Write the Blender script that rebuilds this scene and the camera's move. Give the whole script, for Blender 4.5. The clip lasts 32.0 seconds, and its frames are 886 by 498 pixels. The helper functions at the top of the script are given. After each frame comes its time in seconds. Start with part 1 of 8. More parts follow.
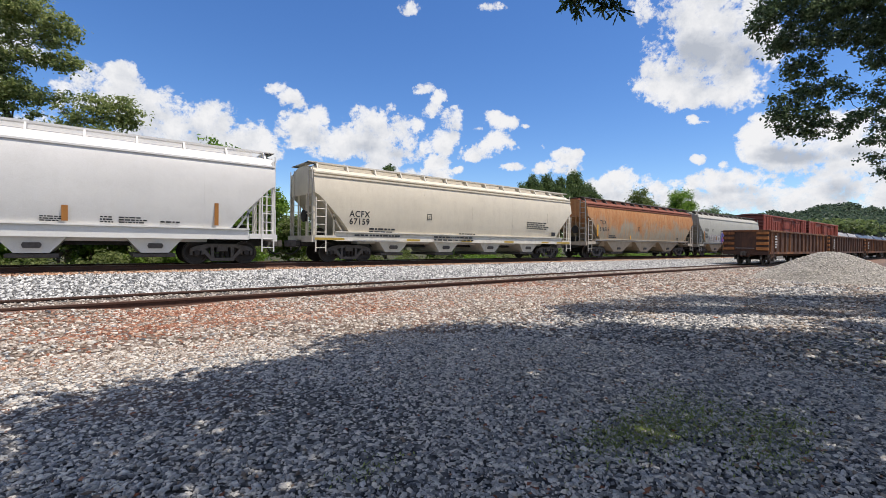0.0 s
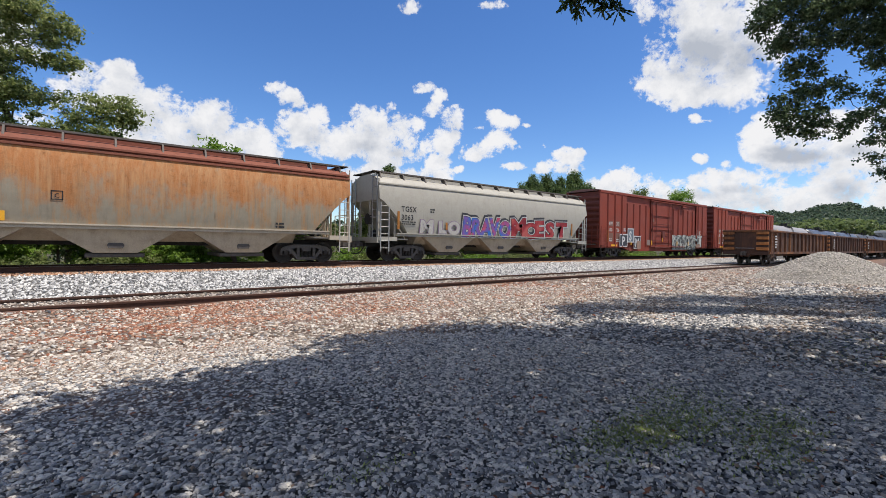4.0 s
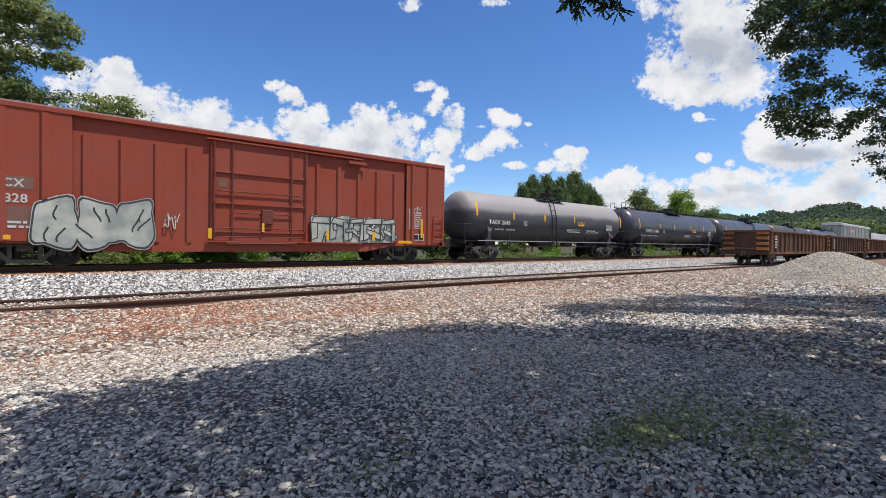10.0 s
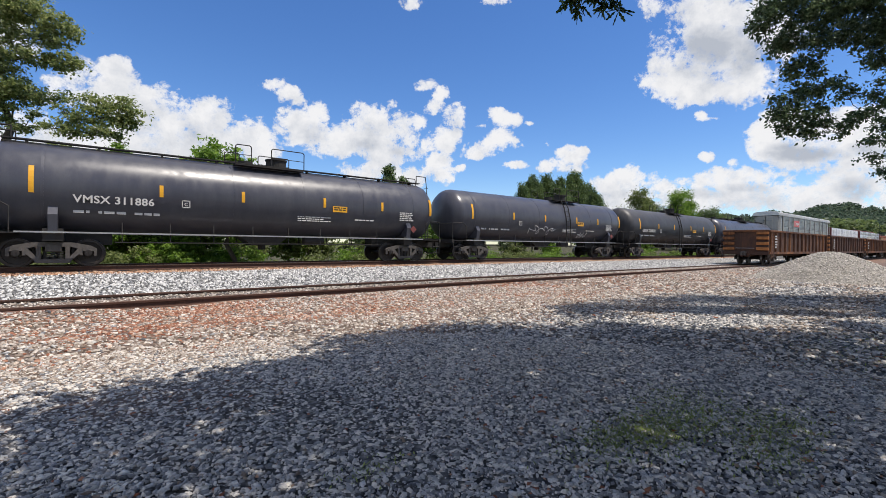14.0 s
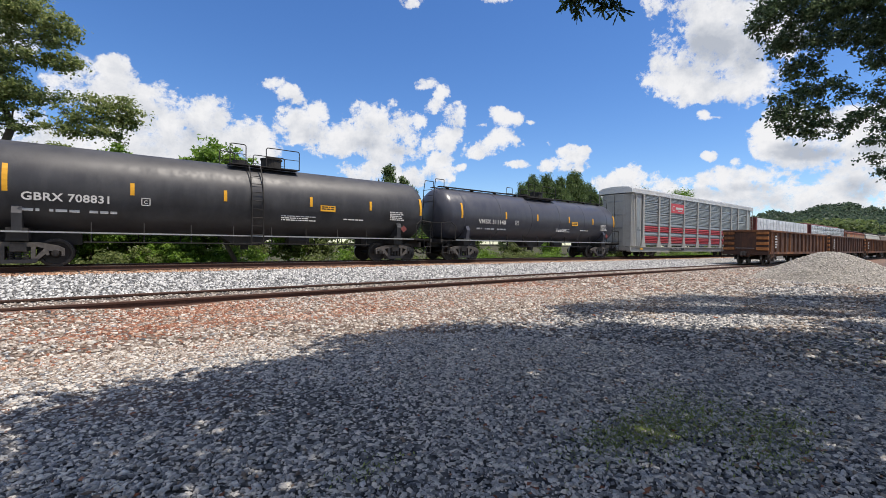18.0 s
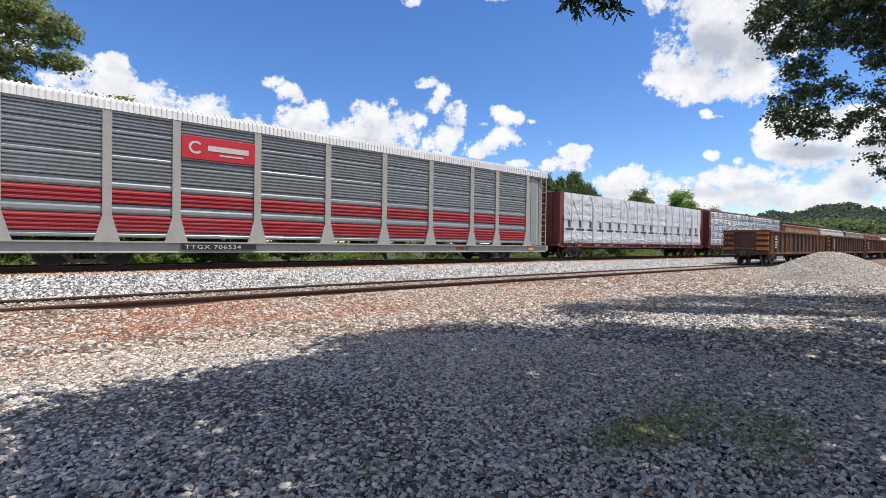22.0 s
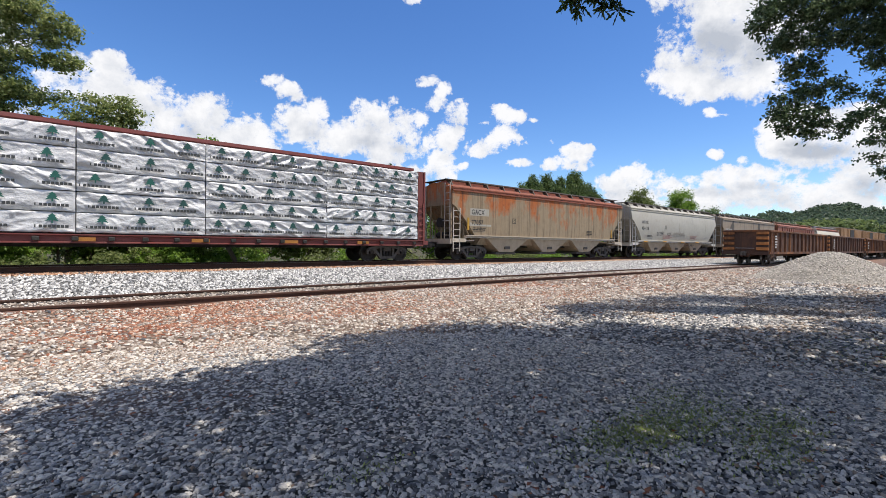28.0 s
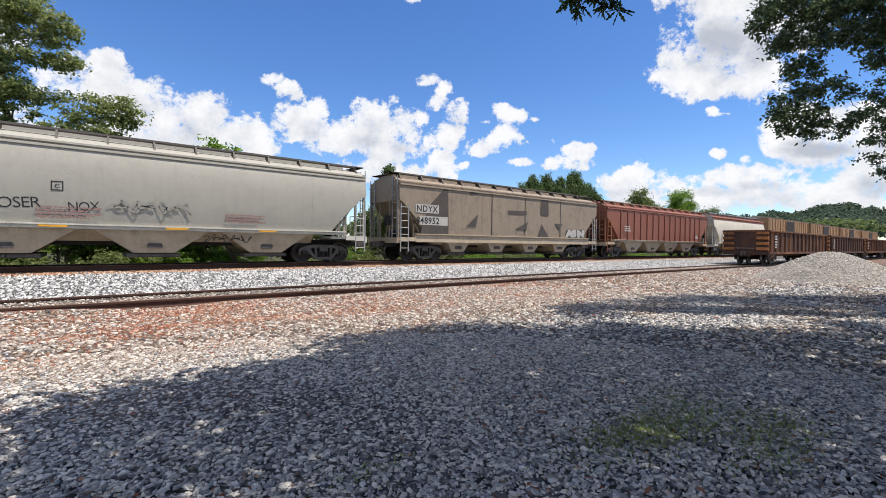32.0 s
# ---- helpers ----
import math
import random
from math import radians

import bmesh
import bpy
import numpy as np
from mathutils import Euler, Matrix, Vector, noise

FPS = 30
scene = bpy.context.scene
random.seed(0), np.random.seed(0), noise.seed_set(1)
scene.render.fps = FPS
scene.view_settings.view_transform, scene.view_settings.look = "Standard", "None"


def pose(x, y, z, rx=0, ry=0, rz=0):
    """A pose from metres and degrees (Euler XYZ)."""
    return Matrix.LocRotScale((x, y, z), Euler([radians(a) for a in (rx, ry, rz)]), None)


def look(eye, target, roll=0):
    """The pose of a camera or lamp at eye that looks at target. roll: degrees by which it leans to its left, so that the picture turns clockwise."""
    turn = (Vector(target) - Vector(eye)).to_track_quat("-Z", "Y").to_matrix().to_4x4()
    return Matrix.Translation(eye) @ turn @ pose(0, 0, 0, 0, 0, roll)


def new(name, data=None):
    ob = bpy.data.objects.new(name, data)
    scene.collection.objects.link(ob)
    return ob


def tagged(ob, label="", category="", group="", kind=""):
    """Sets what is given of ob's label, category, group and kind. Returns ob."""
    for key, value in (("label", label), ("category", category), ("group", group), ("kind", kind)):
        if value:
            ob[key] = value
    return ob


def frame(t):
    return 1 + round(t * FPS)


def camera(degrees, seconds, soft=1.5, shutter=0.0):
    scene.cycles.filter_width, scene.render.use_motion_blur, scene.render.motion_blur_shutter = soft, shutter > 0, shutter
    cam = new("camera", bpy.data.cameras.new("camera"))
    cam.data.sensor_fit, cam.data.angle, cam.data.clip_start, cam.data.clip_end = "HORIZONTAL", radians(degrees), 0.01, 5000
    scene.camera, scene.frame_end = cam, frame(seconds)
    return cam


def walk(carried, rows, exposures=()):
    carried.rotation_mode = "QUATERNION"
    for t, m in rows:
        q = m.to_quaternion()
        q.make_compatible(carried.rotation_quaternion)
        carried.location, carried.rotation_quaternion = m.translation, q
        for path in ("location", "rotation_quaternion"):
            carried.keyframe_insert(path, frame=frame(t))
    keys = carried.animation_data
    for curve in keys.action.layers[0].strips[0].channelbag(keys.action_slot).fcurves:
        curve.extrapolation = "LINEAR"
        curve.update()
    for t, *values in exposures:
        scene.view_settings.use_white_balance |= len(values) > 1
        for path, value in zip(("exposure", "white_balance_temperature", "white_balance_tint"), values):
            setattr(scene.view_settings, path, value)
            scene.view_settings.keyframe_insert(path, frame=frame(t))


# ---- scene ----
# World: x runs along the main track (the train comes from +x), y away from the camera, z = 0 on the main line's railhead.
cam = camera(90.2, 32.0, soft=0.6)
EYE = Vector((0.0, 0.0, 0.923))
HEADING, PITCH = radians(51.83), radians(-0.71)
AIM = EYE + Vector((math.cos(HEADING) * math.cos(PITCH), math.sin(HEADING) * math.cos(PITCH), math.sin(PITCH)))
walk(cam, [(0.0, look(EYE, AIM, 0.73)), (32.0, look(EYE, AIM, 0.73))], ((0.0, 0.08), (18.6, 0.08), (21.0, 0.22), (32.0, 0.22)))

# World light: clear noon sky and one high sun over the camera's right shoulder.
SUN_AZ, SUN_EL = radians(-54.0), radians(68.5)      # azimuth from +x towards +y
SUN_DIR = Vector((math.cos(SUN_AZ) * math.cos(SUN_EL), math.sin(SUN_AZ) * math.cos(SUN_EL), math.sin(SUN_EL)))
world = bpy.data.worlds.new("world")
scene.world = world
world.use_nodes = True
wn = world.node_tree
sky = wn.nodes.new("ShaderNodeTexSky")
sky.sky_type, sky.sun_disc = "NISHITA", False
sky.sun_elevation = SUN_EL
sky.sun_rotation = math.pi / 2 - SUN_AZ
sky.air_density, sky.dust_density, sky.ozone_density = 0.95, 0.2, 4.6
deep = wn.nodes.new("ShaderNodeHueSaturation")
deep.inputs["Saturation"].default_value = 1.2
deep.inputs["Hue"].default_value = 0.508
wn.links.new(sky.outputs[0], deep.inputs["Color"])
wn.links.new(deep.outputs[0], wn.nodes["Background"].inputs[0])
wn.nodes["Background"].inputs[1].default_value = 0.15
sun = new("sun", bpy.data.lights.new("sun", "SUN"))
sun.data.energy, sun.data.angle, sun.data.color = 4.9, radians(0.53), (1.0, 0.92, 0.82)
sun.matrix_world = look(SUN_DIR * 50, (0, 0, 0))


def advance(t):
    """How far the train has gone along the track at t seconds, from where it stands at 16 s."""
    u = t - 16.0
    return 9.395 * (u + 0.004435 * u * u / 2 + 0.0000348 * u ** 3)


TRACK_Y = 20.16          # centre of the main track
SIDING_Y = 12.15         # centre of the siding
SIDING_Z = -0.38         # its railhead
GROUND_Z = -0.56


# ---- mesh tools ----
def box(bm, x0, x1, y0, y1, z0, z1):
    vs = [bm.verts.new((x, y, z)) for x in (x0, x1) for y in (y0, y1) for z in (z0, z1)]
    for f in ((0, 1, 3, 2), (4, 6, 7, 5), (0, 4, 5, 1), (2, 3, 7, 6), (0, 2, 6, 4), (1, 5, 7, 3)):
        bm.faces.new([vs[i] for i in f])
    return vs


def rbox(bm, x0, x1, y0, y1, z0, z1, r=0.02):
    """A box with bevelled edges."""
    vs = box(bm, x0, x1, y0, y1, z0, z1)
    es = {e for v in vs for e in v.link_edges}
    bmesh.ops.bevel(bm, geom=list(es), offset=r, segments=1, affect="EDGES")


def rod(bm, a, b, r, seg=8):
    """A round bar from a to b."""
    a, b = Vector(a), Vector(b)
    d = (b - a).normalized()
    u = d.orthogonal().normalized()
    w = d.cross(u)
    rings = []
    for p in (a, b):
        rings.append([bm.verts.new(p + (u * math.cos(k * math.tau / seg) + w * math.sin(k * math.tau / seg)) * r) for k in range(seg)])
    for k in range(seg):
        bm.faces.new((rings[0][k], rings[0][(k + 1) % seg], rings[1][(k + 1) % seg], rings[1][k]))
    bm.faces.new(rings[0][::-1])
    bm.faces.new(rings[1])


def pipe(bm, points, r, seg=6):
    """A bent round bar through points."""
    for a, b in zip(points, points[1:]):
        rod(bm, a, b, r, seg)


def bar(bm, a, b, w, h, up=(0, 0, 1)):
    """A square bar from a to b, w wide and h high."""
    a, b = Vector(a), Vector(b)
    d = (b - a).normalized()
    s = d.cross(Vector(up))
    s = s.normalized() if s.length > 1e-4 else Vector((0, 1, 0))
    n = s.cross(d)
    ring = [[bm.verts.new(p + s * (i * w / 2) + n * (j * h / 2)) for i, j in ((-1, -1), (1, -1), (1, 1), (-1, 1))] for p in (a, b)]
    for k in range(4):
        bm.faces.new((ring[0][k], ring[0][(k + 1) % 4], ring[1][(k + 1) % 4], ring[1][k]))
    bm.faces.new(ring[0][::-1])
    bm.faces.new(ring[1])


def prism(bm, outline, axis, a, b):
    """A flat outline (u, v) made thick from a to b along the axis: 'y' takes (x, z), 'x' takes (y, z), 'z' takes (x, y)."""
    def at(u, v, w):
        return (u, w, v) if axis == "y" else (w, u, v) if axis == "x" else (u, v, w)
    p = [bm.verts.new(at(u, v, a)) for u, v in outline]
    q = [bm.verts.new(at(u, v, b)) for u, v in outline]
    n = len(outline)
    for k in range(n):
        bm.faces.new((p[k], p[(k + 1) % n], q[(k + 1) % n], q[k]))
    bm.faces.new(p[::-1])
    bm.faces.new(q)


def drum(bm, c, r, length, axis="z", seg=20, r2=None):
    """A closed cylinder or cone round c along an axis."""
    r2 = r if r2 is None else r2
    c = Vector(c)
    d = {"x": Vector((1, 0, 0)), "y": Vector((0, 1, 0)), "z": Vector((0, 0, 1))}[axis]
    u, w = {"x": (Vector((0, 1, 0)), Vector((0, 0, 1))), "y": (Vector((0, 0, 1)), Vector((1, 0, 0))), "z": (Vector((1, 0, 0)), Vector((0, 1, 0)))}[axis]
    rings = [[bm.verts.new(c + d * s * length / 2 + (u * math.cos(k * math.tau / seg) + w * math.sin(k * math.tau / seg)) * rr) for k in range(seg)] for s, rr in ((-1, r), (1, r2))]
    for k in range(seg):
        bm.faces.new((rings[0][k], rings[0][(k + 1) % seg], rings[1][(k + 1) % seg], rings[1][k]))
    bm.faces.new(rings[0][::-1])
    bm.faces.new(rings[1])


def loft(bm, sections, closed=True, caps=True):
    """A skin over equally long rings of points."""
    rows = [[bm.verts.new(p) for p in s] for s in sections]
    n = len(rows[0])
    for a, b in zip(rows, rows[1:]):
        for k in range(n if closed else n - 1):
            bm.faces.new((a[k], a[(k + 1) % n], b[(k + 1) % n], b[k]))
    if caps:
        bm.faces.new(rows[0][::-1])
        bm.faces.new(rows[-1])


def finish(bm, name, smooth=0.0):
    """The bmesh as mesh data; smooth: the angle in degrees below which edges are smooth."""
    bmesh.ops.recalc_face_normals(bm, faces=bm.faces)
    me = bpy.data.meshes.new(name)
    if smooth:
        for f in bm.faces:
            f.smooth = True
        for e in bm.edges:
            if len(e.link_faces) != 2 or e.calc_face_angle(0.0) > radians(smooth):
                e.smooth = False
    bm.to_mesh(me)
    bm.free()
    return me


def part(name, bm, material, parent, label="", smooth=0.0):
    """Links a bmesh as one mesh object under a thing or a part."""
    me = finish(bm, name, smooth)
    me.materials.append(material)
    ob = new(name, me)
    ob.parent = parent
    if label:
        tagged(ob, label)
    return ob


def again(ob, parent, m):
    """The same mesh once more, as a part of parent at the pose m."""
    o = new(ob.name.split(".")[0], ob.data)
    o.parent, o.matrix_basis = parent, m
    if "label" in ob:
        tagged(o, ob["label"])
    return o


def solid(name, bm, material, smooth=0.0):
    return part(name, bm, material, None, "", smooth)


def mesh_of(name, verts, faces, material):
    """One mesh out of number arrays: verts (n, 3), faces (m, 3 or 4)."""
    me = bpy.data.meshes.new(name)
    nf, k = faces.shape
    me.vertices.add(len(verts))
    me.vertices.foreach_set("co", np.ascontiguousarray(verts, dtype=np.float32).ravel())
    me.loops.add(nf * k)
    me.loops.foreach_set("vertex_index", np.ascontiguousarray(faces, dtype=np.int32).ravel())
    me.polygons.add(nf)
    me.polygons.foreach_set("loop_start", np.arange(0, nf * k, k, dtype=np.int32))
    me.update(calc_edges=True)
    me.materials.append(material)
    return new(name, me)


LETTER_DESK = bpy.data.scenes.new("letter_desk")      # a spare scene in which letters are cut, removed at the end


def lettering(name, text, material, parent, x, y, z, size, stretch=1.0, fat=0.0, label="", spacing=1.0, tilt=0.0, lean=0.0):
    """Flat letters on a side that faces -y; x, z: their lower left corner."""
    cu = bpy.data.curves.new(name, "FONT")
    cu.body, cu.size, cu.offset, cu.space_character, cu.fill_mode, cu.resolution_u = text, 1.0, fat, spacing, "FRONT", 3
    tmp = bpy.data.objects.new(name, cu)
    LETTER_DESK.collection.objects.link(tmp)
    LETTER_DESK.view_layers[0].update()
    me = bpy.data.meshes.new_from_object(tmp.evaluated_get(LETTER_DESK.view_layers[0].depsgraph))
    bpy.data.objects.remove(tmp)
    bpy.data.curves.remove(cu)
    s = size / 0.72
    me.transform(Matrix.Translation((x, y, z)) @ Matrix.Rotation(radians(90) + lean, 4, "X") @ Matrix.Rotation(radians(tilt), 4, "Z") @ Matrix.Diagonal((s * stretch, s, 1, 1)))
    me.materials.clear()
    me.materials.append(material)
    ob = new(name, me)
    ob.parent = parent
    if label:
        tagged(ob, label)
    return ob


def bars(bm, x, y, z, w, h, rows, seed=0, gap=0.45):
    """Rows of small flat bars, for small print that cannot be read, on a side that faces -y; x, z: upper left corner."""
    rng = random.Random(seed)
    step = h / rows
    for r in range(rows):
        u = x
        while u < x + w * rng.uniform(0.75, 1.0):
            l = step * rng.uniform(0.5, 2.2)
            zz = z - r * step
            box(bm, u, min(u + l, x + w), y - 0.002, y, zz - step * (1 - gap), zz)
            u += l + step * 0.35


# ---- materials ----
class Nodes:
    """Short hand for one material's node tree."""

    def __init__(self, name):
        self.mat = bpy.data.materials.new(name)
        self.mat.use_nodes = True
        self.tree = self.mat.node_tree
        self.bsdf = self.tree.nodes["Principled BSDF"]
        self.co = None

    def add(self, kind, **values):
        n = self.tree.nodes.new(kind)
        for key, value in values.items():
            setattr(n, key, value)
        return n

    def link(self, a, b):
        self.tree.links.new(a, b)

    def coord(self, scale=(1, 1, 1), offset=(0, 0, 0)):
        if self.co is None:
            self.co = self.add("ShaderNodeTexCoord")
        m = self.add("ShaderNodeMapping")
        m.inputs["Scale"].default_value, m.inputs["Location"].default_value = scale, offset
        self.link(self.co.outputs["Object"], m.inputs["Vector"])
        return m.outputs["Vector"]

    def noise(self, scale, detail=4.0, rough=0.6, stretch=(1, 1, 1), offset=(0, 0, 0)):
        n = self.add("ShaderNodeTexNoise")
        n.inputs["Scale"].default_value, n.inputs["Detail"].default_value, n.inputs["Roughness"].default_value = scale, detail, rough
        self.link(self.coord(stretch, offset), n.inputs["Vector"])
        return n.outputs["Fac"]

    def ramp(self, value, stops):
        r = self.add("ShaderNodeValToRGB")
        el = r.color_ramp.elements
        while len(el) < len(stops):
            el.new(0.5)
        for e, (p, c) in zip(el, stops):
            e.position, e.color = p, (c, c, c, 1) if isinstance(c, (int, float)) else (*c, 1)
        self.link(value, r.inputs["Fac"])
        return r.outputs["Color"]

    def mix(self, fac, a, b, blend="MIX"):
        m = self.add("ShaderNodeMix", data_type="RGBA", blend_type=blend)
        for k, value in ((0, fac), (6, a), (7, b)):
            socket = m.inputs[k]
            if isinstance(value, (int, float)):
                socket.default_value = value if k == 0 else (value, value, value, 1)
            elif isinstance(value, (tuple, list)):
                socket.default_value = (*value, 1)
            else:
                self.link(value, socket)
        return m.outputs[2]

    def bump(self, height, strength=0.3, distance=0.01):
        b = self.add("ShaderNodeBump")
        b.inputs["Strength"].default_value, b.inputs["Distance"].default_value = strength, distance
        self.link(height, b.inputs["Height"])
        self.link(b.outputs["Normal"], self.bsdf.inputs["Normal"])

    def done(self, colour=None, rough=None, metal=0.0, spec=None):
        if colour is not None:
            if isinstance(colour, (tuple, list)):
                self.bsdf.inputs["Base Color"].default_value = (*colour, 1)
            else:
                self.link(colour, self.bsdf.inputs["Base Color"])
        if rough is not None:
            if isinstance(rough, (int, float)):
                self.bsdf.inputs["Roughness"].default_value = rough
            else:
                self.link(rough, self.bsdf.inputs["Roughness"])
        self.bsdf.inputs["Metallic"].default_value = metal
        if spec is not None:
            self.bsdf.inputs["Specular IOR Level"].default_value = spec
        return self.mat


def paint(name, colour, dirt=(0.16, 0.13, 0.1), amount=0.35, rough=0.45, streak=0.5, seed=0.0, spec=0.4):
    """Weathered vehicle paint: faded patches, soot that has run down in streaks, fine grain."""
    n = Nodes(name)
    off = (seed * 7.3, seed * 3.1, seed * 1.7)
    patch = n.ramp(n.noise(0.55, 5, 0.65, offset=off), [(0.35, 0.0), (0.7, 1.0)])
    run = n.ramp(n.noise(1.0, 6, 0.7, (5.0, 5.0, 0.35), off), [(0.45, 0.0), (0.72, 1.0)])
    fine = n.noise(38.0, 3, 0.6, offset=off)
    faded = tuple(min(1.0, c * 0.86 + 0.03) for c in colour)
    c = n.mix(patch, colour, faded)
    c = n.mix(n.mix(streak, 0.0, run), c, n.mix(0.5, c, dirt))
    c = n.mix(n.mix(amount, (0, 0, 0), n.ramp(n.noise(2.2, 7, 0.72, offset=off), [(0.5, 0.0), (0.75, 1.0)])), c, dirt)
    c = n.mix(0.12, c, n.ramp(fine, [(0.3, 0.0), (0.7, 1.0)]), "OVERLAY")
    r = n.ramp(patch, [(0.0, rough), (1.0, min(1.0, rough + 0.18))])
    n.bump(n.noise(1.6, 3, 0.5, offset=off), 0.25, 0.03)
    return n.done(c, r, 0.0, spec)


def plain(name, colour, rough=0.6, metal=0.0, vary=0.25, scale=14.0, bump=0.0):
    """A simple surface with a little uneven tone."""
    n = Nodes(name)
    dark = tuple(c * (1 - vary) for c in colour)
    c = n.mix(n.ramp(n.noise(scale, 4, 0.6), [(0.3, 0.0), (0.7, 1.0)]), dark, colour)
    c = n.mix(n.ramp(n.noise(scale * 0.12, 3, 0.6), [(0.35, 0.0), (0.7, 0.6)]), c, dark)
    if bump:
        n.bump(n.noise(scale * 2.5, 4, 0.6), bump, 0.02)
    return n.done(c, rough, metal)


def rusty(name, base, rust=(0.3, 0.11, 0.04), cover=0.5, seed=0.0, streak=0.6, rough=0.75, rise=0.0, wide=0.45, pale=0.0, soot=0.0):
    """Paint that rust has broken through, with runs below the patches; rise: how much more of it there is higher up."""
    n = Nodes(name)
    off = (seed * 5.1, seed * 2.3, seed * 0.9)
    big = n.noise(wide, 6, 0.68, (1.0, 1.0, 0.55), off)
    if rise:
        sep = n.add("ShaderNodeSeparateXYZ")
        n.link(n.co.outputs["Object"], sep.inputs[0])
        tilt = n.add("ShaderNodeMath", operation="MULTIPLY_ADD")
        n.link(sep.outputs["Z"], tilt.inputs[0])
        tilt.inputs[1].default_value = rise
        tilt.inputs[2].default_value = -2.4 * rise
        both = n.add("ShaderNodeMath", operation="ADD")
        n.link(big, both.inputs[0])
        n.link(tilt.outputs[0], both.inputs[1])
        big = both.outputs[0]
    run = n.noise(1.1, 6, 0.72, (4.0, 4.0, 0.28), off)
    lo = 0.62 - 0.3 * cover
    a = n.ramp(big, [(lo, 0.0), (lo + 0.14, 1.0)])
    b = n.ramp(run, [(lo + 0.03, 0.0), (lo + 0.22, streak)])
    fine = n.noise(30.0, 5, 0.7, offset=off)
    deep = tuple(c * 0.45 for c in rust)
    r = n.mix(n.ramp(fine, [(0.35, 0.0), (0.7, 1.0)]), rust, tuple(min(1, c * 1.35) for c in rust))
    r = n.mix(n.ramp(n.noise(5.0, 6, 0.7, offset=off), [(0.52, 0.0), (0.75, 0.8)]), r, deep)
    c = n.mix(n.ramp(n.noise(3.0, 5, 0.7, offset=off), [(0.4, 0.0), (0.8, 0.5)]), base, tuple(x * 0.6 for x in base))
    fringe = n.mix(0.5, r, (0.5, 0.3, 0.13))
    if pale:
        r = n.mix(n.ramp(n.noise(1.3, 6, 0.75, (4.5, 4.5, 0.22), off), [(0.42, 0.0), (0.66, pale)]), r, (0.5, 0.3, 0.15))
    c = n.mix(b, c, fringe if pale or soot else r)
    c = n.mix(a, c, r)
    if soot:
        c = n.mix(n.ramp(n.noise(0.9, 7, 0.78, (7.0, 7.0, 0.16), (seed, 2.0, 0.0)), [(0.5, 0.0), (0.68, soot)]), c, (0.07, 0.055, 0.042))
    n.bump(fine, 0.25, 0.01)
    return n.done(c, rough, 0.0, 0.25)


M_STEEL = plain("rail_side_rust", (0.1, 0.044, 0.028), 0.8, 0.0, 0.5, 20.0, 0.3)
M_RAILTOP = plain("rail_head_steel", (0.34, 0.32, 0.3), 0.35, 0.9, 0.3, 30.0)
M_RAILTOP_RUST = plain("rail_head_rusty", (0.2, 0.11, 0.07), 0.6, 0.3, 0.4, 30.0)
M_TIE = plain("weathered_tie_wood", (0.2, 0.12, 0.07), 0.9, 0.0, 0.55, 18.0, 0.5)
M_TRUCK = plain("grimy_cast_steel", (0.13, 0.115, 0.105), 0.75, 0.1, 0.5, 9.0, 0.3)
M_WHEEL = plain("wheel_steel", (0.055, 0.045, 0.04), 0.6, 0.3, 0.5, 8.0)
M_TREAD = plain("bright_wheel_tread", (0.35, 0.33, 0.31), 0.35, 0.9, 0.2, 20.0)
M_DARK = plain("black_underframe", (0.035, 0.031, 0.028), 0.8, 0.0, 0.5, 6.0, 0.2)
M_YELLOW = plain("yellow_reflector", (0.85, 0.42, 0.02), 0.5, 0.0, 0.15, 30.0)
M_LETTER_BLACK = plain("black_stencil", (0.02, 0.02, 0.022), 0.6, 0.0, 0.3, 40.0)
M_LETTER_WHITE = plain("white_stencil", (0.62, 0.6, 0.57), 0.6, 0.0, 0.2, 40.0)
M_ORANGE_MARK = plain("orange_reflector", (0.42, 0.17, 0.03), 0.6, 0.0, 0.3, 30.0)


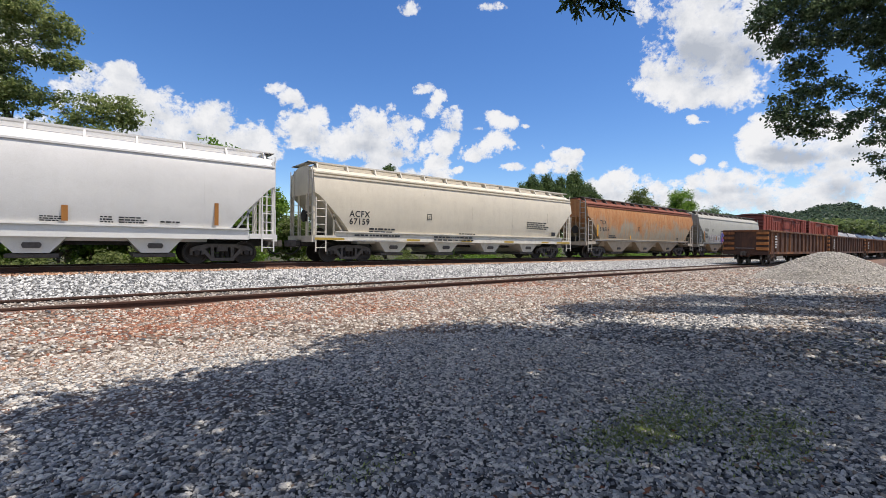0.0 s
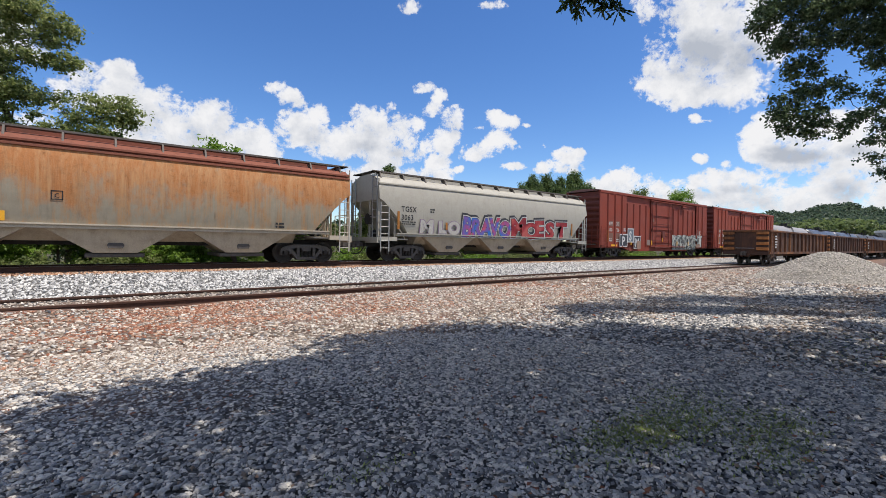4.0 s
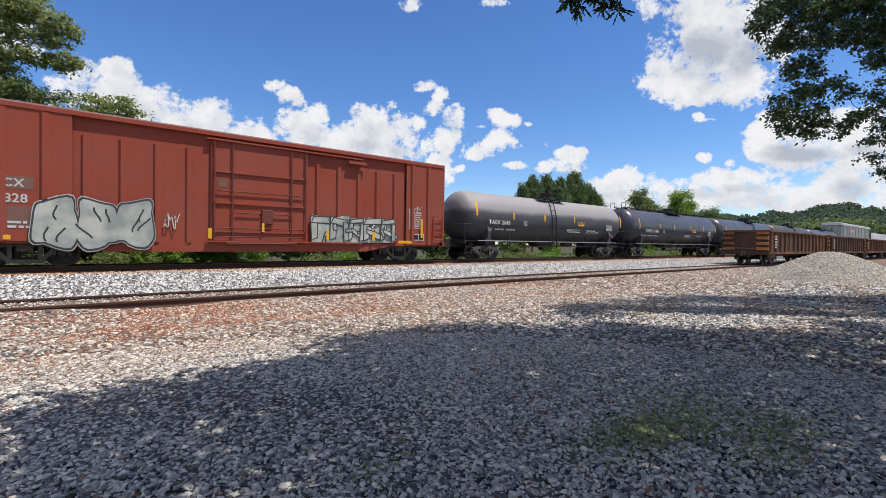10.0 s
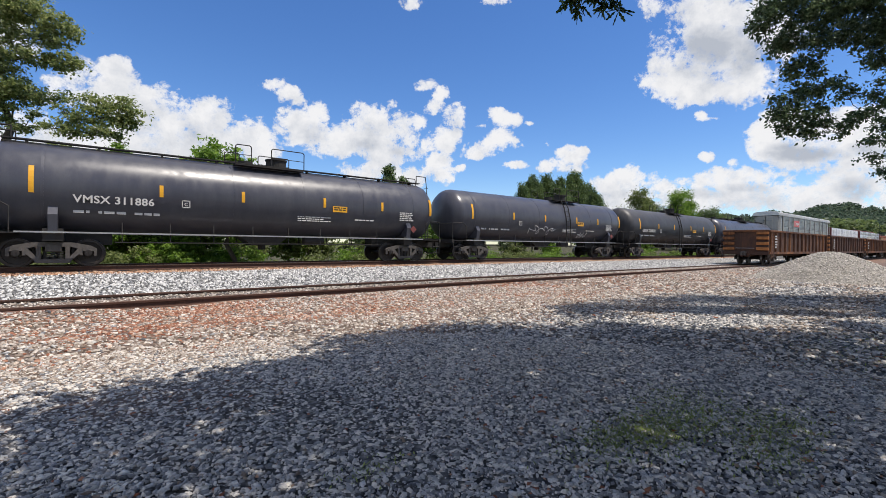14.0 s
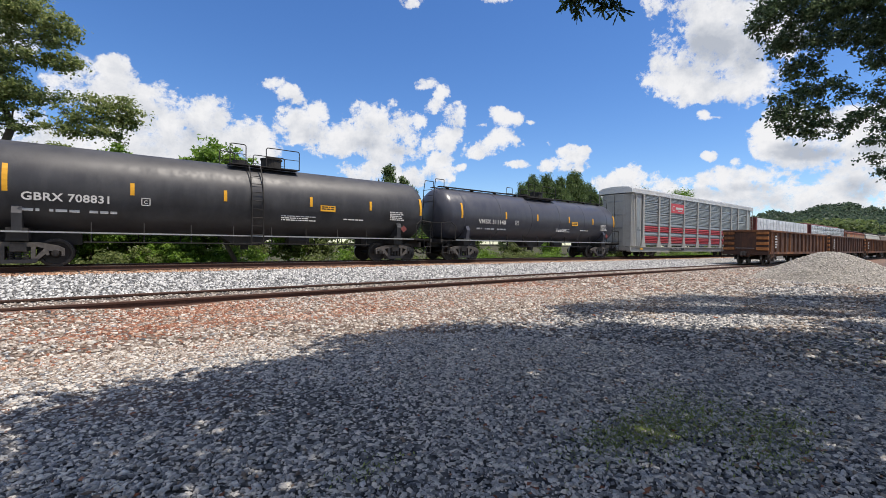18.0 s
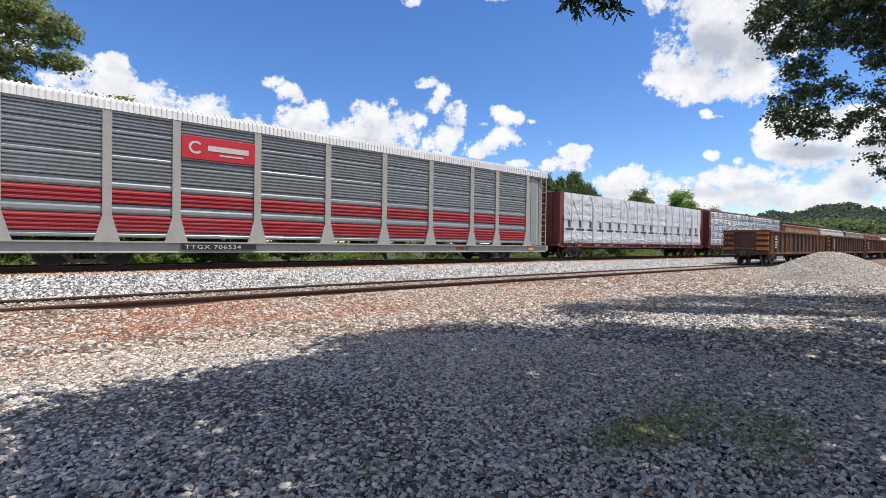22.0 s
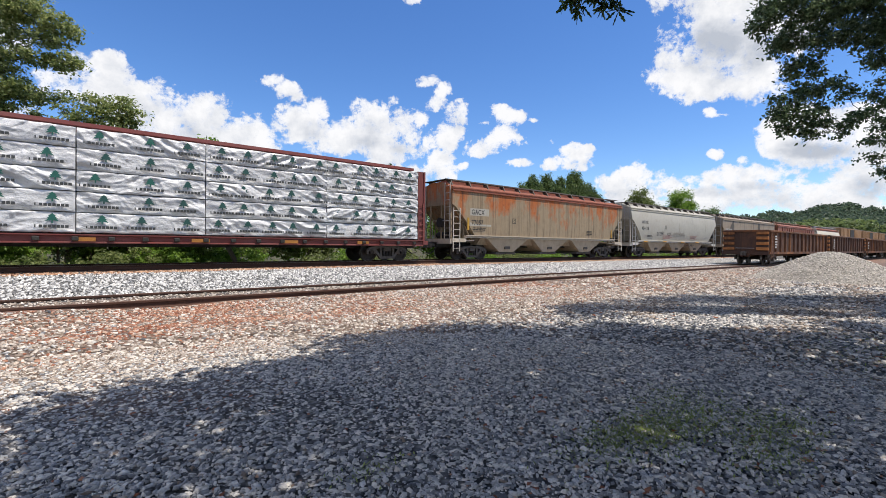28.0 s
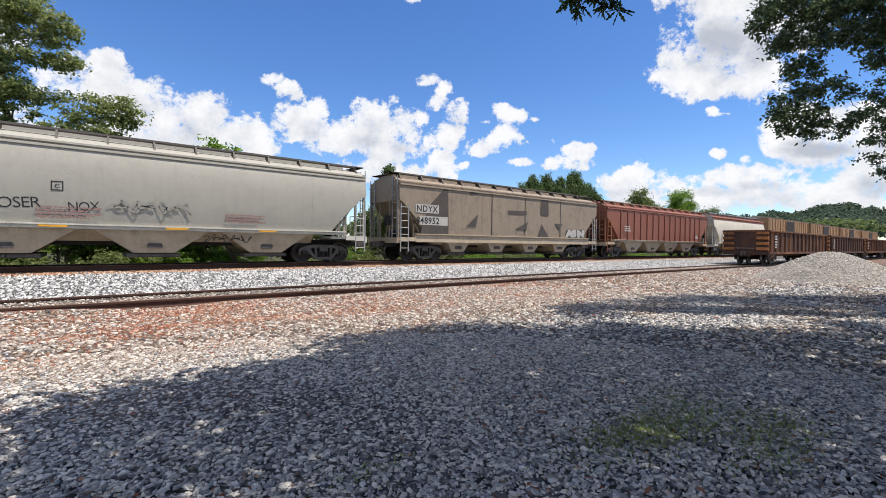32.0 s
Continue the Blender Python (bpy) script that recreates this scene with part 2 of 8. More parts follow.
def gravel_ground():
    """Bedding under the loose stones: grey, with reddish earth showing along the siding and whiter ballast between the tracks."""
    n = Nodes("crushed_stone_ground")
    v = n.add("ShaderNodeTexVoronoi")
    v.inputs["Scale"].default_value = 17.0
    n.link(n.coord(), v.inputs["Vector"])
    tone = n.ramp(v.outputs["Color"], [(0.0, (0.04, 0.041, 0.043)), (0.5, (0.13, 0.13, 0.131)), (1.0, (0.27, 0.262, 0.25))])
    # shade between the stones is painted: each cell's colour darkens away from its middle
    gap = n.ramp(v.outputs["Distance"], [(0.0, 1.0), (0.75, 0.25)])
    c = n.mix(1.0, tone, gap, "MULTIPLY")
    sep = n.add("ShaderNodeSeparateXYZ")
    n.link(n.co.outputs["Object"], sep.inputs[0])
    wob = n.add("ShaderNodeMath", operation="MULTIPLY_ADD")
    n.link(n.noise(0.35, 5, 0.7), wob.inputs[0])
    wob.inputs[1].default_value = 7.0
    n.link(sep.outputs["Y"], wob.inputs[2])
    wob2 = n.add("ShaderNodeMath", operation="MULTIPLY")
    wob2.inputs[1].default_value = 0.04
    n.link(wob.outputs[0], wob2.inputs[0])
    red = n.ramp(wob2.outputs[0], [(0.3, 0.0), (0.42, 0.6), (0.5, 0.95), (0.6, 0.9), (0.64, 0.0)])
    red = n.mix(1.0, red, n.ramp(n.noise(1.3, 6, 0.75), [(0.3, 0.2), (0.6, 1.0)]), "MULTIPLY")
    c = n.mix(red, c, n.mix(0.7, c, n.mix(n.ramp(n.noise(0.8, 5, 0.7), [(0.42, 0.0), (0.62, 1.0)]), (0.3, 0.21, 0.15), (0.34, 0.13, 0.07))))
    flat = n.add("ShaderNodeMath", operation="MULTIPLY")
    flat.inputs[1].default_value = 0.04
    n.link(sep.outputs["Y"], flat.inputs[0])
    pale = n.ramp(flat.outputs[0], [(0.515, 0.0), (0.53, 1.0), (0.86, 1.0), (0.9, 0.0)])
    white = n.mix(1.0, n.ramp(v.outputs["Color"], [(0.0, (0.1, 0.1, 0.1)), (0.5, (0.22, 0.22, 0.22)), (1.0, (0.4, 0.39, 0.38))]), gap, "MULTIPLY")
    c = n.mix(pale, c, white)
    earth = n.ramp(flat.outputs[0], [(0.9, 0.0), (0.93, 1.0)])
    c = n.mix(earth, c, n.mix(n.ramp(n.noise(0.9, 6, 0.7), [(0.35, 0.0), (0.65, 1.0)]), (0.035, 0.045, 0.02), (0.09, 0.075, 0.045)))
    n.bump(v.outputs["Distance"], 0.9, 0.03)
    return n.done(c, 0.9, 0.0, 0.2)


def stone_material(name, stops):
    """Broken stone: one tone for each stone, with speckle."""
    n = Nodes(name)
    g = n.add("ShaderNodeNewGeometry")
    c = n.ramp(g.outputs["Random Per Island"], stops)
    c = n.mix(0.35, c, n.ramp(n.noise(60.0, 4, 0.7), [(0.3, 0.1), (0.7, 0.9)]), "OVERLAY")
    return n.done(c, 0.85, 0.0, 0.25)


M_GROUND = gravel_ground()
M_STONE_GREY = stone_material("grey_crushed_stone", [(0.0, (0.066, 0.07, 0.08)), (0.35, (0.255, 0.257, 0.264)), (0.7, (0.465, 0.45, 0.427)), (1.0, (0.67, 0.63, 0.575))])
M_STONE_RED = stone_material("reddish_stained_stone", [(0.0, (0.17, 0.06, 0.035)), (0.4, (0.3, 0.13, 0.08)), (0.75, (0.42, 0.27, 0.19)), (1.0, (0.58, 0.48, 0.4))])
M_STONE_TAN = stone_material("tan_dusty_stone", [(0.0, (0.1, 0.07, 0.055)), (0.35, (0.26, 0.21, 0.17)), (0.75, (0.42, 0.37, 0.32)), (1.0, (0.66, 0.61, 0.55))])
M_STONE_WHITE = stone_material("pale_ballast_stone", [(0.0, (0.1, 0.1, 0.1)), (0.35, (0.33, 0.33, 0.33)), (1.0, (0.68, 0.67, 0.65))])


# ---- ground, tracks and ballast ----
def ground_height(x, y):
    """The ground's height: a level yard, the siding's bed, and the main line's raised ballast."""
    z = GROUND_Z
    if y < SIDING_Y - 0.7:
        # gravel banked against the near rail, scooped away along one length of it
        bank = 0.055 + 0.07 * max(0.0, min(1.0, 0.3 - x)) - 0.055 * math.exp(-((x - 1.3) / 0.8) ** 2)
        z += bank * max(0.0, 1 - (SIDING_Y - 0.8 - y) / 1.6)
    if y >= SIDING_Y - 0.7:
        z = GROUND_Z + 0.11
    if y > SIDING_Y + 0.85:
        z = GROUND_Z + 0.08
    if y > SIDING_Y + 1.2:
        k = min(1.0, (y - SIDING_Y - 1.2) / (TRACK_Y - 1.75 - SIDING_Y - 1.2))
        z = GROUND_Z + 0.08 + k * (-0.2 - GROUND_Z - 0.08)
    if y > TRACK_Y + 1.9:
        k = min(1.0, (y - TRACK_Y - 1.9) / 1.4)
        z = -0.2 - 0.75 * k
    return z


def lay_ground():
    xs = [-3000, -600, -150, -60, -40] + [-30 + 2 * i for i in range(14)] + [-2.5 + 0.5 * i for i in range(16)] + [6 + 2 * i for i in range(68)] + [160, 200, 260, 400, 900, 3500]
    ys = [-3000, -600, -150, -60, -30, -15] + [-8 + 1.0 * i for i in range(18)] + [9.8, 10.3, 10.8, 11.2, 11.44, 11.46, 12.0, 12.6, 12.98, 13.02, 13.4, 14.2, 15, 16, 17, 18, 18.4, 19.2, 20.2, 21.2, 22, 22.4, 22.9, 23.5, 25, 28, 34, 45, 70, 150, 600, 3500]
    verts = np.array([(x, y, ground_height(x, y) + (0.03 * noise.noise((x * 0.3, y * 0.3, 0)) if -30 < x < 150 and -15 < y < 12 else 0)) for x in xs for y in ys])
    n = len(ys)
    faces = np.array([(i * n + j, (i + 1) * n + j, (i + 1) * n + j + 1, i * n + j + 1) for i in range(len(xs) - 1) for j in range(n - 1)])
    return tagged(mesh_of("ground", verts, faces, M_GROUND), "grey crushed stone yard with reddish earth along the siding", "ground", kind="structure")


RAIL_OUTLINE = [(-0.07, -0.17), (0.07, -0.17), (0.07, -0.155), (0.012, -0.135), (0.012, -0.05), (0.036, -0.04), (0.036, -0.004), (0.028, 0.0), (-0.028, 0.0), (-0.036, -0.004), (-0.036, -0.04), (-0.012, -0.05), (-0.012, -0.135), (-0.07, -0.155)]


def lay_track(name, y, z, x0, x1, bright, label, tie_from, tie_to):
    track = new(name)
    tagged(track, label, "railway track", kind="structure")
    for side in (-1, 1):
        bm = bmesh.new()
        prism(bm, [(y + side * 0.754 + u, z + v) for u, v in RAIL_OUTLINE], "x", x0, x1)
        rail = part("rail", bm, M_STEEL, track, "rust-brown steel rail")
        bm = bmesh.new()
        prism(bm, [(y + side * 0.754 + u, z + v) for u, v in ((-0.027, 0.0), (0.027, 0.0), (0.027, 0.003), (-0.027, 0.003))], "x", x0, x1)
        part("rail_head", bm, M_RAILTOP if bright else M_RAILTOP_RUST, rail, "worn running surface")
    tie = None
    rng = random.Random(4)
    x = tie_from
    while x < tie_to:
        if tie is None:
            bm = bmesh.new()
            rbox(bm, -0.115, 0.115, -1.3, 1.3, -0.17, 0.0, 0.012)
            for s in (-1, 1):
                box(bm, -0.09, 0.09, s * 0.754 - 0.17, s * 0.754 + 0.17, 0.0, 0.018)
            tie = part("tie", bm, M_TIE, track)
            tie.matrix_basis = pose(x, y, z - 0.172)
        else:
            again(tie, track, pose(x + rng.uniform(-0.03, 0.03), y + rng.uniform(-0.04, 0.04), z - 0.172 - rng.uniform(0, 0.012), 0, 0, rng.uniform(-1.5, 1.5)))
        x += 0.53
    return track


ground = lay_ground()
main_track = lay_track("track_main", TRACK_Y, 0.0, -120, 420, True, "main line of two steel rails on wooden ties in pale ballast", -8, 100)
siding = lay_track("track_siding", SIDING_Y, SIDING_Z, -60, 160, False, "rusty siding half sunk in gravel", -4, 36)


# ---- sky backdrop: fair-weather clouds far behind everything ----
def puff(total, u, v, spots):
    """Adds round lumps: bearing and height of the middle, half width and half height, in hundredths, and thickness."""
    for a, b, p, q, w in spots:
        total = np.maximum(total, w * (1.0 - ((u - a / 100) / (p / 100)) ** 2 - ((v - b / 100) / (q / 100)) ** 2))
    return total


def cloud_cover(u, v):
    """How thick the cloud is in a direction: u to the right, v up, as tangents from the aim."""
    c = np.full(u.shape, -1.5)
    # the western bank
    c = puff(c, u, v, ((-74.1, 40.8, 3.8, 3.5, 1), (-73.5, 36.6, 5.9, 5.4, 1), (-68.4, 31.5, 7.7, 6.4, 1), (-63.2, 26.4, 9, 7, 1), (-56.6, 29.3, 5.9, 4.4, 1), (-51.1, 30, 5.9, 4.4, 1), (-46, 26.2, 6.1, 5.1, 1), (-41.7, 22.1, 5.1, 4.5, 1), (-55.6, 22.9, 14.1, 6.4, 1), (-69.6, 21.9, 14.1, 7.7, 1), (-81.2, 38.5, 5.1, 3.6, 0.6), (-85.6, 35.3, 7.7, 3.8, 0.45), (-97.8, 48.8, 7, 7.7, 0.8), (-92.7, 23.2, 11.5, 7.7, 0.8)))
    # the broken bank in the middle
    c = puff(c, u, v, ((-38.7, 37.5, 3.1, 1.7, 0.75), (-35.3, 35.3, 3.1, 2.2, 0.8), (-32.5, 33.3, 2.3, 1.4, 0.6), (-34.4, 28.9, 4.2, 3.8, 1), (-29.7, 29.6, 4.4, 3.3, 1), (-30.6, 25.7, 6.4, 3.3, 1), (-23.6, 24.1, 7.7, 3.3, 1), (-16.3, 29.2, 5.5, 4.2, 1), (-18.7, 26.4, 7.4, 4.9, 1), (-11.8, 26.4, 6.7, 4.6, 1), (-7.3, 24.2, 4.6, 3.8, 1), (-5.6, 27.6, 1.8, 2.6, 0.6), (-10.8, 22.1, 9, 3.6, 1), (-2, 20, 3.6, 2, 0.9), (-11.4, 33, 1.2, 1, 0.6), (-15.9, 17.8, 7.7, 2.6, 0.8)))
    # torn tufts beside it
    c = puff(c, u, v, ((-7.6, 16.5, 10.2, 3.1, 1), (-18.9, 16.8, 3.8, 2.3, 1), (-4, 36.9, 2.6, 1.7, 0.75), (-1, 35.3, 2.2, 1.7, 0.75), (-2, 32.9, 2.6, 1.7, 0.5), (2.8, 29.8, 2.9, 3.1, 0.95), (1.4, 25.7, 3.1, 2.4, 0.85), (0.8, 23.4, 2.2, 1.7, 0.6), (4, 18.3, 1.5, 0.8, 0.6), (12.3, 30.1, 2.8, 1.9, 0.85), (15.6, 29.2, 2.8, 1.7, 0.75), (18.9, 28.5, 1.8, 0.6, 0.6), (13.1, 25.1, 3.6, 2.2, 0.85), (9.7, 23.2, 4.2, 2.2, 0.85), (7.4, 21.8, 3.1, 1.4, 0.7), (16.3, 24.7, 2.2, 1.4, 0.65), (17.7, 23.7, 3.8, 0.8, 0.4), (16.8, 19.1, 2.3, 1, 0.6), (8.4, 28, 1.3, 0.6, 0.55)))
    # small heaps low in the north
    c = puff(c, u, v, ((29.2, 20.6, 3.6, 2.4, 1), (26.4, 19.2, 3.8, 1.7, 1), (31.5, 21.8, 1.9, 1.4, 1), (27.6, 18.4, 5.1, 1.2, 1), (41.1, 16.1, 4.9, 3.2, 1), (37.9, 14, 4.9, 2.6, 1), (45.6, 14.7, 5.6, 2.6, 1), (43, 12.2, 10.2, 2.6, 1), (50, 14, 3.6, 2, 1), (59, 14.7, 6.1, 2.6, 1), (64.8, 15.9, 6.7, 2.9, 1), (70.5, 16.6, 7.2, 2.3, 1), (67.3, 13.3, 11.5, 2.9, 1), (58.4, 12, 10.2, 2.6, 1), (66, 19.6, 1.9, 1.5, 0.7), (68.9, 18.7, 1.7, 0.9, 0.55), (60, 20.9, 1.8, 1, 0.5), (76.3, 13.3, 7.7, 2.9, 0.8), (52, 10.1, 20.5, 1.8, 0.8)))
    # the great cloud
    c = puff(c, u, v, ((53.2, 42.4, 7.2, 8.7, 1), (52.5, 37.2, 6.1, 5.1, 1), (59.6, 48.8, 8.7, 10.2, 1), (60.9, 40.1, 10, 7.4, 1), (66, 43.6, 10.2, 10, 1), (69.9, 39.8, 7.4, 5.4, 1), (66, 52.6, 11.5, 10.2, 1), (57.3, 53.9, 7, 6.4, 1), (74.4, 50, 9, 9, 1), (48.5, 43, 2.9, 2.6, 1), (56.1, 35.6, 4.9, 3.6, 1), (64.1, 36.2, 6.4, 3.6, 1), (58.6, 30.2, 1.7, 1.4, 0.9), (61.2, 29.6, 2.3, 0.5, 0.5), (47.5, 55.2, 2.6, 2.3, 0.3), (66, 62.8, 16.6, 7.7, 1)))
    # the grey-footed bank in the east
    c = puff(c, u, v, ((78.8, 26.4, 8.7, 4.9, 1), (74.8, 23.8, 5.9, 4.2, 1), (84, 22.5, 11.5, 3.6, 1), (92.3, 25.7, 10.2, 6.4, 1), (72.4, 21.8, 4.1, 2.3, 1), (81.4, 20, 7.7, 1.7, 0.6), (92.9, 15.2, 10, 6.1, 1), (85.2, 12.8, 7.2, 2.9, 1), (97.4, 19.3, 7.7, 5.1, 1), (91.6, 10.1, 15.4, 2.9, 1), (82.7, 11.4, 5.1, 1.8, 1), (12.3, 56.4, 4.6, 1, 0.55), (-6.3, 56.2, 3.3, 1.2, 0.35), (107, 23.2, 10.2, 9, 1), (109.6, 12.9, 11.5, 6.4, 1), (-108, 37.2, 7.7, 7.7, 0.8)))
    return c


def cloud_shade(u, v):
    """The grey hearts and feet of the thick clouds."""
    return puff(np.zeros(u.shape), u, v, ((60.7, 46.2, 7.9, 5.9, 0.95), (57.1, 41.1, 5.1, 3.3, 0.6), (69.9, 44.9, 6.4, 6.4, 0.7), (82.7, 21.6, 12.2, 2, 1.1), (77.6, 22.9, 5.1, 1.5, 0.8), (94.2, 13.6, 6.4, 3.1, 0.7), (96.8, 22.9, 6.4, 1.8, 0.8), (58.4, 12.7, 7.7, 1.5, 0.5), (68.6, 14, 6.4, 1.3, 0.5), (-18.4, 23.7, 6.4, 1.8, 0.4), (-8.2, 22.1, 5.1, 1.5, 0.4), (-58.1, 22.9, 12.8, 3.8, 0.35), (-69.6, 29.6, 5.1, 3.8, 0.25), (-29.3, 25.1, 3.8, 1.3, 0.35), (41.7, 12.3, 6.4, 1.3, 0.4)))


def cloud_material():
    n = Nodes("cloud_backdrop")
    at = n.add("ShaderNodeAttribute", attribute_name="cover")
    flat = n.add("ShaderNodeAttribute", attribute_name="aim")
    def fbm(scale, detail, rough):
        t = n.add("ShaderNodeTexNoise")
        t.inputs["Scale"].default_value, t.inputs["Detail"].default_value, t.inputs["Roughness"].default_value = scale, detail, rough
        t.inputs["Distortion"].default_value = 0.12
        n.link(flat.outputs["Vector"], t.inputs["Vector"])
        return t.outputs["Fac"]
    def calc(op, a, b):
        m = n.add("ShaderNodeMath", operation=op)
        for s, x in zip(m.inputs, (a, b)):
            if isinstance(x, (int, float)):
                s.default_value = x
            else:
                n.link(x, s)
        return m.outputs[0]
    billow = fbm(20.0, 12, 0.68)
    dens = calc("ADD", calc("MULTIPLY", at.outputs["Fac"], 0.9), calc("MULTIPLY", calc("SUBTRACT", billow, 0.5), 5.4))
    alpha = n.ramp(calc("ADD", calc("MULTIPLY", dens, 0.5), 0.5), [(0.44, 0.0), (0.55, 0.4), (0.66, 0.85), (0.85, 1.0)])
    under = n.add("ShaderNodeAttribute", attribute_name="under")
    grey = calc("ADD", calc("MULTIPLY", calc("SUBTRACT", fbm(17.0, 10, 0.66), 0.5), 2.1), under.outputs["Fac"])
    tone = n.ramp(grey, [(0.0, (0.98, 0.98, 1.0)), (0.4, (0.8, 0.82, 0.87)), (1.0, (0.52, 0.56, 0.64))])
    em = n.add("ShaderNodeEmission")
    n.link(tone, em.inputs["Color"])
    em.inputs["Strength"].default_value = 0.86
    clear = n.add("ShaderNodeBsdfTransparent")
    mix = n.add("ShaderNodeMixShader")
    n.link(alpha, mix.inputs[0])
    n.link(clear.outputs[0], mix.inputs[1])
    n.link(em.outputs[0], mix.inputs[2])
    n.link(mix.outputs[0], n.tree.nodes["Material Output"].inputs["Surface"])
    n.mat.cycles.emission_sampling = "NONE"
    return n.mat


M_CLOUD = cloud_material()


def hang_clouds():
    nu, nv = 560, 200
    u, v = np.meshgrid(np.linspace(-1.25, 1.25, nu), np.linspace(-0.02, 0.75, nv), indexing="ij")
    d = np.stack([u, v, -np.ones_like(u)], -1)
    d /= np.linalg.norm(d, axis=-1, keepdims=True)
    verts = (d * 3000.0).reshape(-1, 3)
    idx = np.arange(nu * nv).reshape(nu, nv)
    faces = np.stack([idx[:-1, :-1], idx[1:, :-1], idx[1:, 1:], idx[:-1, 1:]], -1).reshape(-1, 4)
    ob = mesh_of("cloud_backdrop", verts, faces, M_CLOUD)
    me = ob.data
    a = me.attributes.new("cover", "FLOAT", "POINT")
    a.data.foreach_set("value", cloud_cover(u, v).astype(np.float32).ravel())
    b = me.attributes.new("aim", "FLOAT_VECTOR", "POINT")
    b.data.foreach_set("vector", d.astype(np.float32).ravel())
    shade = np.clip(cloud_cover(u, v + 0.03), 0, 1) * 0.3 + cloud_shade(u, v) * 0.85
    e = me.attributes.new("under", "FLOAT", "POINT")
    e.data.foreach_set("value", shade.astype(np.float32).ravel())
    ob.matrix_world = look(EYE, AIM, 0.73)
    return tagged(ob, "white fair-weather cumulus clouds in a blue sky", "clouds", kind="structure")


def hang_fill_clouds():
    """Unseen glowing clouds of the same kind, added as fill light over the rest of the sky, clear of the sun."""
    na, ne = 180, 60
    az, el = np.meshgrid(np.linspace(0, math.tau, na), np.radians(np.linspace(4, 89.5, ne)), indexing="ij")
    d = np.stack([np.cos(el) * np.cos(az), np.cos(el) * np.sin(az), np.sin(el)], -1)
    cover = np.array([noise.fractal(Vector(q) * 3.2 + Vector((4.0, 1.0, 7.0)), 1.0, 2.0, 3) for q in d.reshape(-1, 3)]).reshape(az.shape)
    cover = 1.6 * cover + 0.15
    turn = np.abs((az - HEADING + math.pi) % math.tau - math.pi)
    cover[(turn < radians(60)) & (el < radians(38))] = -3.0
    cover[d @ np.array(SUN_DIR) > math.cos(radians(17))] = -3.0
    idx = np.arange(na * ne).reshape(na, ne)
    faces = np.stack([idx[:-1, :-1], idx[1:, :-1], idx[1:, 1:], idx[:-1, 1:]], -1).reshape(-1, 4)
    ob = mesh_of("cloud_backdrop", (d * 3100.0).reshape(-1, 3), faces, M_CLOUD)
    for key, kind, value in (("cover", "FLOAT", cover), ("under", "FLOAT", 0 * cover + 0.25)):
        ob.data.attributes.new(key, kind, "POINT").data.foreach_set("value", value.astype(np.float32).ravel())
    ob.data.attributes.new("aim", "FLOAT_VECTOR", "POINT").data.foreach_set("vector", d.astype(np.float32).ravel())
    ob.location = EYE
    return tagged(ob, "unseen glowing clouds added over the rest of the sky as fill light", "clouds", kind="structure")


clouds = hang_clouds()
hang_fill_clouds()


# ---- the train: shared running gear ----
TRAIN = []      # thing, its place along the track at 16 s
WHEELS = []     # wheelset, its car's place at 16 s
GEAR = {}
WHEEL_R = 0.457


def car_root(name, x0, x1, label, category, group="cars of the passing train", moving=True):
    root = new(name)
    tagged(root, label, category, group)
    if moving:
        TRAIN.append((root, (x0 + x1) / 2))
    return root, (x1 - x0) / 2


def wheelset_mesh():
    bm = bmesh.new()
    rod(bm, (0, -1.02, 0), (0, 1.02, 0), 0.08, 10)
    for s in (-1, 1):
        seg = 32
        prof = [(WHEEL_R + 0.025, 0.68), (WHEEL_R + 0.022, 0.71), (WHEEL_R, 0.72), (WHEEL_R - 0.004, 0.82), (0.37, 0.82), (0.36, 0.78), (0.16, 0.74), (0.15, 0.83), (0.09, 0.83)]
        rows = [[bm.verts.new((r * math.cos(k * math.tau / seg), s * y, r * math.sin(k * math.tau / seg))) for k in range(seg)] for r, y in prof]
        inner = [bm.verts.new((0.12 * math.cos(k * math.tau / seg), s * 0.69, 0.12 * math.sin(k * math.tau / seg))) for k in range(seg)]
        for a, b in zip([inner] + rows, rows):
            for k in range(seg):
                bm.faces.new((a[k], a[(k + 1) % seg], b[(k + 1) % seg], b[k]))
        drum(bm, (0, s * 1.08, 0), 0.1, 0.1, "y", 12)
        for k in range(3):
            a = k * math.tau / 3
            drum(bm, (0.055 * math.cos(a), s * 1.14, 0.055 * math.sin(a)), 0.018, 0.03, "y", 6)
    return bm


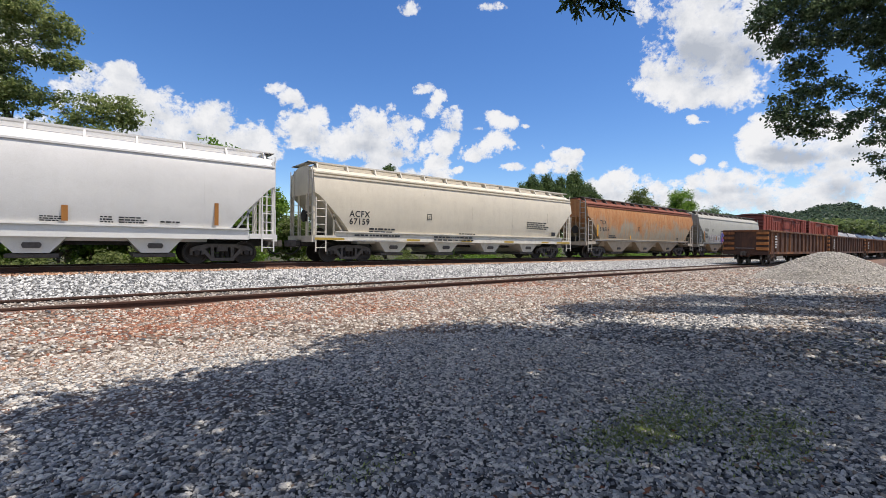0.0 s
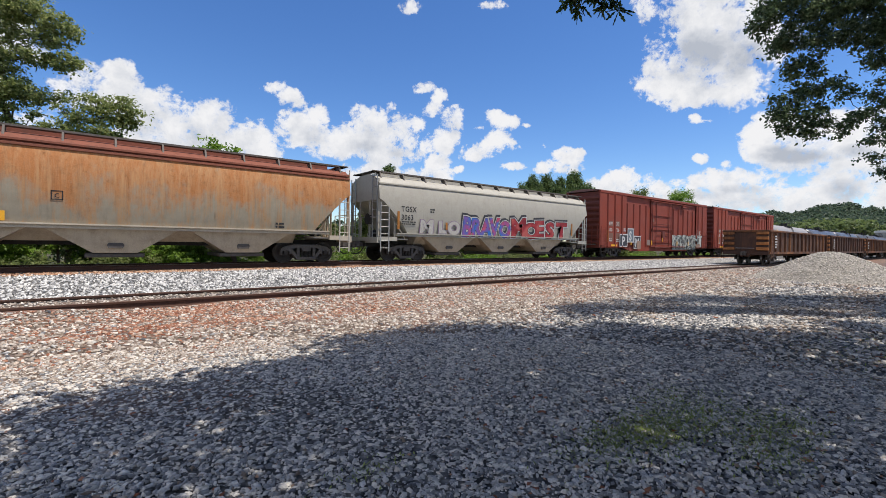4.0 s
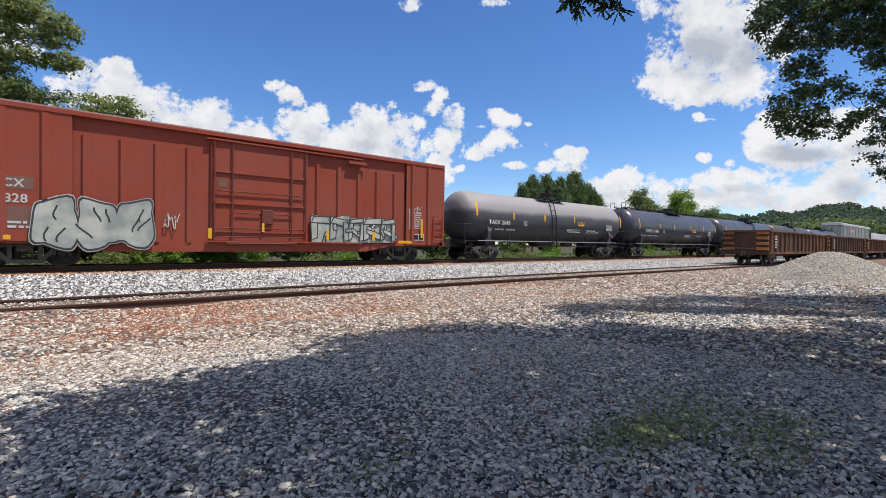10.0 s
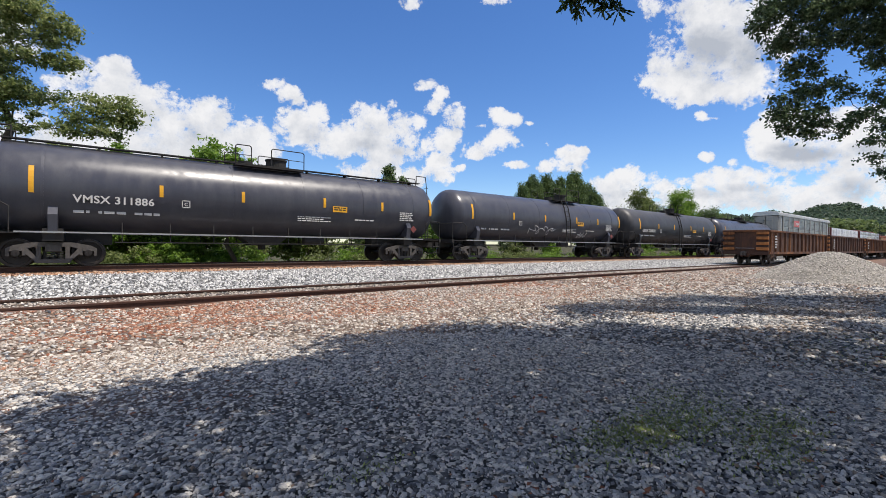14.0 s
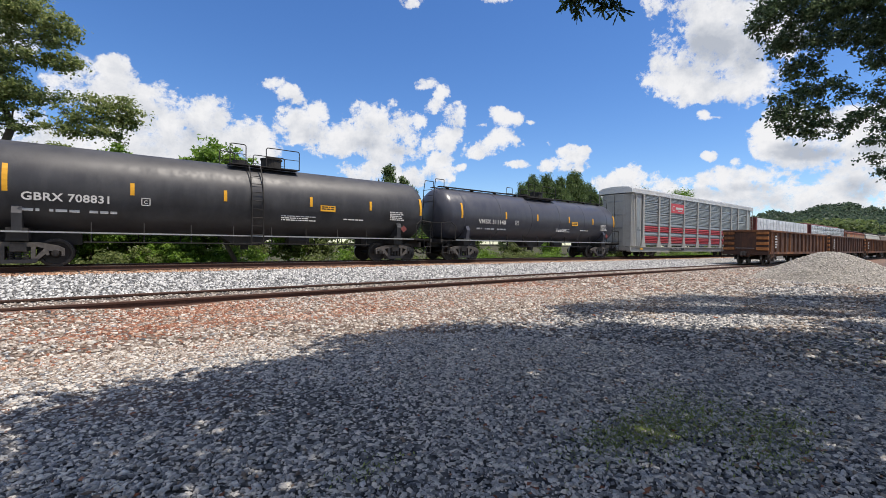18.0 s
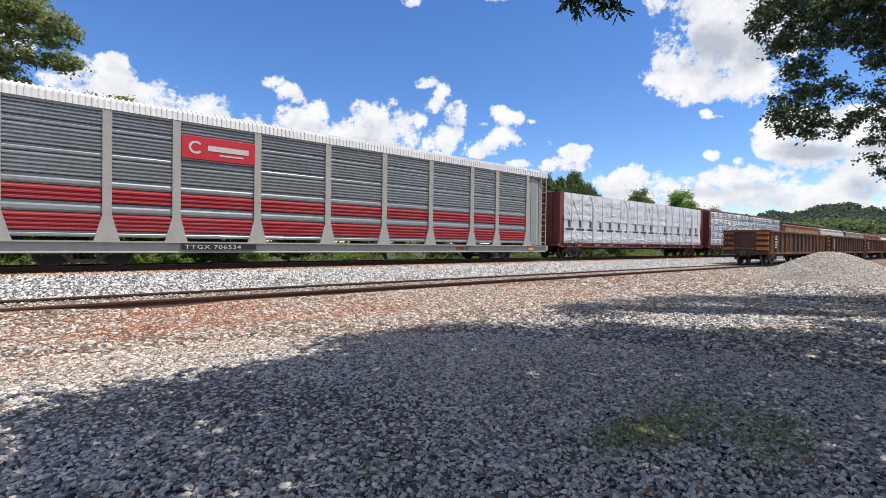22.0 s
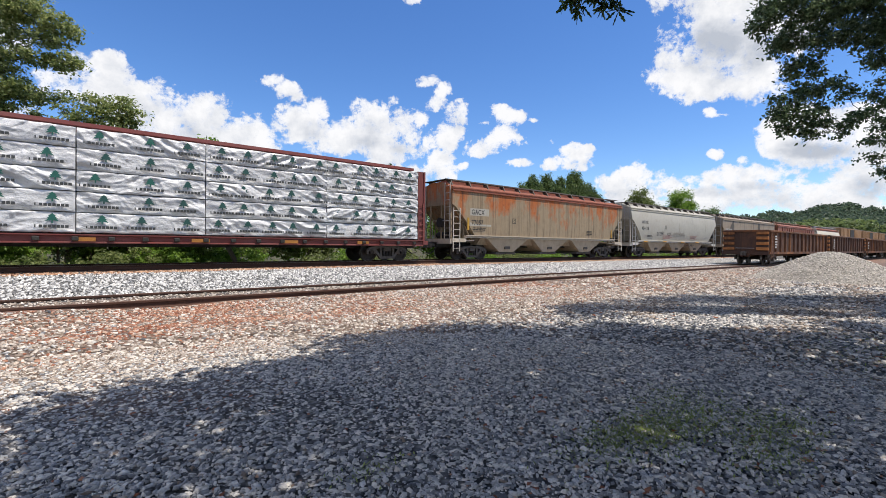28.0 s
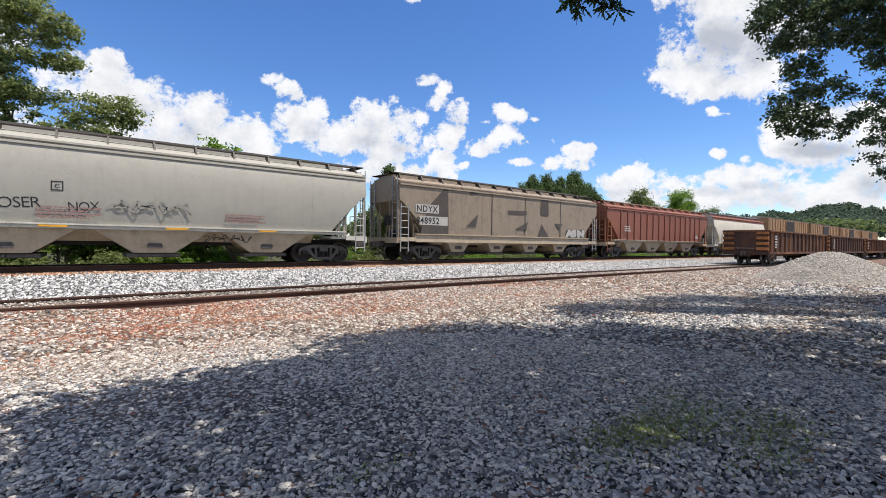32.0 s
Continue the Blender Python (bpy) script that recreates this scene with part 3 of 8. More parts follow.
def side_frame_mesh():
    """One cast side frame of a three-piece truck, on its own centre line."""
    bm = bmesh.new()
    y0, y1 = -0.075, 0.075
    prism(bm, [(-1.12, 0.6), (-0.95, 0.7), (-0.5, 0.8), (0.5, 0.8), (0.95, 0.7), (1.12, 0.6), (1.1, 0.5), (0.7, 0.57), (0.45, 0.66), (-0.45, 0.66), (-0.7, 0.57), (-1.1, 0.5)], "y", y0, y1)
    for s in (-1, 1):
        q = [(s * 0.62, 0.6), (s * 0.78, 0.56), (s * 0.44, 0.2), (s * 0.3, 0.2)]
        prism(bm, q if s > 0 else q[::-1], "y", y0, y1)
        q = [(s * 0.3, 0.68), (s * 0.42, 0.68), (s * 0.4, 0.25), (s * 0.3, 0.25)]
        prism(bm, q if s > 0 else q[::-1], "y", y0, y1)
        box(bm, s * 0.889 - 0.15, s * 0.889 + 0.15, y0 - 0.02, y1 + 0.02, 0.52, 0.64)
        box(bm, s * 1.08 - 0.04, s * 1.08 + 0.04, y0, y1, 0.36, 0.6)
        box(bm, s * 0.7 - 0.04, s * 0.7 + 0.04, y0, y1, 0.38, 0.58)
    prism(bm, [(-0.5, 0.3), (-0.42, 0.13), (0.42, 0.13), (0.5, 0.3), (0.4, 0.25), (-0.4, 0.25)], "y", y0 - 0.01, y1 + 0.01)
    return bm


def gear():
    if GEAR:
        return
    hold = new("spare_gear")
    bm = wheelset_mesh()
    GEAR["wheelset"] = part("wheelset", bm, M_WHEEL, hold, smooth=40)
    me = GEAR["wheelset"].data
    me.materials.append(M_TREAD)
    for f in me.polygons:
        c = f.center
        if abs(f.normal.y) < 0.5 and abs(c.y) > 0.71 and math.hypot(c.x, c.z) > 0.44:
            f.material_index = 1
    GEAR["side_frame"] = part("side_frame", side_frame_mesh(), M_TRUCK, hold, "grimy cast steel side frame")
    bm = bmesh.new()
    for k in (-0.18, 0.0, 0.18):
        for j in range(5):
            drum(bm, (k, 0, 0.27 + j * 0.055), 0.075, 0.032, "z", 10)
    GEAR["spring_group"] = part("spring_group", bm, M_DARK, hold)
    bm = bmesh.new()
    rbox(bm, -0.2, 0.2, -1.12, 1.12, 0.5, 0.76, 0.02)
    drum(bm, (0, 0, 0.8), 0.2, 0.14, "z", 16)
    GEAR["truck"] = part("truck", bm, M_TRUCK, hold, "grimy cast steel four-wheel truck")
    bm = bmesh.new()
    rbox(bm, -0.75, 0.0, -0.1, 0.1, 0.74, 0.96, 0.02)
    rbox(bm, 0.0, 0.3, -0.14, 0.14, 0.68, 1.0, 0.04)
    prism(bm, [(0.28, -0.14), (0.46, -0.17), (0.48, -0.06), (0.34, -0.02), (0.34, 0.06), (0.44, 0.14), (0.28, 0.14)], "z", 0.7, 0.98)
    GEAR["coupler"] = part("coupler", bm, M_TRUCK, hold, "rust-brown knuckle coupler")
    bm = bmesh.new()
    pipe(bm, [(0.0, 0.3, 0.72), (0.15, 0.3, 0.5), (0.35, 0.22, 0.36), (0.6, 0.12, 0.4)], 0.028, 6)
    GEAR["air_hose"] = part("air_hose", bm, M_DARK, hold)


def running_gear(root, half, place, truck_in, overhang=0.45, z=0.0, moving=True):
    """Two trucks, couplers and air hoses under a car."""
    gear()
    for s in (-1, 1):
        tr = again(GEAR["truck"], root, pose(s * (half - truck_in), 0, z))
        for side in (-1, 1):
            again(GEAR["side_frame"], tr, pose(0, side * 1.02, 0))
            again(GEAR["spring_group"], tr, pose(0, side * 1.02, 0))
        for k in (-1, 1):
            ws = again(GEAR["wheelset"], tr, pose(k * 0.889, 0, WHEEL_R))
            if moving:
                WHEELS.append((ws, k * 0.889, place, s * (half - truck_in)))
        turn = 0 if s > 0 else 180
        again(GEAR["coupler"], root, pose(s * (half + overhang - 0.3), 0, z, 0, 0, turn))
        again(GEAR["air_hose"], root, pose(s * (half + 0.05), 0, z, 0, 0, turn))


def ladder(bm, x0, x1, y, z0, z1, n, r=0.016, deep=0.0):
    """An upright ladder on a side that faces -y or +y."""
    for x in (x0, x1):
        bar(bm, (x, y, z0), (x, y, z1), 0.05, 0.03, (0, 1, 0))
    for i in range(n):
        z = z0 + (i + 0.5) * (z1 - z0) / n
        rod(bm, (x0, y - deep, z), (x1, y - deep, z), r, 6)


def end_ladder(bm, x, y0, y1, z0, z1, n):
    for y in (y0, y1):
        bar(bm, (x, y, z0), (x, y, z1), 0.05, 0.03, (1, 0, 0))
    for i in range(n):
        z = z0 + (i + 0.5) * (z1 - z0) / n
        rod(bm, (x, y0, z), (x, y1, z), 0.016, 6)


def stripes(root, items, y, material=None):
    """Upright or lying reflector plates: x, z, width, height; each one a part."""
    for x, z, w, h in items:
        bm = bmesh.new()
        box(bm, x - w / 2, x + w / 2, y - 0.006, y, z, z + h)
        part("reflector", bm, material or M_YELLOW, root)


# ---- covered hoppers ----
CURVED = [(1.46, 1.34), (1.53, 1.7), (1.575, 2.2), (1.585, 2.7), (1.56, 3.2), (1.49, 3.6), (1.42, 3.86)]
FLAT = [(1.5, 1.34), (1.52, 1.7), (1.53, 2.2), (1.53, 2.7), (1.53, 3.2), (1.53, 3.6), (1.53, 3.86)]


def side_at(outline, z):
    for (y0, z0), (y1, z1) in zip(outline, outline[1:]):
        if z <= z1:
            k = max(0.0, (z - z0) / (z1 - z0))
            return y0 + (y1 - y0) * k
    return outline[-1][0]


def covered_hopper(name, x0, x1, label, body, roof_mat, sill_mat, bay_mat, metal_mat, bays=4, outline=CURVED, rise=0.0, truck_in=2.0, rail="board", posts=0, top_bands=2, sill=(0.98, 1.42), seams=5, walk_mat=None):
    root, half = car_root(name, x0, x1, label, "hopper car")
    place = (x0 + x1) / 2
    L = half - 0.12
    # body shell, with sloping end sheets
    ends = [(0.0, 3.1), (0.25, 2.95), (0.7, 2.5), (1.15, 2.05), (1.5, 1.65), (1.72, 1.34)]
    stations = [(-L + e, zb) for e, zb in ends] + [(L - e, zb) for e, zb in reversed(ends)]
    secs = []
    for x, zb in stations:
        zs = [zb + (3.86 - zb) * k / 9 for k in range(10)]
        right = [(side_at(outline, z), z + rise * max(0, (z - 1.34) / 2.5)) for z in zs]
        ring = right + [(side_at(outline, 3.86) - 0.02, 3.9 + rise), (1.3, 4.06 + rise), (1.05, 4.24 + rise), (0.4, 4.4 + rise)]
        ring = ring + [(-y, z) for y, z in reversed(ring)]
        secs.append([(x, y, z) for y, z in ring])
    bm = bmesh.new()
    loft(bm, secs)
    shell = part("body", bm, body, root, smooth=35)
    shell.data.materials.append(roof_mat)
    for f in shell.data.polygons:
        if f.center.z > 3.87 + rise and abs(f.normal.x) < 0.9:
            f.material_index = 1
    # top bands under the roof edge
    for k in range(top_bands):
        for s in (-1, 1):
            bm = bmesh.new()
            zz = 3.83 + rise + k * 0.15
            yy = side_at(outline, 3.86) + 0.02 - k * 0.05
            prism(bm, [(s * (yy - 0.06), zz), (s * (yy + 0.035), zz + 0.01), (s * (yy + 0.03), zz + 0.075), (s * (yy - 0.06), zz + 0.1)], "x", -L, L)
            part("roof_rail", bm, roof_mat, root)
    # weld seams and posts on the sides
    for i in range(seams):
        x = -L + 2.6 + (2 * L - 5.2) * i / max(1, seams - 1)
        bm = bmesh.new()
        pts = [(-side_at(outline, z) - 0.002, z + rise * max(0, (z - 1.34) / 2.5)) for z in (1.45, 1.9, 2.4, 2.9, 3.4, 3.8)]
        for a, b in zip(pts, pts[1:]):
            bar(bm, (x, a[0], a[1]), (x, b[0], b[1]), 0.02, 0.012, (0, -1, 0))
        part("weld_seam", bm, body, shell)
    for i in range(posts):
        x = -L + 1.9 + (2 * L - 3.8) * i / (posts - 1)
        for s in (-1, 1):
            bm = bmesh.new()
            a = side_at(outline, 1.5)
            prism(bm, [(s * a, 1.36), (s * (a + 0.1), 1.46), (s * (a + 0.1), 3.7 + rise), (s * a, 3.84 + rise)], "x", x - 0.05, x + 0.05)
            part("side_post", bm, body, root)
    # side sills
    for s in (-1, 1):
        bm = bmesh.new()
        prism(bm, [(s * 1.3, sill[0]), (s * 1.52, sill[0]), (s * 1.52, sill[0] + 0.02), (s * 1.5, sill[1] - 0.06), (s * 1.58, sill[1] - 0.05), (s * 1.58, sill[1]), (s * 1.4, sill[1])], "x", -L + 1.0, L - 1.0)
        part("side_sill", bm, sill_mat, root)
        for e in (-1, 1):
            bm = bmesh.new()
            box(bm, min(e * L, e * (L - 1.0)), max(e * L, e * (L - 1.0)), s * 1.5 - 0.06, s * 1.5 + 0.06, 1.02, 1.22)
            part("side_sill_end", bm, sill_mat, root)
    # discharge bays
    pitch = (2 * L - 5.0) / bays
    for i in range(bays):
        c = -L + 2.5 + pitch * (i + 0.5)
        bm = bmesh.new()
        deep = sill[0] < 1.1
        wide, low = (pitch * 0.36, 0.42) if deep else (pitch * 0.49, 0.62)
        top = [(c - wide, 1.38), (c + wide, 1.38)]
        lo = [bm.verts.new((x, y, z)) for (x, z), y in zip([top[0], top[1], top[1], top[0]], (-1.42, -1.42, 1.42, 1.42))]
        hi = [bm.verts.new((x, y, 0.46)) for x, y in ((c - low, -1.27), (c + low, -1.27), (c + low, 1.27), (c - low, 1.27))]
        for k in range(4):
            bm.faces.new((lo[k], lo[(k + 1) % 4], hi[(k + 1) % 4], hi[k]))
        bm.faces.new(lo[::-1])
        bm.faces.new(hi)
        bay = part("discharge_bay", bm, bay_mat, root)
        bm = bmesh.new()
        rbox(bm, c - low - 0.22, c + low + 0.22, -1.2, 1.2, 0.3, 0.44, 0.02)
        rod(bm, (c, -1.3, 0.37), (c, 1.3, 0.37), 0.03, 8)
        part("outlet_gate", bm, M_TRUCK, bay)
        bm = bmesh.new()
        prism(bm, [(c - 0.2, 0.62), (c + 0.2, 0.62), (c + 0.24, 0.72), (c + 0.2, 0.8), (c - 0.2, 0.8), (c - 0.24, 0.72)], "y", -1.36, -1.28)
        part("inspection_port", bm, M_TRUCK, bay)
    bm = bmesh.new()
    box(bm, -L - 0.1, L + 0.1, -0.3, 0.3, 0.72, 1.02)
    part("centre_sill", bm, M_DARK, root)
    bm = bmesh.new()
    prism(bm, [(-0.85, 0.86), (0.85, 0.86), (1.3, 1.38), (-1.3, 1.38)], "x", -L + 2.4, L - 2.4)
    part("slope_sheet", bm, bay_mat, root)
    # end platforms, slope braces, corner posts, ladders
    for e in (-1, 1):
        bm = bmesh.new()
        box(bm, min(e * L, e * (L - 1.7)), max(e * L, e * (L - 1.7)), -1.45, 1.45, 1.08, 1.14)
        box(bm, min(e * (L + 0.1), e * (L - 0.12)), max(e * (L + 0.1), e * (L - 0.12)), -1.5, 1.5, 0.92, 1.2)
        part("end_platform", bm, sill_mat, root)
        bm = bmesh.new()
        for s in (-1, 1):
            bar(bm, (e * (L - 0.04), s * 1.36, 1.14), (e * (L - 0.04), s * 1.36, 4.1 + rise), 0.09, 0.09, (1, 0, 0))
            bar(bm, (e * (L - 0.04), s * 0.5, 1.14), (e * (L - 0.04), s * 0.5, 3.15 + rise), 0.08, 0.06, (1, 0, 0))
            bar(bm, (e * (L - 1.6), s * 1.3, 1.14), (e * (L - 0.5), s * 1.3, 2.75), 0.07, 0.07)
            bar(bm, (e * (L - 1.0), s * 1.3, 1.14), (e * (L - 1.0), s * 1.3, 2.2), 0.07, 0.07, (1, 0, 0))
        bar(bm, (e * (L - 0.04), -1.36, 3.12 + rise), (e * (L - 0.04), 1.36, 3.12 + rise), 0.1, 0.1)
        part("end_frame", bm, body, root)
        for s in (-1, 1):
            bm = bmesh.new()
            ladder(bm, e * (L - 0.06), e * (L - 0.52), s * 1.56, 0.5, 2.9, 7)
            part("side_ladder", bm, metal_mat, root)
            bm = bmesh.new()
            end_ladder(bm, e * (L + 0.04), s * 0.9, s * 1.36, 1.2, 4.3 + rise, 8)
            part("end_ladder", bm, metal_mat, root)
        bm = bmesh.new()
        pipe(bm, [(e * (L + 0.05), -1.4, 1.2), (e * (L + 0.05), -1.4, 2.2), (e * (L + 0.05), 0.2, 2.2), (e * (L + 0.05), 0.2, 1.2)], 0.02)
        part("end_handrail", bm, metal_mat, root)
        if e < 0:
            bm = bmesh.new()
            drum(bm, (e * (L + 0.12), -0.55, 2.1), 0.28, 0.03, "x", 20)
            rbox(bm, min(e * (L + 0.1), e * (L - 0.05)), max(e * (L + 0.1), e * (L - 0.05)), -0.75, -0.35, 1.85, 2.3, 0.02)
            part("brake_wheel", bm, M_DARK, root)
        bm = bmesh.new()
        drum(bm, (e * (L - 0.9), 0.4, 1.4), 0.2, 0.9, "y", 14)
        part("air_tank", bm, M_DARK, root)
    # roof walkway on brackets, and the long hatch
    for s in (-1, 1):
        bm = bmesh.new()
        z = 4.48 + rise
        box(bm, -L - 0.1, L + 0.1, s * 0.8 - 0.17, s * 0.8 + 0.17, z, z + 0.03)
        box(bm, -L - 0.1, L + 0.1, s * 0.96, s * 0.98, z - 0.01, z + 0.06)
        deck = part("running_board", bm, walk_mat or metal_mat, root)
        n = 13
        for i in range(n):
            x = -L + 0.3 + (2 * L - 0.6) * i / (n - 1)
            bm = bmesh.new()
            prism(bm, [(s * 1.1, 4.16 + rise), (s * 1.16, 4.16 + rise), (s * 1.0, z), (s * 0.7, z), (s * 0.7, z - 0.1)], "x", x - 0.03, x + 0.03)
            part("bracket", bm, walk_mat or metal_mat, deck)
    bm = bmesh.new()
    box(bm, -L + 0.6, L - 0.6, -0.3, 0.3, 4.4 + rise, 4.56 + rise)
    part("hatch_cover", bm, roof_mat, root)
    for e in (-1, 1):
        bm = bmesh.new()
        box(bm, min(e * (L - 0.3), e * (L + 0.1)), max(e * (L - 0.3), e * (L + 0.1)), -1.1, 1.1, 4.48 + rise, 4.51 + rise)
        part("end_walkway", bm, walk_mat or metal_mat, root)
    running_gear(root, half, place, truck_in)
    return root, L


def mark_car(root, L, lines, x, z, size, material, y=None, step=1.45, stretch=1.0, spacing=1.12, outline=CURVED):
    """Reporting mark and number, one line under the other; x from the car's end that leads to the left."""
    for i, line in enumerate(lines):
        low = z - i * size * step
        lean = math.atan((side_at(outline, low + size) - side_at(outline, low)) / size)
        lettering("lettering", line, material, root, -L + x, y or -side_at(outline, low) - 0.008, low, size, stretch, 0.018, "", spacing, 0.0, lean)


def test_plate(root, x, z, y, material, size=0.3):
    """A small stencilled square with a letter in it."""
    bm = bmesh.new()
    h = size / 2
    for a, b, c, d in ((-h, h, -h, -h + 0.03), (-h, h, h - 0.03, h), (-h, -h + 0.03, -h, h), (h - 0.03, h, -h, h)):
        box(bm, x + a, x + b, y - 0.003, y, z + c, z + d)
    frame_ob = part("test_square", bm, material, root)
    lettering("lettering", "C", material, frame_ob, x - size * 0.22, y - 0.004, z - size * 0.25, size * 0.46, 0.95, 0.015)


def small_print(root, L, items, material, y=None):
    """Blocks of unreadable small print: x, z of the upper left corner, width, height, rows."""
    for k, (x, z, w, h, rows) in enumerate(items):
        bm = bmesh.new()
        bars(bm, -L + x, y or -max(side_at(CURVED, z), side_at(CURVED, z - h)) - 0.006, z, w, h, rows, seed=k + int(x * 10))
        part("small_print", bm, material, root)


M_WHITE_CAR = paint("gloss_white_car_paint", (0.71, 0.69, 0.655), (0.47, 0.44, 0.4), 0.12, 0.32, 0.15, 1.0, 0.5)
M_CREAM = paint("cream_car_paint", (0.67, 0.6, 0.475), (0.4, 0.33, 0.25), 0.2, 0.42, 0.3, 2.0)
M_CREAM_SILL = paint("dirty_cream_sill", (0.66, 0.62, 0.54), (0.3, 0.24, 0.17), 0.35, 0.5, 0.4, 3.0)
M_RUST_ORANGE = rusty("orange_faded_hopper", (0.33, 0.29, 0.22), (0.36, 0.15, 0.055), 0.56, 3.0, 0.8, rise=0.16, wide=0.7, pale=0.75, soot=0.25)
M_RUST_ROOF = rusty("rust_red_roof", (0.15, 0.065, 0.045), (0.19, 0.066, 0.042), 0.85, 5.0, 0.8)
M_TAN_BAY = paint("tan_dusty_steel", (0.48, 0.385, 0.275), (0.2, 0.14, 0.09), 0.55, 0.6, 0.5, 4.0)
M_TAN_SILL = paint("pale_tan_sill", (0.5, 0.43, 0.34), (0.2, 0.15, 0.1), 0.35, 0.6, 0.5, 14.0)
M_GREY_CAR = paint("light_grey_car_paint", (0.4, 0.38, 0.325), (0.25, 0.22, 0.18), 0.3, 0.45, 0.35, 5.0)
M_GREY_DUSTY = paint("dusty_grey_car_paint", (0.31, 0.245, 0.18), (0.13, 0.1, 0.075), 0.6, 0.55, 0.6, 6.0)
M_RUST_GREY = rusty("grey_hopper_with_rust_streaks", (0.32, 0.25, 0.165), (0.36, 0.11, 0.035), 0.18, 7.0, 0.55, rise=0.12, wide=1.0, soot=0.9)
M_BROWN_RED = paint("brown_red_car_paint", (0.26, 0.085, 0.05), (0.12, 0.07, 0.05), 0.35, 0.55, 0.5, 8.0)
M_GALV = plain("dull_galvanised_steel", (0.45, 0.45, 0.44), 0.5, 0.5, 0.25, 12.0)
M_PALE_METAL = paint("pale_dusty_ladder_paint", (0.5, 0.46, 0.4), amount=0.4, seed=15.0)
M_WALK = plain("dark_weathered_walkway", (0.16, 0.14, 0.125), 0.7, 0.2, 0.4, 8.0)
M_RUSTY_METAL = rusty("rusty_ladder_steel", (0.3, 0.25, 0.2), (0.3, 0.12, 0.05), 0.6, 2.0)

# pearl-white hopper that leaves first
car, L = covered_hopper("covered_hopper_car", -158.7, -140.4, "clean gloss white covered hopper car with orange reflector strips", M_WHITE_CAR, M_WHITE_CAR, M_WHITE_CAR, M_WHITE_CAR, M_WHITE_CAR, 4, CURVED, 0.12, top_bands=1)
stripes(car, [(L - 11.4, 1.5, 0.16, 0.55), (L - 6.6, 1.5, 0.16, 0.5), (L - 2.2, 1.5, 0.14, 0.85)], -1.59, M_ORANGE_MARK)
small_print(car, L, [(2 * L - 11.0, 1.95, 3.0, 0.32, 5), (2 * L - 7.2, 1.65, 0.6, 0.2, 3), (2 * L - 5.7, 1.7, 0.35, 0.25, 3), (2 * L - 5.2, 1.7, 0.8, 0.25, 3), (2 * L - 4.0, 1.6, 0.6, 0.1, 1)], M_LETTER_BLACK)

# cream hopper
car, L = covered_hopper("covered_hopper_car", -138.96, -120.3, "cream covered hopper car with black lettering and yellow marks", M_CREAM, M_CREAM, M_CREAM_SILL, M_CREAM_SILL, M_CREAM_SILL, 4, CURVED, 0.0)
mark_car(car, L, ["ACFX", "67159"], 1.65, 2.11, 0.29, M_LETTER_BLACK, stretch=0.95, step=1.2)
small_print(car, L, [(2.7, 1.62, 1.6, 0.3, 2), (2 * L - 4.6, 2.35, 2.2, 0.5, 4), (8.3, 1.5, 1.2, 0.1, 1)], M_LETTER_BLACK)
test_plate(car, -L + 6.2, 2.3, -1.585, M_LETTER_BLACK)
bm = bmesh.new()
box(bm, L - 2.2, L - 1.8, -1.6, -1.594, 1.5, 1.75)
part("data_plate", bm, M_LETTER_BLACK, car)
small_print(car, L, [(1.9, 1.3, 0.7, 0.14, 1), (2.7, 1.3, 2.0, 0.14, 1), (6.5, 1.3, 3.0, 0.3, 2)], M_LETTER_BLACK, -1.6)
stripes(car, [(-L + 0.7, 1.02, 1.4, 0.1), (-L + 5.2, 1.02, 0.8, 0.1), (-L + 8.8, 1.02, 0.8, 0.1), (-L + 12.2, 1.02, 0.8, 0.1), (-L + 15.6, 1.02, 0.7, 0.1), (L - 0.9, 1.02, 1.4, 0.1)], -1.585, plain("mustard_reflector", (0.5, 0.33, 0.05), 0.6))

# orange rusted hopper
car, L = covered_hopper("covered_hopper_car", -118.55, -101.0, "orange rust-stained covered hopper car with tan bays", M_RUST_ORANGE, M_RUST_ROOF, M_TAN_SILL, M_TAN_BAY, M_PALE_METAL, 3, CURVED, -0.05, sill=(1.26, 1.42), walk_mat=M_WALK)
stripes(car, [(-L + 1.22, 1.62, 0.13, 0.85)], -1.58)
stripes(car, [(-L + 5.9, 1.45, 0.12, 0.3)], -1.55)
mark_car(car, L, ["TILX", "516516"], 1.5, 2.53, 0.29, M_LETTER_BLACK, stretch=0.9, step=1.75)
small_print(car, L, [(2.8, 1.72, 1.1, 0.25, 2), (L + 5.3, 1.7, 0.4, 0.28, 2)], M_LETTER_BLACK)

test_plate(car, -L + 7.15, 2.3, -1.585, M_LETTER_BLACK)

# light grey hopper with large painted letters
car, L = covered_hopper("covered_hopper_car", -99.7, -82.46, "light grey covered hopper car with red and blue graffiti", M_GREY_CAR, M_GREY_CAR, M_GREY_CAR, M_TAN_BAY, M_GALV, 3, CURVED, -0.05, top_bands=1, sill=(1.26, 1.42), walk_mat=M_WALK)
mark_car(car, L, ["TGSX", "3063"], 1.22, 2.5, 0.27, M_LETTER_BLACK, step=1.55, stretch=0.9)
stripes(car, [(-L + 1.05, 1.6, 0.13, 0.9), (-L + 4.1, 1.65, 0.13, 0.4), (L - 1.8, 1.55, 0.13, 0.85)], -1.592, M_ORANGE_MARK)
small_print(car, L, [(1.25, 2.02, 0.85, 0.22, 2), (3.0, 2.72, 0.3, 0.25, 2)], M_LETTER_BLACK)
GRAFFITI_CAR = (car, L)

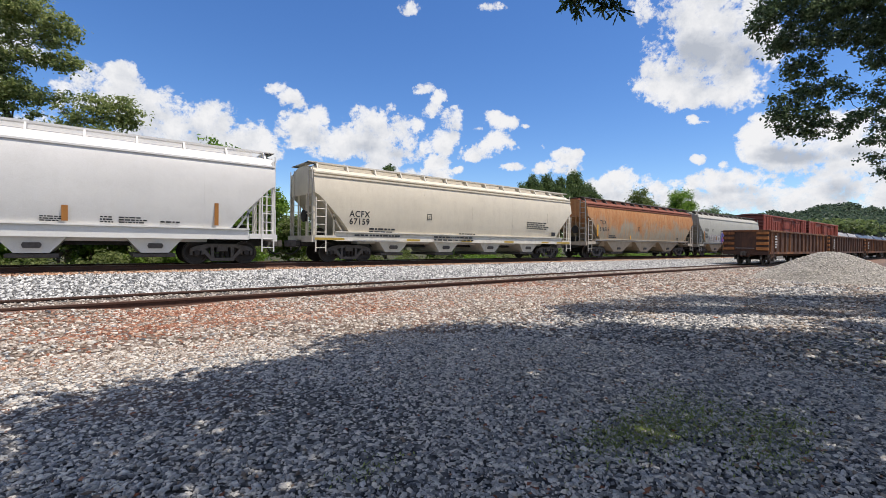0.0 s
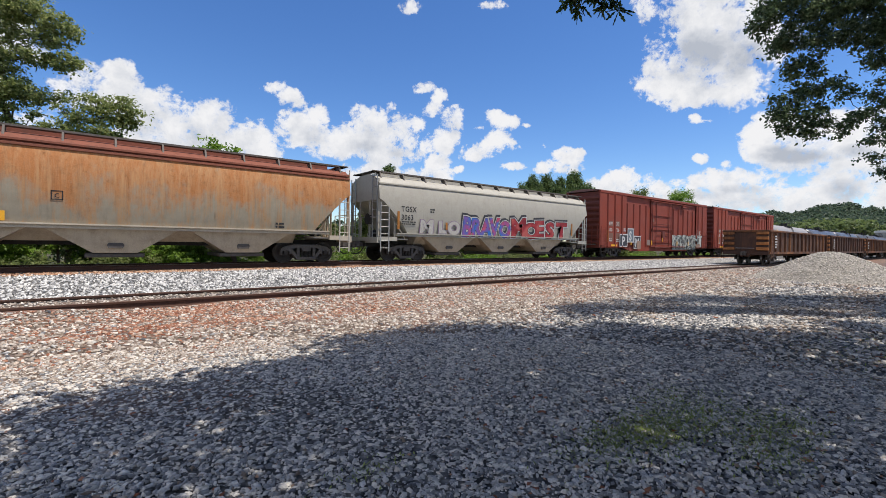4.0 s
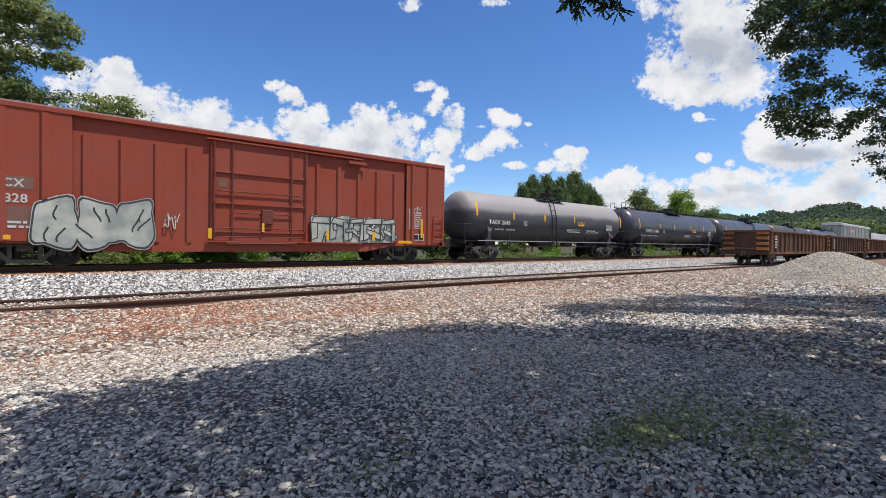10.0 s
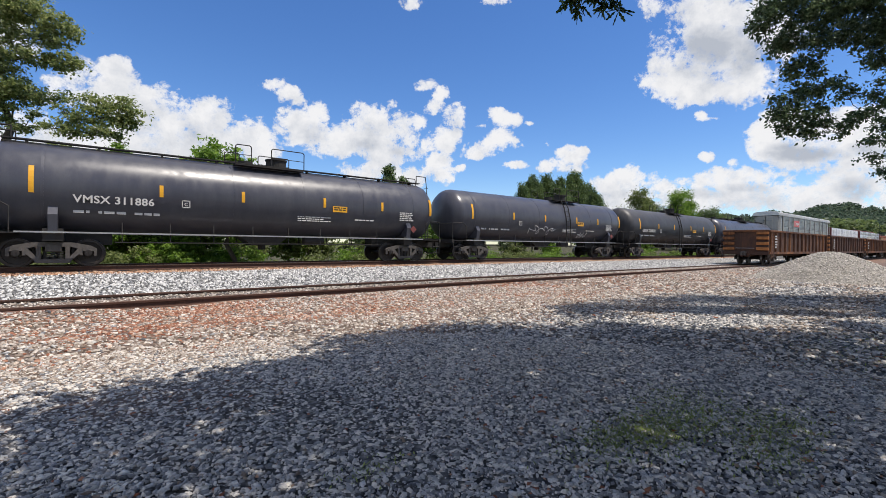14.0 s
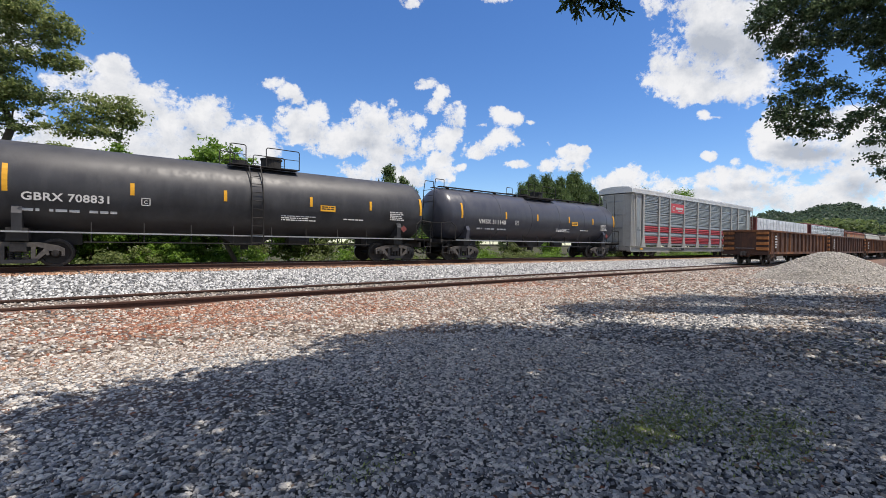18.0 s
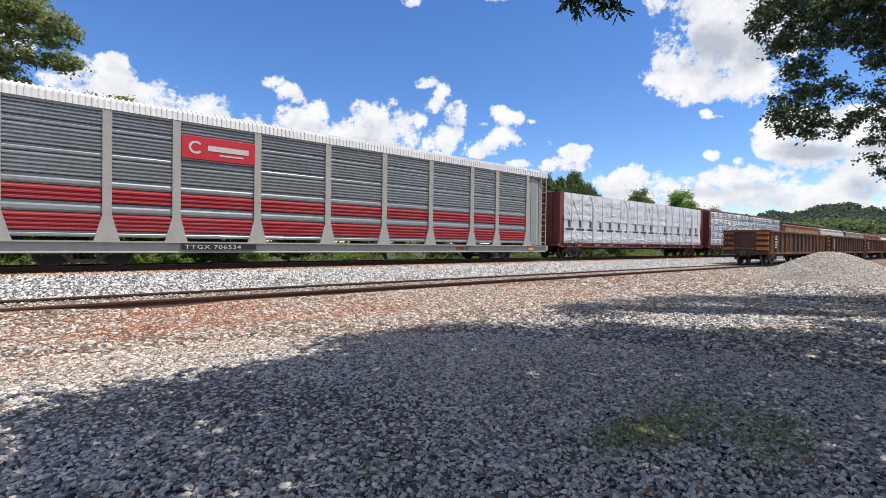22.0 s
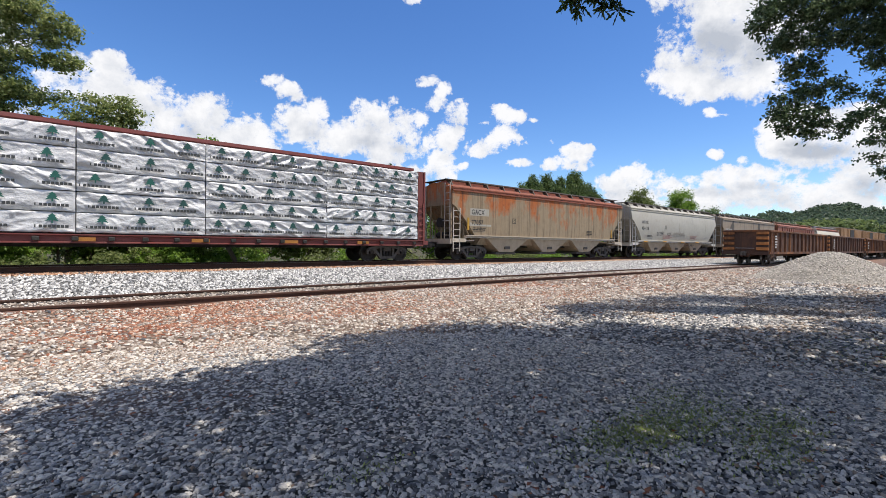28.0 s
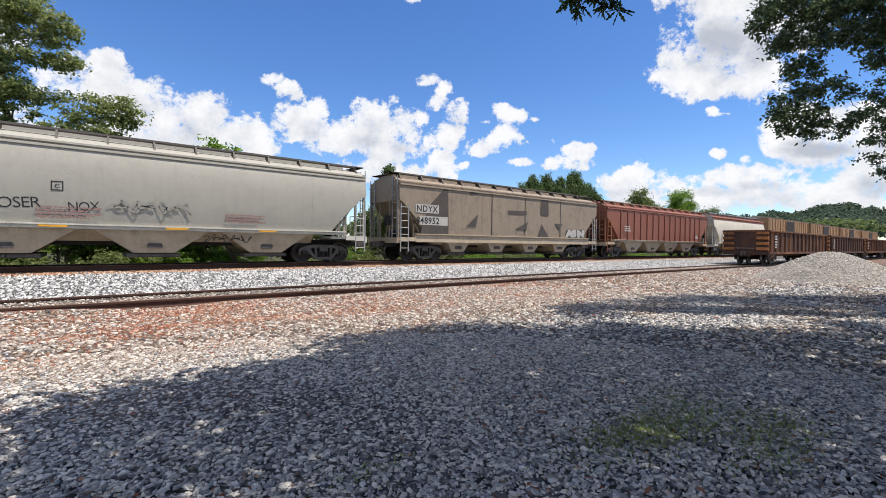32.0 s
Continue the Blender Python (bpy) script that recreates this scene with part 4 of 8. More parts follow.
# grey hopper streaked with rust
car, L = covered_hopper("covered_hopper_car", 131.45, 148.9, "grey covered hopper car streaked with orange rust", M_RUST_GREY, M_RUST_ROOF, M_TAN_SILL, M_TAN_BAY, M_PALE_METAL, 3, FLAT, 0.0, top_bands=2, sill=(1.26, 1.42), walk_mat=M_WALK)
for x0, x1, z0, z1, y in ((1.3, 2.75, 2.53, 2.94, -1.5325), (1.32, 2.95, 1.94, 2.36, -1.527)):
    bm = bmesh.new()
    box(bm, -L + x0, -L + x1, y, y + 0.006, z0, z1)
    part("number_patch", bm, M_GREY_CAR, car)
test_plate(car, -L + 4.9, 2.35, -1.534, M_LETTER_BLACK)
mark_car(car, L, ["GACX", "77057"], 1.4, 2.6, 0.28, M_LETTER_BLACK, None, 2.1, 0.85, 1.12, FLAT)
small_print(car, L, [(1.5, 1.86, 1.0, 0.2, 2), (L + 3.9, 1.95, 0.7, 0.3, 3)], M_LETTER_BLACK, -1.545)
stripes(car, [(-L + 1.15, 1.7, 0.14, 0.7), (L - 1.5, 1.5, 0.12, 0.6)], -1.545, plain("faded_yellow_reflector", (0.5, 0.28, 0.03), 0.7))

# light grey hopper
car, L = covered_hopper("covered_hopper_car", 150.2, 167.1, "pale grey covered hopper car with a yellow-striped sill", M_GREY_CAR, M_GREY_CAR, paint("pale_sill", (0.6, 0.57, 0.5), seed=9.0), M_TAN_BAY, M_GALV, 3, CURVED, 0.0, top_bands=2, sill=(1.26, 1.42), walk_mat=M_WALK)
mark_car(car, L, ["WFRX", "454118"], 1.5, 2.79, 0.27, M_LETTER_BLACK, step=1.85, stretch=0.95)
small_print(car, L, [(2.5, 1.85, 0.9, 0.2, 2)], M_LETTER_BLACK)
test_plate(car, -L + 5.7, 2.6, -1.59, M_LETTER_BLACK)
stripes(car, [(-L + 2.2, 1.3, 0.7, 0.06), (-L + 5.6, 1.3, 0.7, 0.06), (-L + 9.0, 1.3, 0.7, 0.06), (-L + 12.2, 1.3, 0.7, 0.06)], -1.59)
SCRIBBLE_CAR = (car, L)

# dusty grey hopper with huge dark letters
car, L = covered_hopper("covered_hopper_car", 168.74, 186.1, "dusty grey covered hopper car with huge dark painted letters", M_GREY_DUSTY, M_GREY_DUSTY, M_TAN_BAY, M_TAN_BAY, M_GALV, 4, FLAT, 0.0, walk_mat=M_WALK)
mark_car(car, L, ["NDYX", "848952"], 1.0, 2.56, 0.34, M_LETTER_BLACK, -1.56, 1.8, 0.95, 1.12, FLAT)
BIG_LETTER_CAR = (car, L)

# red-brown ribbed hopper, cream hopper behind it
car, L = covered_hopper("covered_hopper_car", 187.3, 205.7, "red-brown ribbed covered hopper car with tan bays", M_BROWN_RED, M_BROWN_RED, M_TAN_BAY, M_TAN_BAY, M_RUSTY_METAL, 4, FLAT, -0.1, posts=15, seams=0, sill=(1.26, 1.42))
small_print(car, L, [(2.3, 2.5, 0.9, 0.5, 3), (2 * L - 3.0, 2.0, 0.6, 0.4, 3)], M_LETTER_WHITE, -1.64)
car, L = covered_hopper("covered_hopper_car", 207.2, 222.8, "cream covered hopper car with a rusty roof edge", M_CREAM, M_RUST_ROOF, M_CREAM_SILL, M_TAN_BAY, M_GALV, 3, CURVED, 0.0, sill=(1.26, 1.42))


# ---- box cars ----
M_BOX_RED = paint("faded_oxide_red_paint", (0.27, 0.053, 0.032), (0.12, 0.04, 0.03), 0.3, 0.58, 0.35, 11.0, 0.2)
M_BOX_RED_DARK = paint("dirty_oxide_red_paint", (0.16, 0.038, 0.026), (0.08, 0.03, 0.025), 0.4, 0.6, 0.4, 12.0, 0.2)
M_BOX_ROOF = paint("weathered_red_roof", (0.22, 0.1, 0.085), (0.14, 0.08, 0.06), 0.3, 0.5, 0.2, 13.0)
M_PATCH = plain("brown_patch_paint", (0.22, 0.11, 0.08), 0.6)


def boxcar(x0, x1, label, red, number, door=(0.407, 0.606), top=5.08):
    root, half = car_root("box_car", x0, x1, label, "box car")
    place = (x0 + x1) / 2
    L = half
    # panels: flush ends, deeper middle
    flush, rear = 3.7, 2.4
    for name, a, b, y in (("end_panel", -L, -L + flush, 1.5), ("middle_panel", -L + flush, L - rear, 1.38), ("end_panel", L - rear, L, 1.5)):
        for s in (-1, 1):
            bm = bmesh.new()
            box(bm, a, b, min(s * y, s * (y - 0.06)), max(s * y, s * (y - 0.06)), 0.84, top - 0.12)
            part("side_panel", bm, red, root)
    # top plate that overhangs the deep middle
    for s in (-1, 1):
        bm = bmesh.new()
        prism(bm, [(s * 1.34, top - 0.2), (s * 1.53, top - 0.16), (s * 1.53, top - 0.02), (s * 1.34, top)], "x", -L, L)
        part("side_plate", bm, red, root)
        bm = bmesh.new()
        prism(bm, [(-L, 0.84), (-L, 0.76), (-L + 3.3, 0.76), (-L + 4.6, 0.5), (L - 4.6, 0.5), (L - 3.3, 0.76), (L, 0.76), (L, 0.84)], "y", min(s * 1.36, s * 1.43), max(s * 1.36, s * 1.43))
        part("side_sill", bm, red, root)
    # posts
    n = 18
    d0, d1 = -L + 2 * L * door[0], -L + 2 * L * door[1]
    for i in range(n):
        x = -L + 1.05 + (2 * L - 2.1) * i / (n - 1)
        if d0 - 0.35 < x < d1 + 0.35:
            continue
        deep = -L + flush < x < L - rear
        y = 1.38 if deep else 1.5
        zt = top - 0.75 if deep else top - 0.22
        for s in (-1, 1):
            bm = bmesh.new()
            prism(bm, [(x - 0.13, s * y), (x - 0.06, s * (y + 0.085)), (x + 0.06, s * (y + 0.085)), (x + 0.13, s * y)], "z", 0.84, zt)
            part("side_post", bm, red, root)
    # plug door on the near and the far side
    for s in (-1, 1):
        bm = bmesh.new()
        box(bm, d0, d1, min(s * 1.42, s * 1.47), max(s * 1.42, s * 1.47), 0.9, top - 0.3)
        door_ob = part("door", bm, M_BOX_RED_DARK if s > 0 else red, root, "sliding plug door with lock bars")
        for z in (1.25, 2.35, 3.55):
            bm = bmesh.new()
            box(bm, d0 + 0.05, d1 - 0.05, min(s * 1.47, s * 1.53), max(s * 1.47, s * 1.53), z, z + 0.08)
            part("door_rib", bm, red, door_ob)
        for x_a, x_b, z in ((0.05, 0.95, 2.85), (0.05, 0.95, 1.42), (0.05, 0.95, 1.08), (0.24, 0.48, 2.02), (0.62, 0.84, 2.02)):
            bm = bmesh.new()
            rod(bm, (d0 + (d1 - d0) * x_a, s * 1.54, z), (d0 + (d1 - d0) * x_b, s * 1.54, z), 0.022, 8)
            part("lock_rod", bm, M_BOX_RED_DARK, door_ob)
        bm = bmesh.new()
        rbox(bm, d0 + (d1 - d0) * 0.49, d0 + (d1 - d0) * 0.61, min(s * 1.47, s * 1.58), max(s * 1.47, s * 1.58), 1.62, 2.2, 0.02)
        part("lock_box", bm, M_BOX_RED_DARK, door_ob)
        for k in (0.03, 0.2, 0.81, 0.97):
            bm = bmesh.new()
            x = d0 + (d1 - d0) * k
            rod(bm, (x, s * 1.55, 0.95), (x, s * 1.55, top - 0.4), 0.03, 8)
            part("lock_bar", bm, M_BOX_RED_DARK, door_ob)
        for z in (0.86, top - 0.32):
            bm = bmesh.new()
            box(bm, d0 - 0.15, d1 + 2.6, min(s * 1.44, s * 1.56), max(s * 1.44, s * 1.56), z, z + 0.06)
            part("door_track", bm, red, root)
        bm = bmesh.new()
        box(bm, d0 + (d1 - d0) * 0.07, d0 + (d1 - d0) * 0.15, min(s * 1.47, s * 1.478), max(s * 1.47, s * 1.478), 3.0, 3.28)
        part("notice_plate", bm, M_PATCH, door_ob)
        bm = bmesh.new()
        for k in (0.2, 0.81):
            rbox(bm, d0 + (d1 - d0) * k - 0.22, d0 + (d1 - d0) * k + 0.22, min(s * 1.5, s * 1.6), max(s * 1.5, s * 1.6), 0.78, 0.9, 0.02)
        rod(bm, (d0 + (d1 - d0) * 0.2, s * 1.57, 0.82), (d0 + (d1 - d0) * 0.81, s * 1.57, 0.82), 0.03, 8)
        part("door_roller", bm, M_BOX_RED_DARK, door_ob)
    # corrugated ends
    for e in (-1, 1):
        bm = bmesh.new()
        prof = [(e * (L - 0.08), 0.84)]
        k = 9
        for i in range(k):
            z = 0.95 + (top - 1.25) * i / k
            h = (top - 1.25) / k
            prof += [(e * (L - 0.06), z), (e * (L + 0.06), z + h * 0.3), (e * (L + 0.06), z + h * 0.55), (e * (L - 0.06), z + h * 0.85)]
        prof += [(e * (L - 0.06), top - 0.1), (e * (L - 0.16), top - 0.1), (e * (L - 0.16), 0.84)]
        prism(bm, prof if e > 0 else prof[::-1], "y", -1.44, 1.44)
        part("end_wall", bm, M_BOX_RED_DARK, root, "corrugated end wall")
        bm = bmesh.new()
        box(bm, min(e * (L - 0.3), e * (L + 0.08)), max(e * (L - 0.3), e * (L + 0.08)), -1.5, 1.5, 0.76, 0.96)
        part("end_sill", bm, M_BOX_RED_DARK, root)
        for s in (-1, 1):
            bm = bmesh.new()
            bar(bm, (e * (L - 0.03), s * 1.46, 0.8), (e * (L - 0.03), s * 1.46, top - 0.1), 0.1, 0.1, (1, 0, 0))
            part("corner_post", bm, red, root)
            bm = bmesh.new()
            ladder(bm, e * (L - 0.12), e * (L - 0.72), s * 1.57, 0.95, 2.35, 4)
            part("side_ladder", bm, red, root)
            bm = bmesh.new()
            pipe(bm, [(e * (L - 0.1), s * 1.5, 0.84), (e * (L - 0.1), s * 1.52, 0.45), (e * (L - 0.7), s * 1.52, 0.45), (e * (L - 0.7), s * 1.5, 0.84)], 0.018)
            part("stirrup_step", bm, M_DARK, root)
        bm = bmesh.new()
        end_ladder(bm, e * (L + 0.1), -1.35, -0.9, 0.95, 2.4, 4)
        part("end_ladder", bm, red, root)
        bm = bmesh.new()
        box(bm, min(e * (L + 0.02), e * (L + 0.25)), max(e * (L + 0.02), e * (L + 0.25)), -1.2, 1.2, 1.0, 1.04)
        part("crossover_platform", bm, M_GALV, root)
    bm = bmesh.new()
    ring = [(-1.52, top - 0.03), (-1.5, top + 0.03), (-0.75, top + 0.13), (0, top + 0.17), (0.75, top + 0.13), (1.5, top + 0.03), (1.52, top - 0.03)]
    prism(bm, ring, "x", -L - 0.04, L + 0.04)
    roof = part("roof", bm, M_BOX_ROOF, root)
    for i in range(14):
        x = -L + 0.7 + (2 * L - 1.4) * i / 13
        bm = bmesh.new()
        prism(bm, [(-1.5, top + 0.03), (0, top + 0.2), (1.5, top + 0.03), (1.45, top), (-1.45, top)], "x", x - 0.05, x + 0.05)
        part("roof_rib", bm, M_BOX_ROOF, roof)
    bm = bmesh.new()
    box(bm, -L, L, -1.36, 1.36, 0.72, 0.86)
    part("floor", bm, M_DARK, root)
    bm = bmesh.new()
    box(bm, -L - 0.3, L + 0.3, -0.3, 0.3, 0.6, 0.95)
    part("centre_sill", bm, M_DARK, root)
    # lettering on the second and third panel
    mw, cx, n1, n2 = number
    for k, (x, top_word, low_word) in enumerate(((1.12, mw, n1), (2.1, cx, n2))):
        bm = bmesh.new()
        box(bm, -L + x - 0.1, -L + x + 0.68, -1.506, -1.5, 2.42, 2.82)
        part("paint_patch", bm, M_PATCH, root)
        lettering("lettering", top_word, M_LETTER_WHITE, root, -L + x - 0.02, -1.512, 2.5, 0.25, 0.95, 0.02, "", 1.1)
        lettering("lettering", low_word, M_LETTER_WHITE, root, -L + x, -1.512, 2.02, 0.27, 0.95, 0.02, "", 1.05)
        bm = bmesh.new()
        box(bm, -L + x - 0.05, -L + x + 0.68, -1.505, -1.5, 1.25, 1.9)
        part("paint_patch", bm, M_PATCH, root)
    small_print(root, L, [(1.2, 1.48, 0.5, 0.28, 2), (2.2, 1.45, 0.5, 0.28, 2), (3.3, 2.3, 0.3, 0.3, 2), (2 * L - 2.25, 2.5, 0.9, 0.9, 8)], M_LETTER_WHITE, -1.512)
    stripes(root, [(-L + 1.03, 1.2, 0.14, 0.9), (-L + 1.85, 0.88, 0.85, 0.14), (-L + 4.35, 1.0, 0.13, 0.4), (-L + 7.7, 1.0, 0.13, 0.4), (L - 6.6, 1.0, 0.13, 0.4), (L - 4.3, 1.0, 0.13, 0.4), (L - 1.5, 1.2, 0.13, 0.9), (L - 2.5, 0.9, 0.8, 0.14), (d0 + 1.9, 1.3, 0.1, 0.35)], -1.575)
    bm = bmesh.new()
    box(bm, L - 2.1, L - 1.3, -1.507, -1.5, 1.06, 1.4)
    board = part("stencil_frame", bm, M_LETTER_WHITE, root)
    for x_a, x_b in ((L - 2.06, L - 1.66), (L - 1.62, L - 1.34)):
        bm = bmesh.new()
        box(bm, x_a, x_b, -1.512, -1.508, 1.1, 1.36)
        part("stencil_panel", bm, M_LETTER_BLACK, board)
    bm = bmesh.new()
    box(bm, L - 5.6, L - 4.7, -1.6, -1.5, top - 0.55, top - 0.42)
    part("defect_card_board", bm, red, root)
    running_gear(root, half, place, 2.55, 0.75)
    return root, L


M_BOX_RED2 = paint("oxide_red_paint", (0.3, 0.06, 0.034), (0.13, 0.045, 0.03), 0.3, 0.58, 0.35, 17.0, 0.2)
BOX_A = boxcar(-80.8, -61.8, "oxide red box car with block letters and silver graffiti", M_BOX_RED, ("MW", "CX", "500", "726"))
BOX_B = boxcar(-60.0, -41.0, "oxide red box car with silver bubble graffiti", M_BOX_RED2, ("MW", "CX", "500", "828"))


# ---- orange box cars far back ----
M_BOX_YELLOW = paint("faded_yellow_ochre_paint", (0.36, 0.2, 0.09), (0.18, 0.11, 0.07), 0.35, 0.55, 0.4, 21.0)


def ochre_boxcar(x0, x1):
    root, half = car_root("box_car", x0, x1, "faded ochre yellow box car with dark doors and pale roof", "box car")
    L, top = half, 4.85
    for s in (-1, 1):
        bm = bmesh.new()
        box(bm, -L, L, min(s * 1.42, s * 1.5), max(s * 1.42, s * 1.5), 0.85, top)
        part("side_wall", bm, M_BOX_YELLOW, root)
        for i in range(17):
            x = -L + 0.5 + (2 * L - 1.0) * i / 16
            if abs(x) < 1.9:
                continue
            bm = bmesh.new()
            box(bm, x - 0.05, x + 0.05, min(s * 1.5, s * 1.56), max(s * 1.5, s * 1.56), 0.9, top - 0.2)
            part("side_post", bm, M_BOX_YELLOW, root)
        bm = bmesh.new()
        box(bm, -1.7, 1.7, min(s * 1.5, s * 1.55), max(s * 1.5, s * 1.55), 0.9, top - 0.25)
        part("door", bm, M_DARK, root, "dark sliding door")
    for e in (-1, 1):
        bm = bmesh.new()
        box(bm, min(e * L, e * (L - 0.08)), max(e * L, e * (L - 0.08)), -1.42, 1.42, 0.85, top)
        end = part("end_wall", bm, M_BOX_YELLOW, root)
        for i in range(6):
            bm = bmesh.new()
            box(bm, min(e * L, e * (L + 0.07)), max(e * L, e * (L + 0.07)), -1.35, 1.35, 1.2 + i * 0.6, 1.5 + i * 0.6)
            part("end_rib", bm, M_BOX_YELLOW, end)
    bm = bmesh.new()
    prism(bm, [(-1.55, top), (0, top + 0.17), (1.55, top), (1.5, top - 0.06), (-1.5, top - 0.06)], "x", -L - 0.05, L + 0.05)
    part("roof", bm, M_TAN_SILL, root)
    bm = bmesh.new()
    box(bm, -L - 0.2, L + 0.2, -1.4, 1.4, 0.7, 0.85)
    part("floor", bm, M_DARK, root)
    running_gear(root, half, (x0 + x1) / 2, 2.2, 0.6)


for k in range(4):
    ochre_boxcar(224.4 + 20.0 * k, 242.8 + 20.0 * k)


# ---- tank cars ----
def tank_paint(name, colour, seed, rough=0.4, upper=None):
    n = Nodes(name)
    off = (seed * 4.7, seed, seed * 2.9)
    run = n.ramp(n.noise(1.0, 6, 0.7, (3.0, 3.0, 0.5), off), [(0.42, 0.0), (0.75, 1.0)])
    dust = tuple(min(1, c * 0.7 + 0.06) for c in colour)
    c = n.mix(run, colour, n.mix(0.5, colour, dust))
    c = n.mix(n.ramp(n.noise(0.7, 5, 0.65, offset=off), [(0.45, 0.0), (0.75, 0.5)]), c, dust)
    c = n.mix(0.1, c, n.ramp(n.noise(40.0, 3, 0.6), [(0.3, 0.0), (0.7, 1.0)]), "OVERLAY")
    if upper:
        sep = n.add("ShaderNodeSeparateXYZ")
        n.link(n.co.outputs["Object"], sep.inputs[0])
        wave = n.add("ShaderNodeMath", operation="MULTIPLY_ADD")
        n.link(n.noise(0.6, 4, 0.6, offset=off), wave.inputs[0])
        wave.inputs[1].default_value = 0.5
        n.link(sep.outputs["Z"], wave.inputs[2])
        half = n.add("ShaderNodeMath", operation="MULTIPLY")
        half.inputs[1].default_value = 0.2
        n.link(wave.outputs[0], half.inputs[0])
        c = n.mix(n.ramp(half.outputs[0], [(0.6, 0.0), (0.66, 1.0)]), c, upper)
    n.bump(n.noise(0.9, 2, 0.5, offset=off), 0.08, 0.03)
    return n.done(c, n.ramp(run, [(0.0, rough), (1.0, rough + 0.2)]), 0.0, 0.5)


M_TANK_BLACK = tank_paint("black_tank_paint", (0.05, 0.051, 0.066), 1.0, 0.3)
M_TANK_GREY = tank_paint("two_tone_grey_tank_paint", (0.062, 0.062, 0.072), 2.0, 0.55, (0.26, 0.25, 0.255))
M_TANK_BROWN = tank_paint("dusty_black_tank_paint", (0.032, 0.031, 0.034), 3.0, 0.46)
M_HAZARD = plain("red_diamond_placard", (0.24, 0.06, 0.05), 0.5)


def on_tank(R, zc, z):
    """How far the tank's near side stands out at height z."""
    return -math.sqrt(max(0.0, R * R - (z - zc) ** 2)) - 0.004


def tank_car(x0, x1, label, shell_mat, mark, R=1.48, zc=2.6, ladder_at=0.0, top_board=False, bands=0, mark_x=2.3, yellow=()):
    root, half = car_root("tank_car", x0, x1, label, "tank car")
    place = (x0 + x1) / 2
    L = half - 0.15         # the heads reach over the platforms
    seg = 40
    prof = [(-L, 0.0), (-L + 0.03, 0.3 * R), (-L + 0.12, 0.6 * R), (-L + 0.3, 0.85 * R), (-L + 0.5, 0.96 * R), (-L + 0.72, R)]
    prof += [(-L + 0.72 + (2 * L - 1.44) * k / 8, R) for k in range(1, 8)]
    prof += [(-x, r) for x, r in reversed(prof[:6])]
    bm = bmesh.new()
    rows = []
    for x, r in prof:
        if r == 0.0:
            rows.append([bm.verts.new((x, 0, zc))])
        else:
            rows.append([bm.verts.new((x, r * math.sin(k * math.tau / seg), zc + r * math.cos(k * math.tau / seg))) for k in range(seg)])
    for a, b in zip(rows, rows[1:]):
        for k in range(seg):
            if len(a) == 1:
                bm.faces.new((a[0], b[(k + 1) % seg], b[k]))
            elif len(b) == 1:
                bm.faces.new((a[k], a[(k + 1) % seg], b[0]))
            else:
                bm.faces.new((a[k], a[(k + 1) % seg], b[(k + 1) % seg], b[k]))
    tank = part("tank", bm, shell_mat, root, smooth=40)
    for i in range(bands):
        x = -L + 1.6 + (2 * L - 3.2) * i / (bands - 1)
        bm = bmesh.new()
        ring = [[(x + dx, (R + dr) * math.sin(k * math.tau / seg), zc + (R + dr) * math.cos(k * math.tau / seg)) for dx, dr in ((-0.04, -0.01), (-0.04, 0.008), (0.04, 0.008), (0.04, -0.01))] for k in range(seg + 1)]
        loft(bm, ring, True, False)
        part("tank_band", bm, shell_mat, tank, smooth=40)
    # saddles, stub sills and the side rail
    for e in (-1, 1):
        bm = bmesh.new()
        box(bm, min(e * (L + 0.65), e * (L - 3.4)), max(e * (L + 0.65), e * (L - 3.4)), -0.35, 0.35, 0.72, 1.2)
        box(bm, e * (half - 2.0) - 0.25, e * (half - 2.0) + 0.25, -1.35, 1.35, 0.85, 1.25)
        part("stub_sill", bm, M_DARK, root)
        bm = bmesh.new()
        prism(bm, [(-1.35, 1.1), (-1.45, 1.7), (-1.3, 2.0), (1.3, 2.0), (1.45, 1.7), (1.35, 1.1)], "x", e * (half - 2.0) - 0.12, e * (half - 2.0) + 0.12)
        part("saddle", bm, shell_mat, root)
        bm = bmesh.new()
        a, b = sorted((e * (half - 0.05), e * (half - 1.1)))
        box(bm, a, b, -1.45, 1.45, 1.08, 1.12)
        box(bm, min(e * (half - 0.0), e * (half - 0.12)), max(e * (half - 0.0), e * (half - 0.12)), -1.5, 1.5, 0.98, 1.16)
        part("end_platform", bm, M_DARK, root)
        bm = bmesh.new()
        pipe(bm, [(e * (half - 0.05), -1.45, 1.12), (e * (half - 0.05), -1.45, 2.05), (e * (half - 0.7), -1.5, 2.1), (e * (half - 1.0), -1.5, 1.9), (e * (half - 1.0), -1.5, 1.12)], 0.018)
        pipe(bm, [(e * (half - 0.03), -1.45, 2.05), (e * (half - 0.03), 1.45, 2.05), (e * (half - 0.03), 1.45, 1.12)], 0.018)
        part("end_handrail", bm, M_DARK, root)
        for s in (-1, 1):
            bm = bmesh.new()
            pipe(bm, [(e * (half - 0.1), s * 1.47, 1.1), (e * (half - 0.1), s * 1.49, 0.42), (e * (half - 0.5), s * 1.49, 0.42), (e * (half - 0.5), s * 1.47, 1.1)], 0.018)
            rod(bm, (e * (half - 0.1), s * 1.49, 0.75), (e * (half - 0.5), s * 1.49, 0.75), 0.016, 6)
            part("stirrup_step", bm, M_DARK, root)
